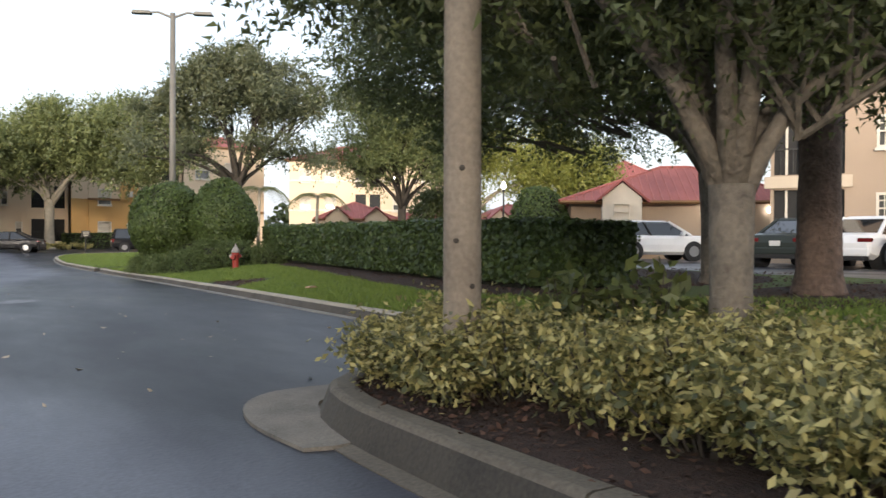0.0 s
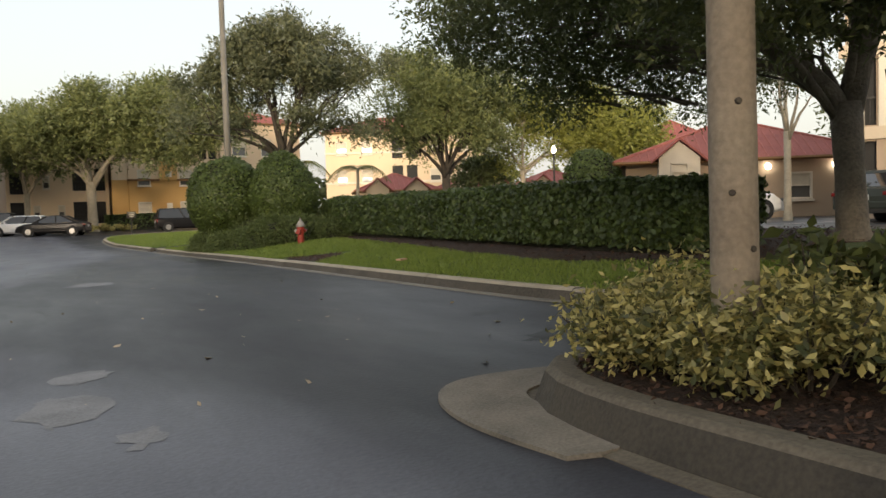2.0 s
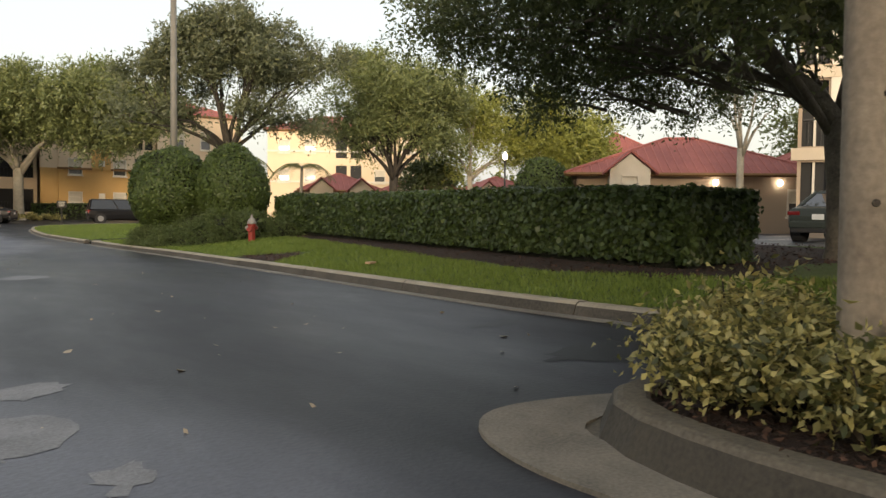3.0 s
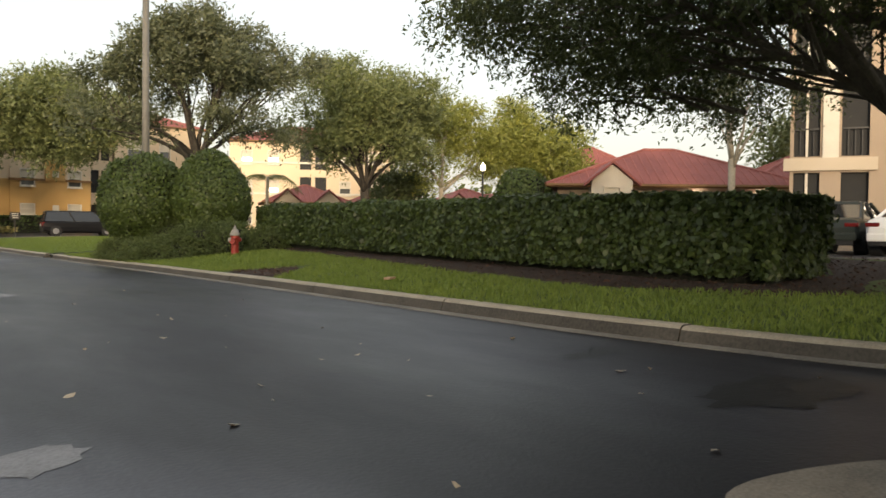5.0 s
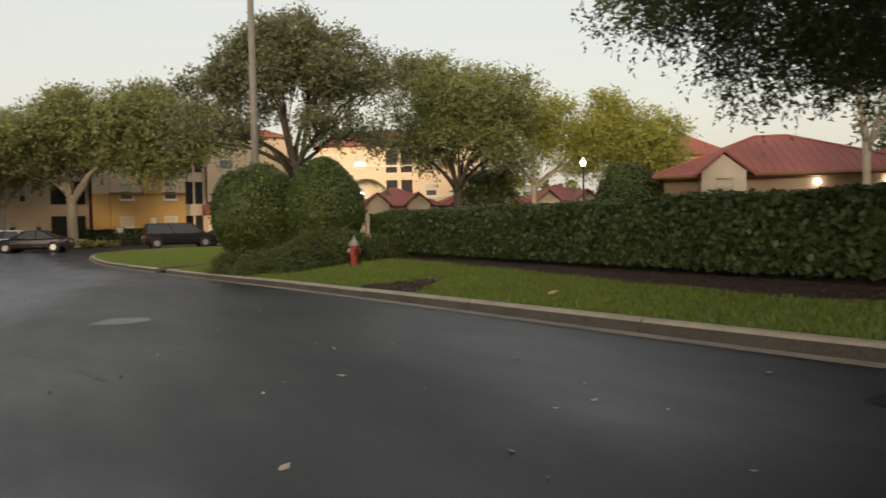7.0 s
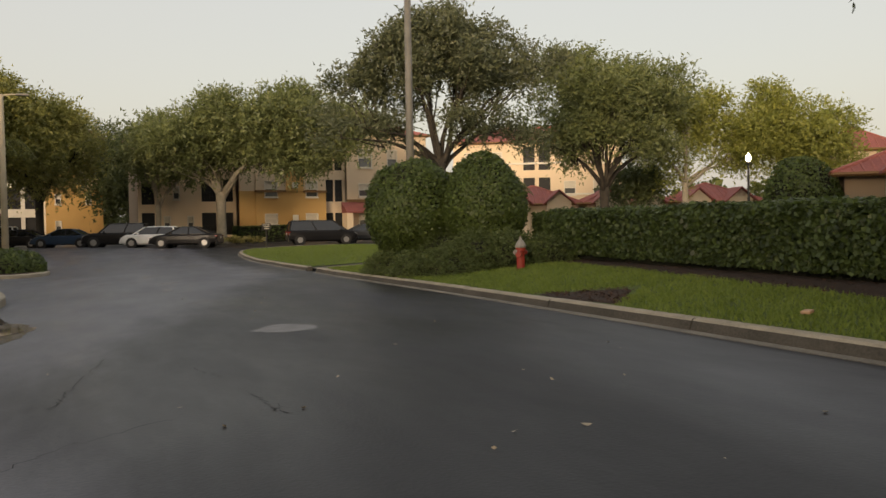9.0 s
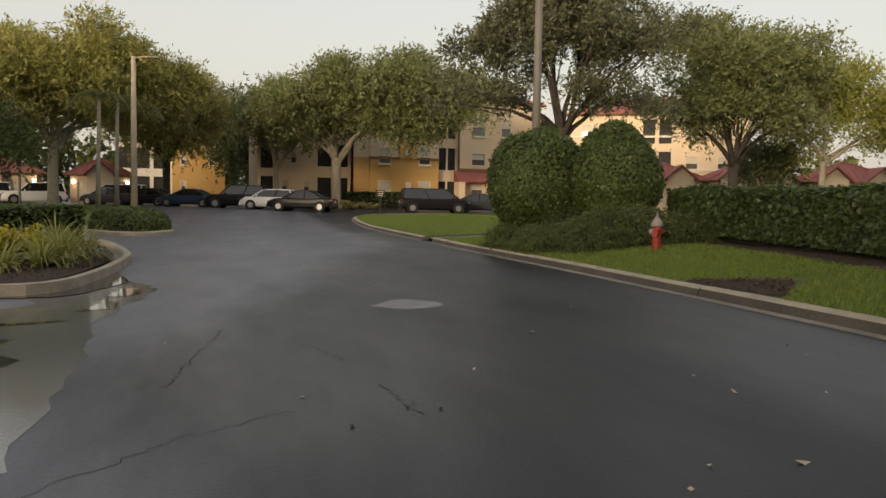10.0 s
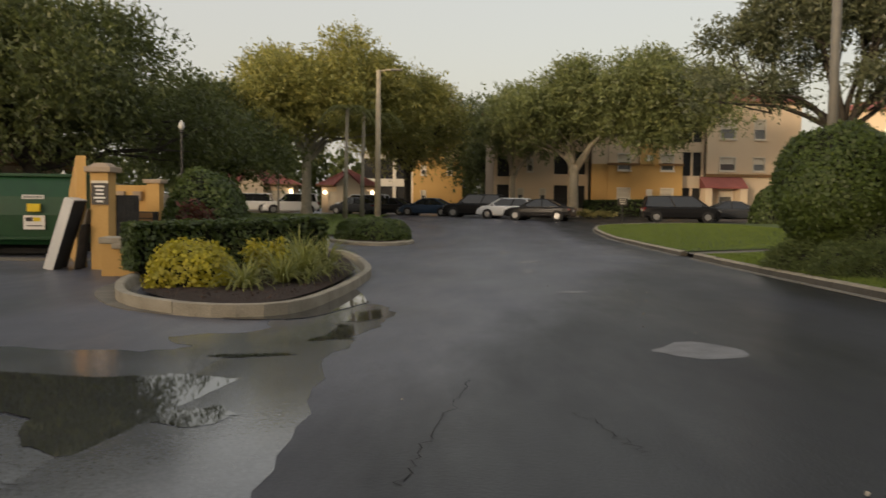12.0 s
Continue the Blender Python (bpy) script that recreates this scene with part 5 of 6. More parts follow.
# low garages with red roofs to the west
for k, (x, y) in enumerate(((-24.5, 71.0), (-14.8, 74.0))):
    gar = at_place(thing("garage_block", "low cream garages with red tile roof and gable", "garage", "west garages"), x, y, 0.0, 8.0)
    w = 7.5 if k == 0 else 5.0
    part("wall", wall_with_openings(w, 0.1, 2.9, [(0.6, 2.6, 0.1, 2.3), (w - 2.4, w - 0.4, 0.1, 2.3)]), M_CREAM, gar)
    for a in (0.6, w - 2.4):
        part("garage_door", B().box((a + 1, 0.18, 1.2), (2.0, 0.06, 2.2)).box((a + 1, 0.13, 0.75), (1.9, 0.05, 0.45)).box((a + 1, 0.13, 1.55), (1.9, 0.05, 0.45)), M_BLIND, gar, "pale panelled garage door")
    shell(gar, 0, w, 6, 0.1, 2.9, M_CREAM)
    hip_roof(gar, 0, w, 0, 6, 2.9, 4.5, 0.5)
    gable(gar, w / 2, 2.2, -0.7, 0.1, 3.0, 4.0)
    for a in (0.3, w - 0.2):
        part("wall_lamp", B().lathe((a, -0.12, 2.1), [(0.05, 0), (0.12, 0.06), (0.13, 0.2), (0.05, 0.28)], 8), M_WALLGLOW, gar, "lit wall lamp")

# long cream flats behind the lawn, and the red-roofed garages before them
longb = at_place(thing("apartment_building", "long cream three-storey flats behind the trees", "apartment building"), 33.0, 74.0, 0.0, -31.0)
lw, lp = [], []
for f in range(3):
    z = 1.3 + 3.2 * f
    for u in (1.2, 4.0, 11.6, 14.6):
        lw.append((u, u + 1.2, z, z + 1.5))
    for u in (7.4, 9.0):
        lp.append((u, u + 1.2, z - 0.5, z + 1.9))
part("wall", wall_with_openings(17.5, 0.1, 10.2, lw + lp), M_CREAM, longb)
for o in lw:
    window(longb, *o)
for o in lp:
    porch(longb, *o, posts=0)
for z in (4.6, 7.9):
    part("band", B().box((8.7, -0.06, z), (17.5, 0.14, 0.2)), M_TRIM, longb)
shell(longb, 0, 17.5, 10, 0.1, 10.2, M_CREAM)
hip_roof(longb, 0, 17.5, 0, 10, 10.2, 12.2, 0.4)
for k in range(3):
    gx, gy = 27.5 + 6.6 * k, 52.0 - 2.6 * k
    gar = at_place(thing("garage_block", "low garage with red tile roof and pale gables", "garage", "garage row"), gx, gy, 0.0, -21.0)
    part("wall", wall_with_openings(6.4, 0.1, 3.1, [(0.5, 2.6, 0.1, 2.4), (3.6, 5.8, 0.1, 2.4)]), M_PALEW, gar)
    for a in (0.5, 3.6):
        part("garage_door", B().box((a + 1.07, 0.18, 1.25), (2.14, 0.06, 2.3)).box((a + 1.07, 0.13, 0.8), (2.0, 0.05, 0.5)).box((a + 1.07, 0.13, 1.7), (2.0, 0.05, 0.5)), M_BLIND, gar, "pale panelled garage door")
    shell(gar, 0, 6.4, 6, 0.1, 3.1, M_PALEW)
    hip_roof(gar, 0, 6.4, 0, 6, 3.1, 4.6, 0.45)
    gable(gar, 1.5, 1.9, -0.6, 0.1, 3.2, 4.0)
    gable(gar, 4.8, 1.9, -0.6, 0.1, 3.2, 4.0)
redh = at_place(thing("red_roof_house", "distant low house with red tile roof behind the enclosure", "house"), -30.5, 36.0, 0.0, 25.0)
part("wall", wall_with_openings(9.0, -0.3, 3.2, [(2, 3.2, 1, 2.3)]), M_CREAM, redh)
window(redh, 2, 3.2, 1, 2.3)
shell(redh, 0, 9, 7, -0.3, 3.2, M_CREAM)
hip_roof(redh, 0, 9, 0, 7, 3.2, 5.2, 0.5)

# ---------- cars ----------
def paint(name, col, rough=0.3):
    return mat(name, col, tuple(c * 0.92 for c in col), rough=rough, scale=1.0, fine=4, bump=0, spec=0.5 if col[0] > 0.2 else 0.14)


PAINTS = {
    "white": paint("white_paint", (0.74, 0.74, 0.73)),
    "black": paint("black_paint", (0.012, 0.012, 0.013)),
    "grey": paint("dark_grey_paint", (0.045, 0.048, 0.052)),
    "blue": paint("dark_blue_paint", (0.03, 0.05, 0.085)),
    "silver": paint("silver_paint", (0.34, 0.35, 0.36)),
    "green": paint("dark_green_paint", (0.03, 0.036, 0.032)),
}
SHAPES = {
    # length, width, height, belt height, bonnet height, cabin rear foot, rear top, front top, front foot
    "sedan": (4.7, 1.82, 1.45, 0.93, 0.88, -1.75, -0.75, 0.25, 1.2),
    "hatch": (4.2, 1.78, 1.5, 0.95, 0.92, -1.95, -1.6, 0.3, 1.15),
    "suv": (4.75, 1.92, 1.76, 1.08, 1.06, -2.2, -2.0, 0.45, 1.15),
    "van": (5.05, 1.98, 1.74, 1.02, 0.98, -2.4, -2.25, 0.75, 1.7),
}


def loft(b, rings):
    m = len(rings[0])
    vs = [p for r in rings for p in r]
    fs = [(i * m + j, i * m + (j + 1) % m, (i + 1) * m + (j + 1) % m, (i + 1) * m + j) for i in range(len(rings) - 1) for j in range(m)]
    fs += [tuple(range(m - 1, -1, -1)), tuple((len(rings) - 1) * m + j for j in range(m))]
    return b.add(vs, fs)


def car(shape, colour, label, x, y, z, deg, group="parked cars"):
    L, W, H, belt, bonnet, cr, rt, ft, cf = SHAPES[shape]
    body = PAINTS[colour]
    t = at_place(thing("car", label, "car", group), x, y, z, deg)
    hw = W / 2
    rings = []
    tail = belt if shape != "sedan" else belt + 0.04
    for px, zb, zt, w in ((-L / 2, 0.48, tail - 0.28, 0.84), (-L / 2 + 0.1, 0.32, tail - 0.06, 0.93), (-L / 2 + 0.55, 0.22, tail, 0.99), (cr + 0.6, 0.2, belt, 1.0), (cf - 0.5, 0.2, belt, 1.0), (cf, 0.2, belt - 0.01, 1.0), (cf + 0.5, 0.21, bonnet, 0.98), (L / 2 - 0.3, 0.24, bonnet - 0.1, 0.93), (L / 2 - 0.06, 0.3, bonnet - 0.24, 0.85), (L / 2, 0.42, bonnet - 0.34, 0.76)):
        w *= hw
        h = zt - zb
        half = [(0.8 * w, zb), (0.97 * w, zb + 0.15 * h), (1.0 * w, zb + 0.5 * h), (0.985 * w, zb + 0.82 * h), (0.93 * w, zb + 0.95 * h), (0.8 * w, zt)]
        rings.append([(px, -a, c) for a, c in half] + [(px, a, c) for a, c in reversed(half)])
    part("body", loft(B(), rings), body, t, bevel=0.02)
    g = B()
    lo, hi = belt - 0.03, H - 0.05
    bw, tw = hw * 0.88, hw * 0.64
    g.add([(cr, -bw, lo), (cf, -bw, lo), (cf, bw, lo), (cr, bw, lo), (rt, -tw, hi), (ft, -tw, hi), (ft, tw, hi), (rt, tw, hi)], [(3, 2, 1, 0), (4, 5, 6, 7), (0, 1, 5, 4), (1, 2, 6, 5), (2, 3, 7, 6), (3, 0, 4, 7)])
    part("window_glass", g, M_CARGLASS, t, "dark tinted glass", bevel=0.03)
    r = B().add([(rt - 0.1, -tw - 0.03, hi - 0.04), (ft + 0.1, -tw - 0.03, hi - 0.04), (ft + 0.1, tw + 0.03, hi - 0.04), (rt - 0.1, tw + 0.03, hi - 0.04), (rt + 0.05, -tw + 0.1, H), (ft - 0.15, -tw + 0.1, H), (ft - 0.15, tw - 0.1, H), (rt + 0.05, tw - 0.1, H)],
                [(3, 2, 1, 0), (4, 5, 6, 7), (0, 1, 5, 4), (1, 2, 6, 5), (2, 3, 7, 6), (3, 0, 4, 7)])
    part("roof", r, body, t, bevel=0.03)
    for s in (-1, 1):
        for a, b2 in ((cr, rt), (cf, ft)):
            part("pillar", B().tube([(a, s * bw * 0.985, lo), (b2, s * tw * 1.01, hi)], [0.06, 0.05], 6), body, t)
        m0, m1 = (cr + cf) / 2 - 0.1, (rt + ft) / 2 - 0.1
        part("pillar", B().tube([(m0, s * bw * 1.0, lo), (m1, s * tw * 1.02, hi)], [0.045, 0.04], 6), M_BLACK, t)
        part("mirror", B().box((cf - 0.45, s * (hw + 0.08), belt + 0.05), (0.12, 0.2, 0.14)), body, t, bevel=0.03)
        part("headlight", B().box((L / 2 - 0.16, s * hw * 0.66, bonnet - 0.24), (0.22, 0.34, 0.13)), M_HEADLIGHT, t, bevel=0.03)
        part("tail_light", B().box((-L / 2 + 0.1, s * hw * 0.74, tail - 0.2), (0.2, 0.34, 0.11 if shape == "sedan" else 0.26)), M_TAIL, t, "red tail lamp", bevel=0.02)
        for wx in (-L / 2 + 0.85, L / 2 - 0.9):
            rad = 0.33 if shape != "suv" else 0.37
            part("wheel_arch", B().tube([(wx, s * (hw - 0.3), rad), (wx, s * (hw + 0.005), rad)], [rad + 0.06, rad + 0.06], 18), M_BLACK, t)
            wh = part("wheel", B().tube([(wx, s * (hw - 0.22), rad), (wx, s * (hw - 0.2), rad), (wx, s * (hw + 0.0), rad), (wx, s * (hw + 0.02), rad)], [rad - 0.03, rad, rad, rad - 0.03], 20), M_BLACK, t, "black tyre")
            rim = B().tube([(wx, s * (hw + 0.0), rad), (wx, s * (hw + 0.03), rad)], [rad * 0.66, rad * 0.6], 14)
            part("rim", rim, M_CHROME, wh, "silver alloy rim")
    part("grille", B().box((L / 2 - 0.03, 0, bonnet - 0.36), (0.06, W * 0.48, 0.16)), M_BLACK, t, bevel=0.01)
    part("bumper", B().box((L / 2 - 0.06, 0, 0.38), (0.16, W * 0.84, 0.2)), body, t, bevel=0.05)
    part("bumper", B().box((-L / 2 + 0.06, 0, 0.45), (0.16, W * 0.88, 0.22)), body if shape != "suv" else M_BLACK, t, bevel=0.05)
    part("valance", B().box((-L / 2 + 0.1, 0, 0.3), (0.2, W * 0.8, 0.14)), M_BLACK, t, "black lower valance", bevel=0.02)
    part("number_plate", B().box((-L / 2 - 0.02, 0, tail - 0.3 if shape == "sedan" else 0.75), (0.02, 0.32, 0.15)), M_PLATE, t, "pale number plate bar")
    return t


car("sedan", "white", "white saloon car parked nose-in by the flats", 23.6, 1.2, 0.6, 7)
car("sedan", "green", "dark grey-green saloon parked behind the hedge end", 23.65, 3.5, 0.6, 14)
car("sedan", "black", "black saloon car parked nose-in beside the white one", 23.9, -1.0, 0.6, 4)
car("hatch", "white", "pale hatchback parked across the lot", 24.2, 10.4, 0.6, -20)
# far bays
car("van", "black", "black minivan parked beside the far lawn", 13.6, 52.6, 0.3, -5)
car("sedan", "grey", "dark grey saloon parked behind the minivan", 18.0, 55.0, 0.3, -8)
car("sedan", "black", "black saloon car at the end bay", 4.2, 53.0, 0.28, 158)
car("hatch", "white", "white hatchback with dark windows in the bays", 2.1, 56.2, 0.29, 160)
car("suv", "black", "black pickup-sized car in the far bays", -0.2, 59.2, 0.3, 165)
car("sedan", "blue", "dark blue-grey saloon in the far bays", -4.0, 63.2, 0.3, 160)
car("sedan", "black", "black saloon in the far bays", -7.4, 65.2, 0.3, 155)
car("sedan", "grey", "dark grey saloon in the far bays", -10.3, 66.0, 0.3, 150)
car("suv", "white", "white sport utility car on the lawn side bays", -16.0, 66.6, 0.28, 192)
car("suv", "white", "white sport utility car behind another", -20.4, 68.6, 0.28, 186)
car("van", "white", "white van parked under the trees", -10.3, 69.6, 0.3, 170)

# ---------- west side: islands, enclosure, puddles ----------
def west_ground(x, y):
    return G(x, y) + 0.16


WEST = [(-7.2, 17.5), (-6.9, 13.6), (-6.0, 11.0), (-5.05, 9.75), (-3.9, 9.1), (-3.05, 9.5), (-2.75, 11.5), (-2.7, 14.0), (-2.85, 16.6), (-3.6, 20.2), (-4.6, 23.5), (-6.0, 25.0)]
kerb("kerb_west", WEST, "pale worn concrete kerb round the planted island", height=0.2, side=1, gutter=0.14, batter=0.05, face_mat=M_CONCRETE)
mulch("west_bed", "dark brown mulch of the planted island", [(p[0] + (0.15 if p[0] < -5 else -0.15), p[1] + (0.15 if p[1] < 12 else 0)) for p in WEST] + [(-8.6, 25), (-8.6, 20)], west_ground, 71, 2500)
part_apron = B().prism(ring([(-7.5, 15.5), (-7.2, 12.4), (-6.0, 10.15), (-4.8, 9.2), (-3.6, 9.05), (-4.0, 9.5), (-5.2, 10.1), (-6.1, 11.3), (-6.8, 13.5), (-7.1, 15.5)]), lambda x, y: float(G(x, y)) - 0.03, lambda x, y: float(G(x, y)) + 0.018)
tagged(part("concrete_apron", part_apron, M_APRON), "pale concrete apron round the planted island", "apron", kind="structure")


def strap_plant(x, y, z, n, length, seed):
    rng = np.random.RandomState(seed)
    t = thing("strap_plant", "arching strap-leaved plant with striped leaves", "plant", "strap plants", loc=(x, y, z))
    qs = []
    for k in range(n):
        a = rng.uniform(0, 6.28)
        el = rng.uniform(0.55, 1.45)
        ln = length * rng.uniform(0.6, 1.1)
        d = np.array([math.cos(a), math.sin(a), 0])
        s = np.array([-math.sin(a), math.cos(a), 0]) * 0.021
        p0 = d * 0.04 * rng.uniform(0, 2)
        pts = [p0]
        for j in range(1, 5):
            f = j / 4
            e = el - 1.5 * f * f * (1.5 - el * 0.6)
            pts.append(pts[-1] + (d * math.cos(e) + np.array([0, 0, math.sin(e)])) * ln / 4)
        for j in range(4):
            w0, w1 = s * (1 - 0.2 * j), s * (1 - 0.2 * (j + 1)) if j < 3 else s * 0.1
            qs.append([pts[j] - w0, pts[j] + w0, pts[j + 1] + w1, pts[j + 1] - w1])
    part("leaf_tuft", quads_mesh("leaf_tuft", np.array(qs)), M_STRAP, t)["kind"] = "stuff"
    return t


for k, (x, y, n, ln) in enumerate([(-4.15, 11.4, 130, 0.85), (-3.5, 13.2, 170, 1.2), (-3.9, 14.6, 170, 1.3), (-3.4, 14.9, 150, 1.1), (-3.75, 12.5, 130, 1.0), (-4.5, 14.6, 120, 1.2)]):
    strap_plant(x, y, float(west_ground(x, y)), n, ln, 300 + k)
clipped_bush("gold_shrub", "rounded golden-yellow shrub in mulch", -5.25, 12.0, float(west_ground(-5.25, 12.0)) - 0.03, 0.74, 0.74, 0.8, 4200, 0.085, M_GOLD, 311, 0.8, 0.1, "gold shrubs", 0.1)
leafy_shrub("gold_shrub", "smaller yellow-green shrub beside the strap plants", -4.3, 13.6, float(west_ground(-4.3, 13.6)), 0.5, 0.85, 1300, 0.1, M_GOLD, 313, "gold shrubs")


def west_hedge_front(s):
    return (-7.6 + 3.35 * s, 14.3 + 2.6 * s)


def lawn_height(x, y):
    return west_ground(x, y)


hedge_box("hedge", "low clipped dark green hedge behind the gold shrubs", west_hedge_front, 1.1, 0.95, 0.0, 15000, 0.1, M_HEDGE, 33, 0.03)

# small bush island in the drive
BI = ring([(-6.6, 33.0), (-5.5, 31.2), (-4.2, 30.6), (-3.1, 31.5), (-2.9, 33.5), (-3.8, 35.5), (-5.6, 35.6)])
tagged(part("bush_island", B().prism(BI, lambda x, y: float(G(x, y)) - 0.05, lambda x, y: float(G(x, y)) + 0.14), M_CONCRETE, bevel=0.03), "small kerbed concrete island in the drive", "island", kind="structure")
mulch("bush_bed", "dark mulch inside the small island", [(-4.7 + (x + 4.7) * 0.86, 33.1 + (y - 33.1) * 0.86) for x, y in BI], lambda x, y: G(x, y) + 0.13, 72, 500)
for k, (x, y, r, h) in enumerate([(-5.4, 33.4, 1.0, 0.95), (-4.5, 33.0, 1.05, 1.0), (-3.8, 33.3, 0.85, 0.92)]):
    clipped_bush("low_bush", "low rounded green bush on the small island", x, y, float(G(x, y)) + 0.12, r, r, h, 3500, 0.11, M_TWIN, 320 + k, 0.85, 0.1, "small island bushes")

# lawn west of the drive
tagged(sheet("lawn_west", -22, -6.8, 37, 61, 16, 24, lambda x, y: G(x, y) + 0.08, M_LAWN), "mown lawn west of the drive", "lawn", kind="structure")
grass("grass", 16000, 6, (-22, -6.8), (37, 60), lambda x, y: G(x, y) + 0.08, lambda x, y: x > -30, (0.05, 0.1))

# refuse enclosure


def dumpster():
    t = at_place(thing("dumpster", "large dark green steel refuse container", "dumpster"), -14.4, 21.9, -0.28, 12.0)
    prof = [(-0.55, 0.3), (-0.75, 0.55), (-0.8, 1.2), (-0.7, 1.75), (-0.45, 2.15), (-0.3, 2.35), (1.6, 2.35), (1.6, 0.3)]
    b = B()
    n = len(prof)
    b.add([(-3.6, y, z) for y, z in prof] + [(2.1, y, z) for y, z in prof], [tuple(range(n)), tuple(range(2 * n - 1, n - 1, -1))] + [(i, n + i, n + (i + 1) % n, (i + 1) % n) for i in range(n)])
    part("body", b, M_GREEN, t, bevel=0.03)
    part("rim", B().box((-0.75, 0.62, 2.4), (5.8, 2.0, 0.1)), M_GREEN, t, bevel=0.02)
    for x in (-3.55, 2.05):
        e = B()
        e.add([(x - 0.07, y - 0.05, z) for y, z in prof] + [(x + 0.07, y - 0.05, z) for y, z in prof], [tuple(range(n)), tuple(range(2 * n - 1, n - 1, -1))] + [(i, n + i, n + (i + 1) % n, (i + 1) % n) for i in range(n)])
        part("end_rib", e, M_GREEN, t, bevel=0.015)
    part("skid", B().box((-0.75, 0.1, 0.15), (5.5, 0.3, 0.3)).box((-0.75, 1.2, 0.15), (5.5, 0.3, 0.3)), M_BLACK, t)
    part("bottom_rail", B().box((-0.75, -0.62, 0.5), (5.7, 0.3, 0.1)), M_GREEN, t, bevel=0.02)
    part("label_strip", B().box((0.85, -0.74, 1.74), (0.62, 0.03, 0.13)), M_WHITE, t, "white strip of lettering", bevel=0.005)
    for k in range(6):
        part("lettering", B().box((0.62 + 0.09 * k, -0.76, 1.74), (0.05, 0.01, 0.06)), M_SIGN_BLACK, t, "dark bar of lettering")
    part("lock_box", B().box((0.9, -0.84, 1.42), (0.36, 0.14, 0.24)), M_YELLOW, t, "yellow box", bevel=0.02)
    pl = part("notice", B().box((0.9, -0.82, 0.98), (0.6, 0.03, 0.42)), M_WHITE, t, "white notice plate", bevel=0.005)
    part("mark", B().box((0.76, -0.84, 1.07), (0.2, 0.01, 0.12)), M_SIGN_BLACK, pl, "dark plain emblem")
    part("mark", B().box((0.98, -0.84, 1.07), (0.2, 0.01, 0.12)), M_YELLOW, pl, "yellow plain emblem")
    part("mark", B().box((0.9, -0.84, 0.88), (0.42, 0.01, 0.03)), M_SIGN_BLACK, pl, "thin bar of lettering")
    return t


dumpster()
tagged(part("concrete_pad", B().prism([(-19, 20.2), (-11.0, 20.6), (-10.9, 19.5), (-19, 19.2)], lambda x, y: float(G(x, y)) - 0.05, lambda x, y: float(G(x, y)) + 0.02), M_APRON), "pale concrete pad before the container", "pad", kind="structure")


def pillar(x, y, w, h, label, deg=0.0):
    z = float(G(x, y)) - 0.05
    t = at_place(thing("gate_pillar", label, "pillar", "enclosure pillars"), x, y, z, deg)
    part("shaft", B().box((0, 0, h / 2), (w, w, h)), M_OCHRE, t, bevel=0.01)
    part("cap", B().box((0, 0, h + 0.06), (w + 0.22, w + 0.22, 0.14)).box((0, 0, h + 0.17), (w + 0.08, w + 0.08, 0.1), 0, 0.6), M_TAN, t, "tan moulded cap", bevel=0.03)
    return t


pillar(-9.28, 17.1, 0.44, 2.42, "ochre stucco gate pillar with moulded cap")
sign = at_place(thing("notice_sign", "black notice with white lettering on the pillar", "sign"), -9.25, 16.855, 1.55, 0.0)
part("panel", B().box((0, 0, 0), (0.42, 0.02, 0.52)), M_SIGN_BLACK, sign)
part("header", B().box((0, -0.015, 0.29), (0.42, 0.02, 0.06)), M_TRIM, sign, "pale header strip")
for k, w in enumerate((0.24, 0.18, 0.2, 0.28, 0.16)):
    part("lettering", B().box((0, -0.014, 0.18 - 0.09 * k), (w, 0.008, 0.045)), M_WHITE, sign, "white bar of lettering")
enc = at_place(thing("enclosure_wall", "ochre stucco refuse enclosure walls", "wall", kind="structure"), -9.8, 17.5, -0.35, 0.0)
part("wall", B().add([(-0.35, 0, 0), (-0.1, 0, 0), (-0.1, 0, 2.85), (-0.35, 0, 2.85), (-2.7, 4.2, 0), (-2.45, 4.2, 0), (-2.45, 4.2, 1.95), (-2.7, 4.2, 1.95)], [(0, 1, 2, 3), (7, 6, 5, 4), (0, 4, 5, 1), (1, 5, 6, 2), (2, 6, 7, 3), (3, 7, 4, 0)]), M_OCHRE, enc)
part("wall", B().box((-4.3, 12.2, 1.15), (2.6, 0.25, 2.35)), M_OCHRE, enc)
part("wall", B().box((-3.05, 11.7, 1.18), (0.5, 0.5, 2.45)), M_OCHRE, enc)
part("wall_cap", B().box((-3.05, 11.7, 2.48), (0.72, 0.7, 0.16)), M_TAN, enc, "tan moulded cap", bevel=0.03)
for u in (-4.6, -3.9):
    part("wall_box", B().box((u, 12.0, 1.9), (0.36, 0.16, 0.36)), M_TAN, enc, "small box on the wall", bevel=0.02)
pan = B().add([(0.1, 11.4, 0), (2.6, 12.2, 0), (2.6, 12.2, 1.15), (0.1, 11.4, 2.0), (0.1, 11.5, 0), (2.6, 12.3, 0), (2.6, 12.3, 1.15), (0.1, 11.5, 2.0)], [(0, 1, 2, 3), (7, 6, 5, 4), (0, 4, 5, 1), (1, 5, 6, 2), (2, 6, 7, 3), (3, 7, 4, 0)])
tagged(at_place(part("slanted_panel", pan, M_STEEL), -12.5, 17.5, -0.35, 0), "grey slope-topped fence panel", "fence")
gate = at_place(thing("enclosure_gate", "dark wooden gate leaf standing open by the pillar", "gate"), -9.05, 17.25, -0.27, 82.0)
for k in range(5):
    part("board", B().box((0.14 + 0.2 * k, 0, 0.95), (0.19, 0.03, 1.7)), M_BARK, gate)
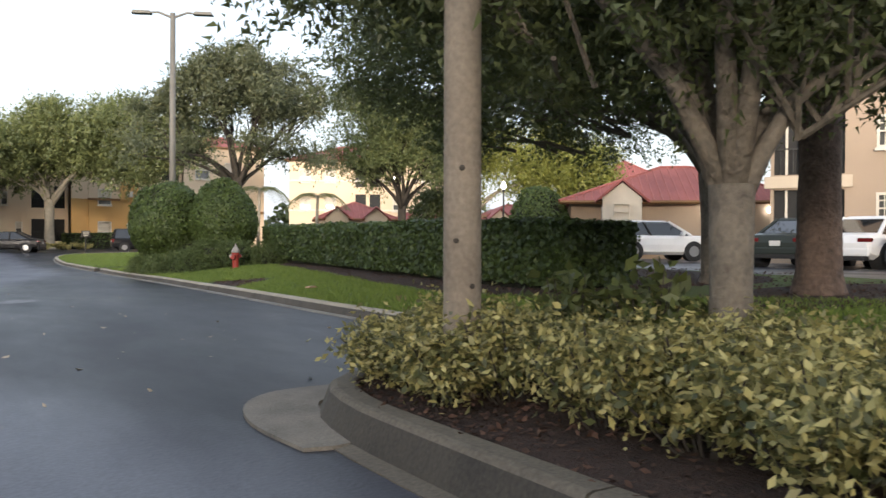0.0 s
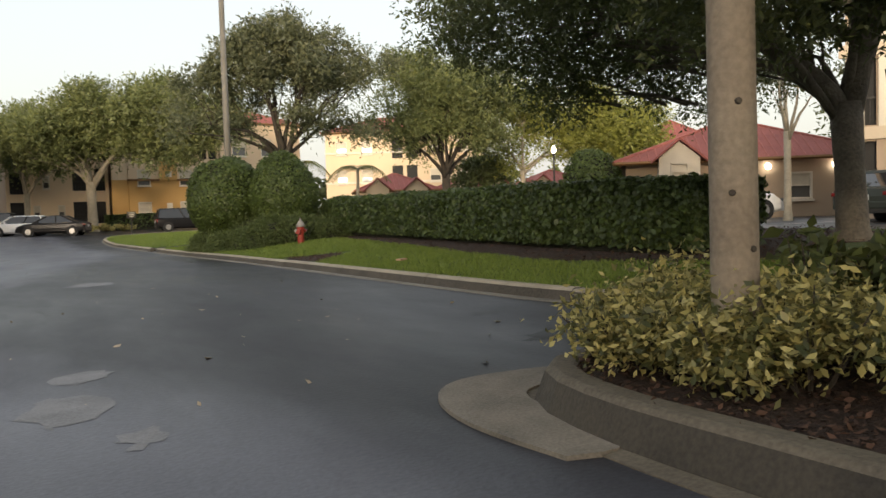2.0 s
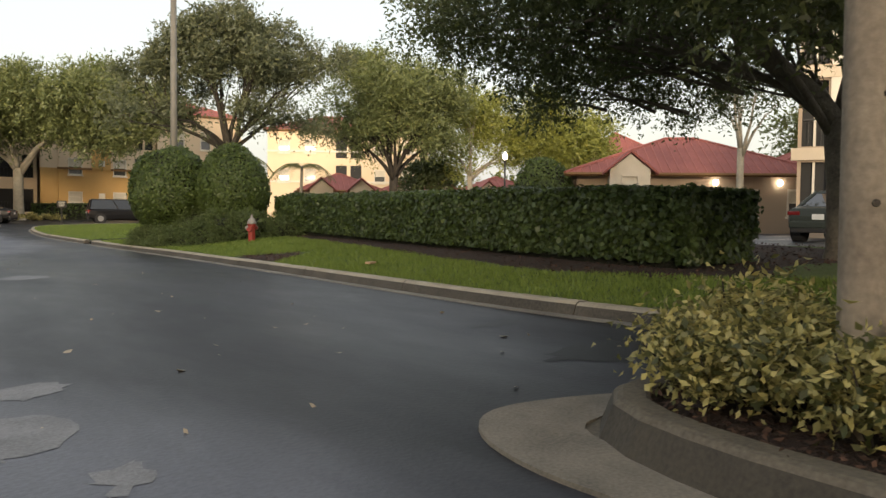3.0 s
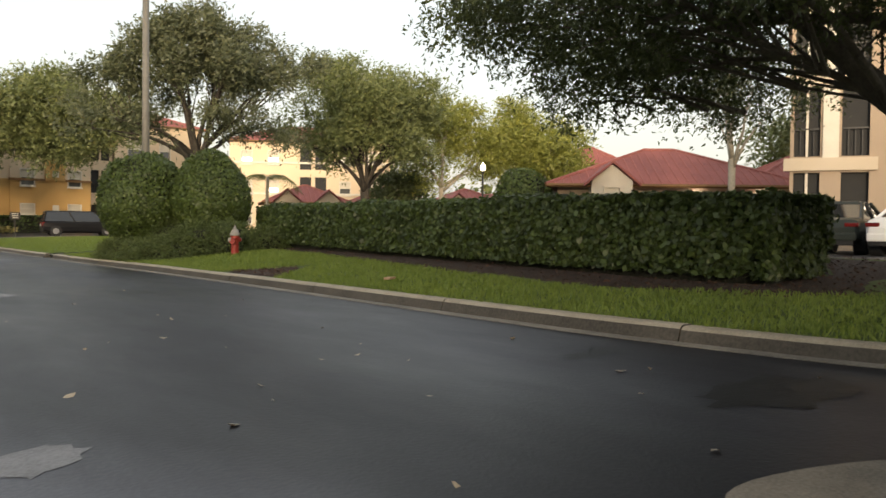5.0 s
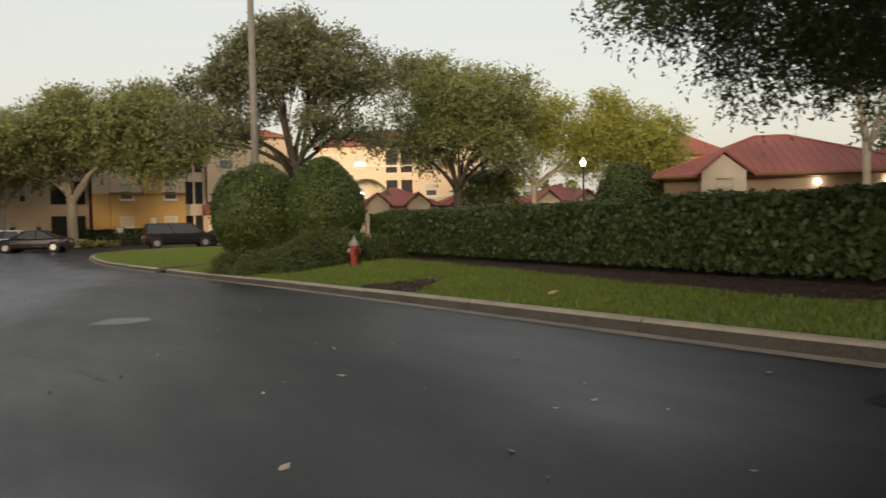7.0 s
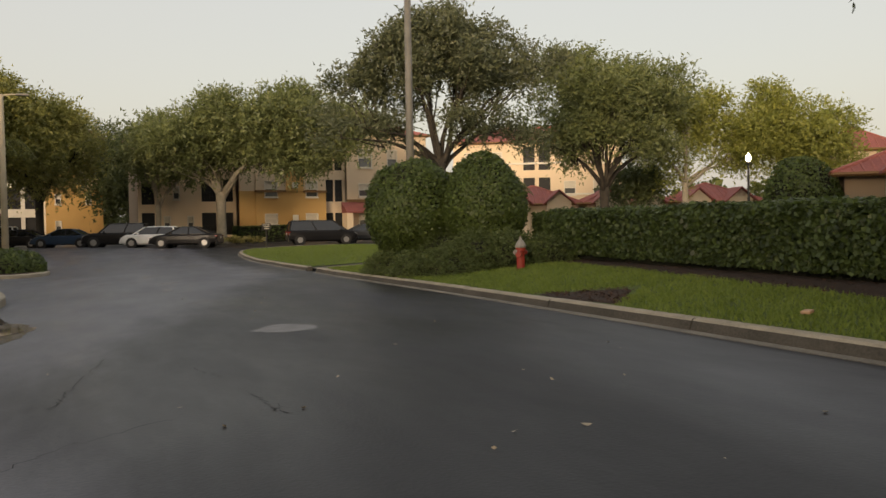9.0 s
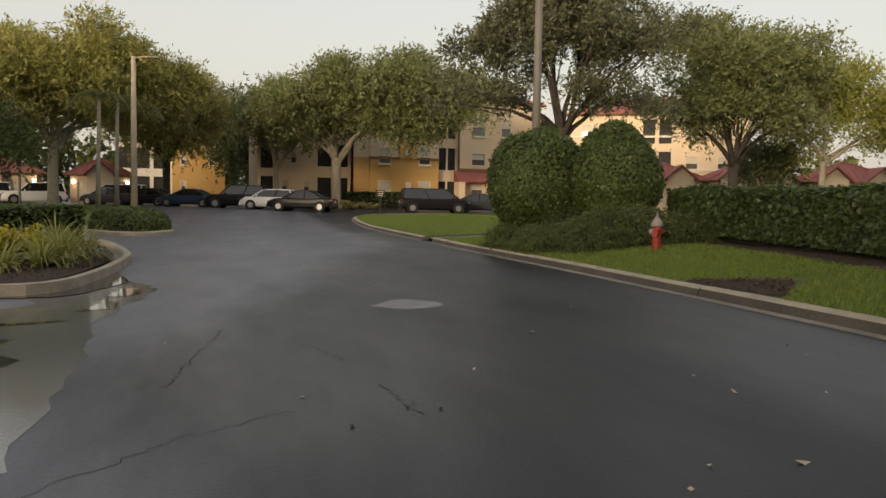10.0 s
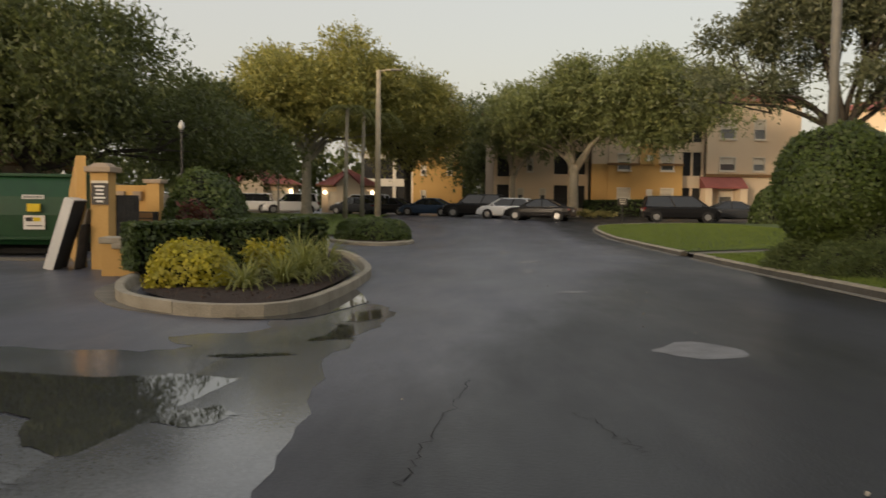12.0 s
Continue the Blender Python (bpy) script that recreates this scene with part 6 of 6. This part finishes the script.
part("rail", B().box((0.5, 0.04, 1.5), (1.0, 0.05, 0.1)).box((0.5, 0.04, 0.4), (1.0, 0.05, 0.1)), M_RAIL, gate)
part("handle", B().tube([(0.95, -0.02, 0.75), (1.02, -0.06, 0.75), (1.02, -0.06, 1.05), (0.95, -0.02, 1.05)], [0.02] * 4, 6), M_RAIL, gate)
planter = at_place(thing("low_block", "ochre stucco block with chipped concrete cap", "low wall"), -8.0, 15.5, -0.32, 8.0)
part("block", B().box((0, 0, 0.38), (0.95, 0.6, 0.76)), M_OCHRE, planter, bevel=0.01)
part("cap", B().box((0, 0, 0.84), (1.05, 0.7, 0.14)).box((0.12, -0.1, 0.72), (0.7, 0.62, 0.12)), M_CONCRETE, planter, "chipped grey concrete cap", bevel=0.025)


def leaning(name, label, category, x, y, z, size, deg, tilt, material, edge=None):
    t = thing(name, label, category)
    t.matrix_world = pose(x, y, z, tilt, 0, deg)
    part("slab", B().box((0, 0, size[2] / 2), size), material, t, bevel=0.02)
    if edge:
        part("border", B().box((-size[0] / 2 - 0.012, 0, size[2] / 2), (0.03, size[1] * 1.02, size[2])).box((0, 0, size[2] + 0.01), (size[0], size[1] * 1.02, 0.03)), edge, t, "white piped border")
    return t


m1 = leaning("mattress", "dark stained mattress with white border leaning on the wall", "mattress", -10.45, 17.0, -0.27, (0.95, 0.22, 1.75), 98.0, 17.0, M_FABRIC, M_WHITE)
leaning("board", "pale timber board leaning on the pillar", "board", -9.9, 16.95, -0.27, (0.5, 0.04, 1.5), 100.0, 13.0, M_POLE)
leaning("board", "brown plywood board leaning on the pillar", "board", -9.78, 16.85, -0.27, (0.5, 0.03, 1.1), 88.0, 10.0, M_BARK)
bin_ = thing("waste_basket", "pale plastic tub heaped with rubbish by the wall", "tub", loc=(-13.9, 28.6, -0.3))
part("tub", B().lathe((0, 0, 0), [(0.3, 0), (0.36, 0.6), (0.4, 0.62), (0.4, 0.66), (0.3, 0.66)], 14), M_STEEL, bin_)
part("bag", blob(0.42, 0.3, 0.25, 5, 0.2).place(Matrix.Translation((0, 0, 0.6))), M_WHITE, bin_, "white rubbish bag", smooth=True)
crate = thing("stacked_crate", "brown wooden crate by the enclosure wall", "crate", loc=(-13.0, 28.6, -0.3))
for k in range(5):
    part("slat", B().box((0, -0.3, 0.15 + 0.24 * k), (0.8, 0.03, 0.2)), M_BAND, crate)
part("frame", B().box((0, 0, 0.62), (0.76, 0.56, 1.24)), M_BARK, crate)

clipped_bush("dome_bush", "tall clipped dome bush behind the enclosure", -10.0, 27.0, -0.25, 1.6, 1.6, 2.75, 7000, 0.13, M_TWIN, 331)
leafy_shrub("red_shrub", "red-leaved spiky shrub before the dome bush", -9.35, 23.6, -0.25, 0.75, 1.75, 700, 0.2, M_REDLEAF, 332, "red shrubs")


def palm(x, y, h, seed, label, reach=1.0):
    z = float(G(x, y))
    t = thing("palm", label, "palm", "palms", loc=(x, y, z))
    part("trunk", B().tube([(0, 0, -0.1), (0.03, 0, h * 0.4), (0.12, 0, h)], [0.18, 0.13, 0.11], 10), M_BARK_PALE, t, smooth=True)
    fr = B()
    for i in range(14):
        a = 2 * math.pi * i / 14 + seed
        pts = [(0.12, 0, h - 0.1)]
        for j in range(1, 5):
            pts.append((0.12 + reach * 0.5 * j * math.cos(a), reach * 0.5 * j * math.sin(a), h - 0.1 + 0.5 * j - 0.19 * j * j))
        for j in range(14):
            f = 0.1 + 0.9 * j / 14
            q = np.array([np.interp(f, np.linspace(0, 1, 5), [p[c] for p in pts]) for c in range(3)])
            for s in (-1, 1):
                e = q + np.array([-math.sin(a) * s * 0.5 + math.cos(a) * 0.2, math.cos(a) * s * 0.5 + math.sin(a) * 0.2, -0.3]) * reach
                w = np.array([math.cos(a), math.sin(a), 0]) * 0.045
                fr.add([q - w, q + w, e], [(0, 1, 2)])
    part("frond_crown", fr, M_PALM, t)["kind"] = "stuff"
    return t


for k, (x, y) in enumerate(((-8.9, 51.5), (-8.2, 54.5), (-7.4, 57.0))):
    palm(x, y, 7.4, k * 0.7, "slim pale palm near the lamp post")
palm(26.0, 49.0, 4.6, 0.4, "low palm with drooping fronds before the garages", 1.3)
palm(22.5, 53.0, 5.2, 1.1, "low palm with drooping fronds before the garages", 1.3)

# belt of woodland far behind everything, then unseen rows added for shade
rng_b = np.random.RandomState(77)
bq = []
for az in np.arange(-75, 100, 1.6):
    a = radians(az)
    d = rng_b.uniform(118, 140)
    c0 = np.array([d * math.sin(a), d * math.cos(a), 0.0])
    hgt = rng_b.uniform(4.0, 8.5) if az > 12 else rng_b.uniform(8.0, 12.5)
    n_ = 380
    dd = rng_b.normal(size=(n_, 3))
    dd /= np.linalg.norm(dd, axis=1, keepdims=True)
    dd[:, 2] = np.abs(dd[:, 2])
    bq.append(c0 + dd * np.array([3.4, 3.4, hgt]) * (1 - 0.25 * rng_b.uniform(0, 1, (n_, 1))) + rng_b.normal(size=(n_, 3)) * 0.4)
# unseen rows behind the camera, added to keep low sun off the foreground
for az in np.arange(140, 300, 2.2):
    a = radians(az)
    for row in range(2):
        d = rng_b.uniform(66, 72) + 7 * row
        c0 = np.array([d * math.sin(a), d * math.cos(a), -0.5])
        n_ = 520
        dd = rng_b.normal(size=(n_, 3))
        dd /= np.linalg.norm(dd, axis=1, keepdims=True)
        dd[:, 2] = np.abs(dd[:, 2])
        bq.append(c0 + dd * np.array([3.6, 3.6, rng_b.uniform(10.5, 14)]) * (1 - 0.3 * rng_b.uniform(0, 1, (n_, 1))) + rng_b.normal(size=(n_, 3)) * 0.4)
bq = np.concatenate(bq)
tagged(part("woodland_and_shade_belt", quads_mesh("woodland_and_shade_belt", leaf_quads(bq, 1.0, rng_b, 0.5)), M_OAK), "distant belt of dark green trees, plus unseen rows added for shade", "trees", kind="stuff")
for k, (x, y) in enumerate(((5.5, 60.5), (7.0, 60.0), (8.6, 60.2), (10.0, 61.0))):
    leafy_shrub("gold_shrub", "low pale yellow shrub under the oak", x, y, 0.3, 0.9, 0.75, 500, 0.2, M_VARIEG, 340 + k, "gold shrubs")


def far_hedge(s):
    return (9.5 + 6.3 * s, 70.5 + 1.2 * s)


def lawn_height(x, y):
    return G(x, y)


hedge_box("hedge", "low clipped hedge before the ochre flats", far_hedge, 1.2, 1.75, 0.35, 3500, 0.22, M_HEDGE, 34, 0.03)


# ---------- road surface: patches, cracks, puddles, litter ----------
def flat_patch(name, label, poly, material, lift, kind="structure", n=4, wobble=0.0, seed=0, level=None):
    """A thin sheet on the road, cut where the slope of the road changes."""
    rng = np.random.RandomState(seed)
    pts = smooth_line(list(poly) + [poly[0]], n)[:-1]
    pts = [p + rng.normal(size=2) * wobble for p in pts]
    bm = bmesh.new()
    bm.faces.new([bm.verts.new((p[0], p[1], 0)) for p in pts])
    bmesh.ops.bisect_plane(bm, geom=bm.verts[:] + bm.edges[:] + bm.faces[:], plane_co=(-2.8, 0, 0), plane_no=(1, 0, 0))
    bmesh.ops.triangulate(bm, faces=bm.faces[:])
    for v in bm.verts:
        v.co.z = float(G(v.co.x, v.co.y)) + lift if level is None else level
    bmesh.ops.recalc_face_normals(bm, faces=bm.faces[:])
    if sum(f.normal.z for f in bm.faces) < 0:
        bmesh.ops.reverse_faces(bm, faces=bm.faces[:])
    me = bpy.data.meshes.new(name)
    bm.to_mesh(me)
    bm.free()
    return tagged(part(name, me, material), label, name.replace("_", " "), kind=kind)


flat_patch("road_patch", "pale worn patch in the asphalt", [(1.5, 5.6), (1.95, 6.1), (2.3, 5.7), (2.35, 5.2), (1.9, 5.1)], M_PATCH, 0.003, n=5, wobble=0.02, seed=1)
flat_patch("road_patch", "pale worn patch in the asphalt", [(0.72, -5.9), (1.05, -5.6), (1.02, -5.1), (0.75, -5.0), (0.55, -5.4)], M_PATCH, 0.003, n=5, wobble=0.03, seed=2)
flat_patch("road_patch", "pale worn patch in the asphalt", [(0.85, -4.6), (1.2, -4.4), (1.1, -4.1), (0.8, -4.2)], M_PATCH, 0.003, n=5, wobble=0.03, seed=3)
flat_patch("road_patch", "pale worn patch in the asphalt", [(1.0, -6.7), (1.2, -6.5), (1.2, -6.25), (1.0, -6.3)], M_PATCH, 0.003, n=5, wobble=0.03, seed=4)
for k, (x, y, a, b) in enumerate([(1.4, 11.2, 0.28, 0.3), (1.2, 19.0, 0.3, 0.8), (0.3, 21.0, 0.3, 0.5), (-0.5, 21.2, 0.25, 0.5), (1.0, 16.0, 0.14, 1.2), (0.8, 24.0, 0.2, 1.4)]):
    flat_patch("road_patch", "faint pale blotch along the seam of the asphalt", [(x - a, y - b * 0.4), (x, y - b * 0.6), (x + a, y - b * 0.2), (x + a * 0.7, y + b * 0.5), (x - a * 0.5, y + b * 0.6)], M_PATCH, 0.003, n=5, wobble=0.04, seed=40 + k)
flat_patch("wet_stain", "dark wet stain on the asphalt", [(3.9, -5.8), (4.4, -5.55), (4.95, -5.75), (4.85, -6.15), (4.3, -6.2)], M_WET, 0.003, n=5, wobble=0.05, seed=5)
flat_patch("wet_stain", "dark wet stain on the asphalt", [(4.4, -4.3), (4.8, -4.15), (4.95, -4.4), (4.55, -4.45)], M_WET, 0.003, n=5, wobble=0.04, seed=6)
WETL = [(-1.28, 0.2), (-1.35, 2.2), (-1.5, 4.1), (-1.62, 6.0), (-1.5, 7.6), (-1.3, 9.0), (-1.6, 10.0), (-2.2, 11.0), (-2.6, 11.0), (-2.5, 9.3), (-3.0, 8.6), (-2.9, 7.8), (-3.8, 7.2), (-3.4, 6.4), (-4.6, 6.2), (-6.5, 6.4), (-9.5, 5.5), (-10, 2), (-8, -0.5), (-4, -0.8)]
flat_patch("damp_area", "damp silty pale asphalt round the puddle", WETL, M_SILT, 0.003, n=6, wobble=0.045, seed=7)


def water_level(x, y):
    return float(G(x, y)) + 0.005


flat_patch("puddle", "still rainwater puddle mirroring trees and sky", [(-1.6, 5.0), (-2.3, 4.85), (-2.9, 4.95), (-3.6, 4.8), (-5.0, 4.9), (-7.5, 4.8), (-8.3, 4.1), (-6.8, 3.6), (-5.0, 3.7), (-4.3, 3.9), (-3.6, 3.5), (-3.0, 2.7), (-2.5, 2.6), (-2.35, 3.2), (-2.0, 3.9)], M_WATER, 0.007, n=6, wobble=0.045, seed=8, level=water_level(-2.45, 4.2))
flat_patch("puddle", "thin sheet of rainwater beside the puddle", [(-1.9, 3.5), (-2.2, 3.75), (-2.5, 3.6), (-2.4, 3.3), (-2.1, 3.2)], M_WATER, 0.007, n=5, wobble=0.03, seed=12)
flat_patch("puddle", "narrow strip of rainwater in a hollow of the asphalt", [(-2.0, 6.0), (-2.5, 6.12), (-3.0, 6.0), (-2.5, 5.9)], M_WATER, 0.007, n=5, wobble=0.02, seed=13)
flat_patch("puddle", "small dark puddle by the island", [(-1.45, 8.9), (-1.6, 9.5), (-1.95, 9.4), (-1.95, 8.6), (-1.7, 8.3)], M_WATER, 0.007, n=5, wobble=0.03, seed=9)
flat_patch("puddle", "small dark puddle by the island", [(-1.6, 6.9), (-1.75, 7.9), (-2.0, 8.2), (-1.95, 7.4), (-2.15, 6.9)], M_WATER, 0.007, n=5, wobble=0.04, seed=10)
flat_patch("puddle", "long puddle in the gutter by the island", [(-1.9, 10.6), (-2.3, 12.4), (-2.62, 13.0), (-2.7, 11.0), (-2.95, 9.5), (-3.7, 9.05), (-3.6, 8.75), (-2.6, 8.9), (-2.2, 9.8)], M_WATER, 0.012, n=5, wobble=0.02, seed=11)


def crack(pts, seed, width=0.007):
    rng = np.random.RandomState(seed)
    line = []
    for a, b in zip(pts, pts[1:]):
        for k in range(14):
            f = k / 14
            line.append(np.array(a) * (1 - f) + np.array(b) * f + rng.normal(size=2) * 0.03)
    b = B()
    vs = []
    for i, p in enumerate(line):
        d = line[min(i + 1, len(line) - 1)] - line[max(i - 1, 0)]
        d = d / (np.linalg.norm(d) + 1e-9)
        n = np.array([-d[1], d[0]]) * width * rng.uniform(0.2, 0.7)
        for q in (p - n, p + n):
            vs.append((q[0], q[1], float(G(q[0], q[1])) + 0.004))
    b.add(vs, [(2 * i, 2 * i + 2, 2 * i + 3, 2 * i + 1) for i in range(len(line) - 1)])
    return tagged(part("crack", b, M_CRACK), "thin dark crack in the asphalt", "crack", kind="structure")


for x, y in ((20.9, 5.1), (20.9, 2.6), (20.9, 0.1), (20.9, -2.3)):
    flat_patch("parking_line", "worn white parking bay line", [(x, y), (x + 4.6, y + 0.55), (x + 4.6, y + 0.67), (x, y + 0.12)], M_TRIM, 0.004, n=1)
crack([(-0.62, 1.9), (-0.45, 2.9), (-0.2, 4.6)], 1)
crack([(0.55, 3.3), (0.72, 2.7), (0.8, 2.3)], 2)
crack([(-1.2, -0.4), (-0.4, 0.5), (0.3, 0.9)], 3)
crack([(0.95, 1.4), (1.0, 0.8), (1.05, 0.5)], 4)
crack([(-4.5, 1.8), (-3.4, 2.2), (-2.6, 2.0)], 5)

rng_l = np.random.RandomState(91)
spots = [(3.4, -3.1), (2.69, 3.0), (3.9, -5.4), (2.2, -5.9), (3.0, -4.6), (1.9, -4.4), (3.9, -1.6), (2.6, -1.0), (4.3, -4.9), (2.4, -3.6), (1.4, -3.0), (3.1, 0.8), (4.4, 1.5), (3.7, 4.4), (1.7, 1.6), (0.6, 0.4), (2.0, 8.2), (4.5, 6.8), (3.3, -6.3), (4.7, -3.4)]
spots += [(rng_l.uniform(-0.8, 5.0), rng_l.uniform(-8, 20)) for _ in range(40)]
for k, (x, y) in enumerate(spots):
    c = np.array([[x, y, float(G(x, y)) + 0.014]])
    fl = part("fallen_leaf", quads_mesh("fallen_leaf", leaf_quads(c, 0.075 if k < 20 else 0.04, rng_l, 0.3, np.array([[0, 0, 1.0]]))), M_LITTER)
    tagged(fl, "small dry fallen leaf on the asphalt", "leaf", "fallen leaves")
lf = B().box((6.1, 0.65, float(G(6.1, 0.65)) + 0.2), (0.22, 0.09, 0.03), 0.6)
tagged(part("litter_scrap", lf, mat("tan_scrap", (0.5, 0.32, 0.2), rough=0.8, bump=0.2), bevel=0.01), "tan scrap of litter on the lawn", "litter")

# amber street lamp behind the western trees
am = thing("amber_lamp", "lit amber street lamp among the trees", "street lamp", loc=(-16.0, 62.0, 0.3))
part("pole", B().tube([(0, 0, -0.1), (0, 0, 7.6)], [0.1, 0.07], 8), M_STEEL, am)
part("lamp_head", B().lathe((0, 0, 7.5), [(0.1, 0), (0.28, 0.1), (0.28, 0.35), (0.1, 0.45)], 12), M_AMBER, am, "glowing amber lamp head")

# trees of the western side and the distance
tree("oak", "huge dark spreading oak behind the enclosure", -20.5, 34.0, 3.6, 0.4, [(-1.0, 0, 7.6, 8.5, 8.5, 4.6), (6.6, 4, 5.2, 4.0, 4.0, 2.4)], 950, 110, 0.22, M_OAK, M_BARK, 81, limbs=10, spread=0.8)
tree("oak", "dark oak behind the enclosure", -30.0, 30.0, 4.0, 0.35, [(0, 0, 7.2, 7.5, 7.5, 4.4)], 480, 65, 0.28, M_OAK, M_BARK, 82, limbs=7, spread=0.8)
tree("oak", "dark oak between the garages", -21.0, 58.0, 4.0, 0.3, [(0, 0, 6.8, 7.5, 7.0, 3.6)], 400, 60, 0.3, M_OAK, M_BARK, 83, limbs=7, spread=0.8)
tree("oak", "oak with dark low crown by the west flats", -6.6, 74.0, 4.2, 0.35, [(0, 0, 8.6, 6.4, 6.4, 4.4)], 460, 90, 0.28, M_GOLD_TREE, M_BARK, 84, limbs=7, spread=0.9)
tree("oak", "dark tree in the gap between the flats", 1.2, 95.0, 4.0, 0.35, [(0, 0, 7.6, 6.5, 6.5, 6.4)], 420, 60, 0.4, M_OAK_DARK, M_BARK, 85, limbs=6, spread=1.0)
tree("pale_tree", "slender crooked tree before the clubhouse", 25.6, 8.6, 3.2, 0.13, [(0, 0, 5.4, 2.6, 2.6, 1.6)], 60, 40, 0.14, M_AIRY, M_BARK_PALE, 86, limbs=6, spread=0.4)
tree("oak", "round green tree behind the clubhouse", 46.0, 16.0, 2.5, 0.25, [(0, 0, 5.0, 4.6, 4.6, 2.6)], 260, 50, 0.28, M_OAK_MID, M_BARK, 87, limbs=5, spread=0.7)
tree("oak", "green tree behind the flats", 52.0, 12.0, 2.5, 0.25, [(0, 0, 5.0, 3.6, 3.6, 3.4)], 200, 50, 0.3, M_OAK_MID, M_BARK, 88, limbs=5, spread=0.7)
tree("pale_tree", "yellow-green feathery tree behind the hedge", 40.5, 34.0, 3.0, 0.2, [(0, 0, 6.0, 3.6, 3.6, 3.2)], 220, 90, 0.2, M_YELLOW_TREE, M_BARK_PALE, 89, limbs=6, spread=0.6)
tree("pale_tree", "low dark tree behind the garages", 33.0, 42.0, 2.0, 0.15, [(0, 0, 3.6, 2.6, 2.6, 1.2)], 120, 50, 0.25, M_OAK_DARK, M_BARK_PALE, 90, limbs=5, spread=0.5)
tree("oak", "small oak between the parking bays", 3.2, 72.0, 3.6, 0.26, [(0, 0, 7.4, 4.2, 4.2, 3.0)], 220, 90, 0.26, M_OAK_MID, M_BARK_PALE, 91, limbs=6, spread=0.8)
tree("oak", "low dark oak beyond the refuse enclosure", -17.5, 47.5, 2.2, 0.25, [(0, 0, 4.6, 5.2, 5.0, 2.8), (4.2, 1, 3.9, 3.0, 3.0, 1.9)], 300, 80, 0.22, M_OAK, M_BARK, 92, limbs=6, spread=0.7)
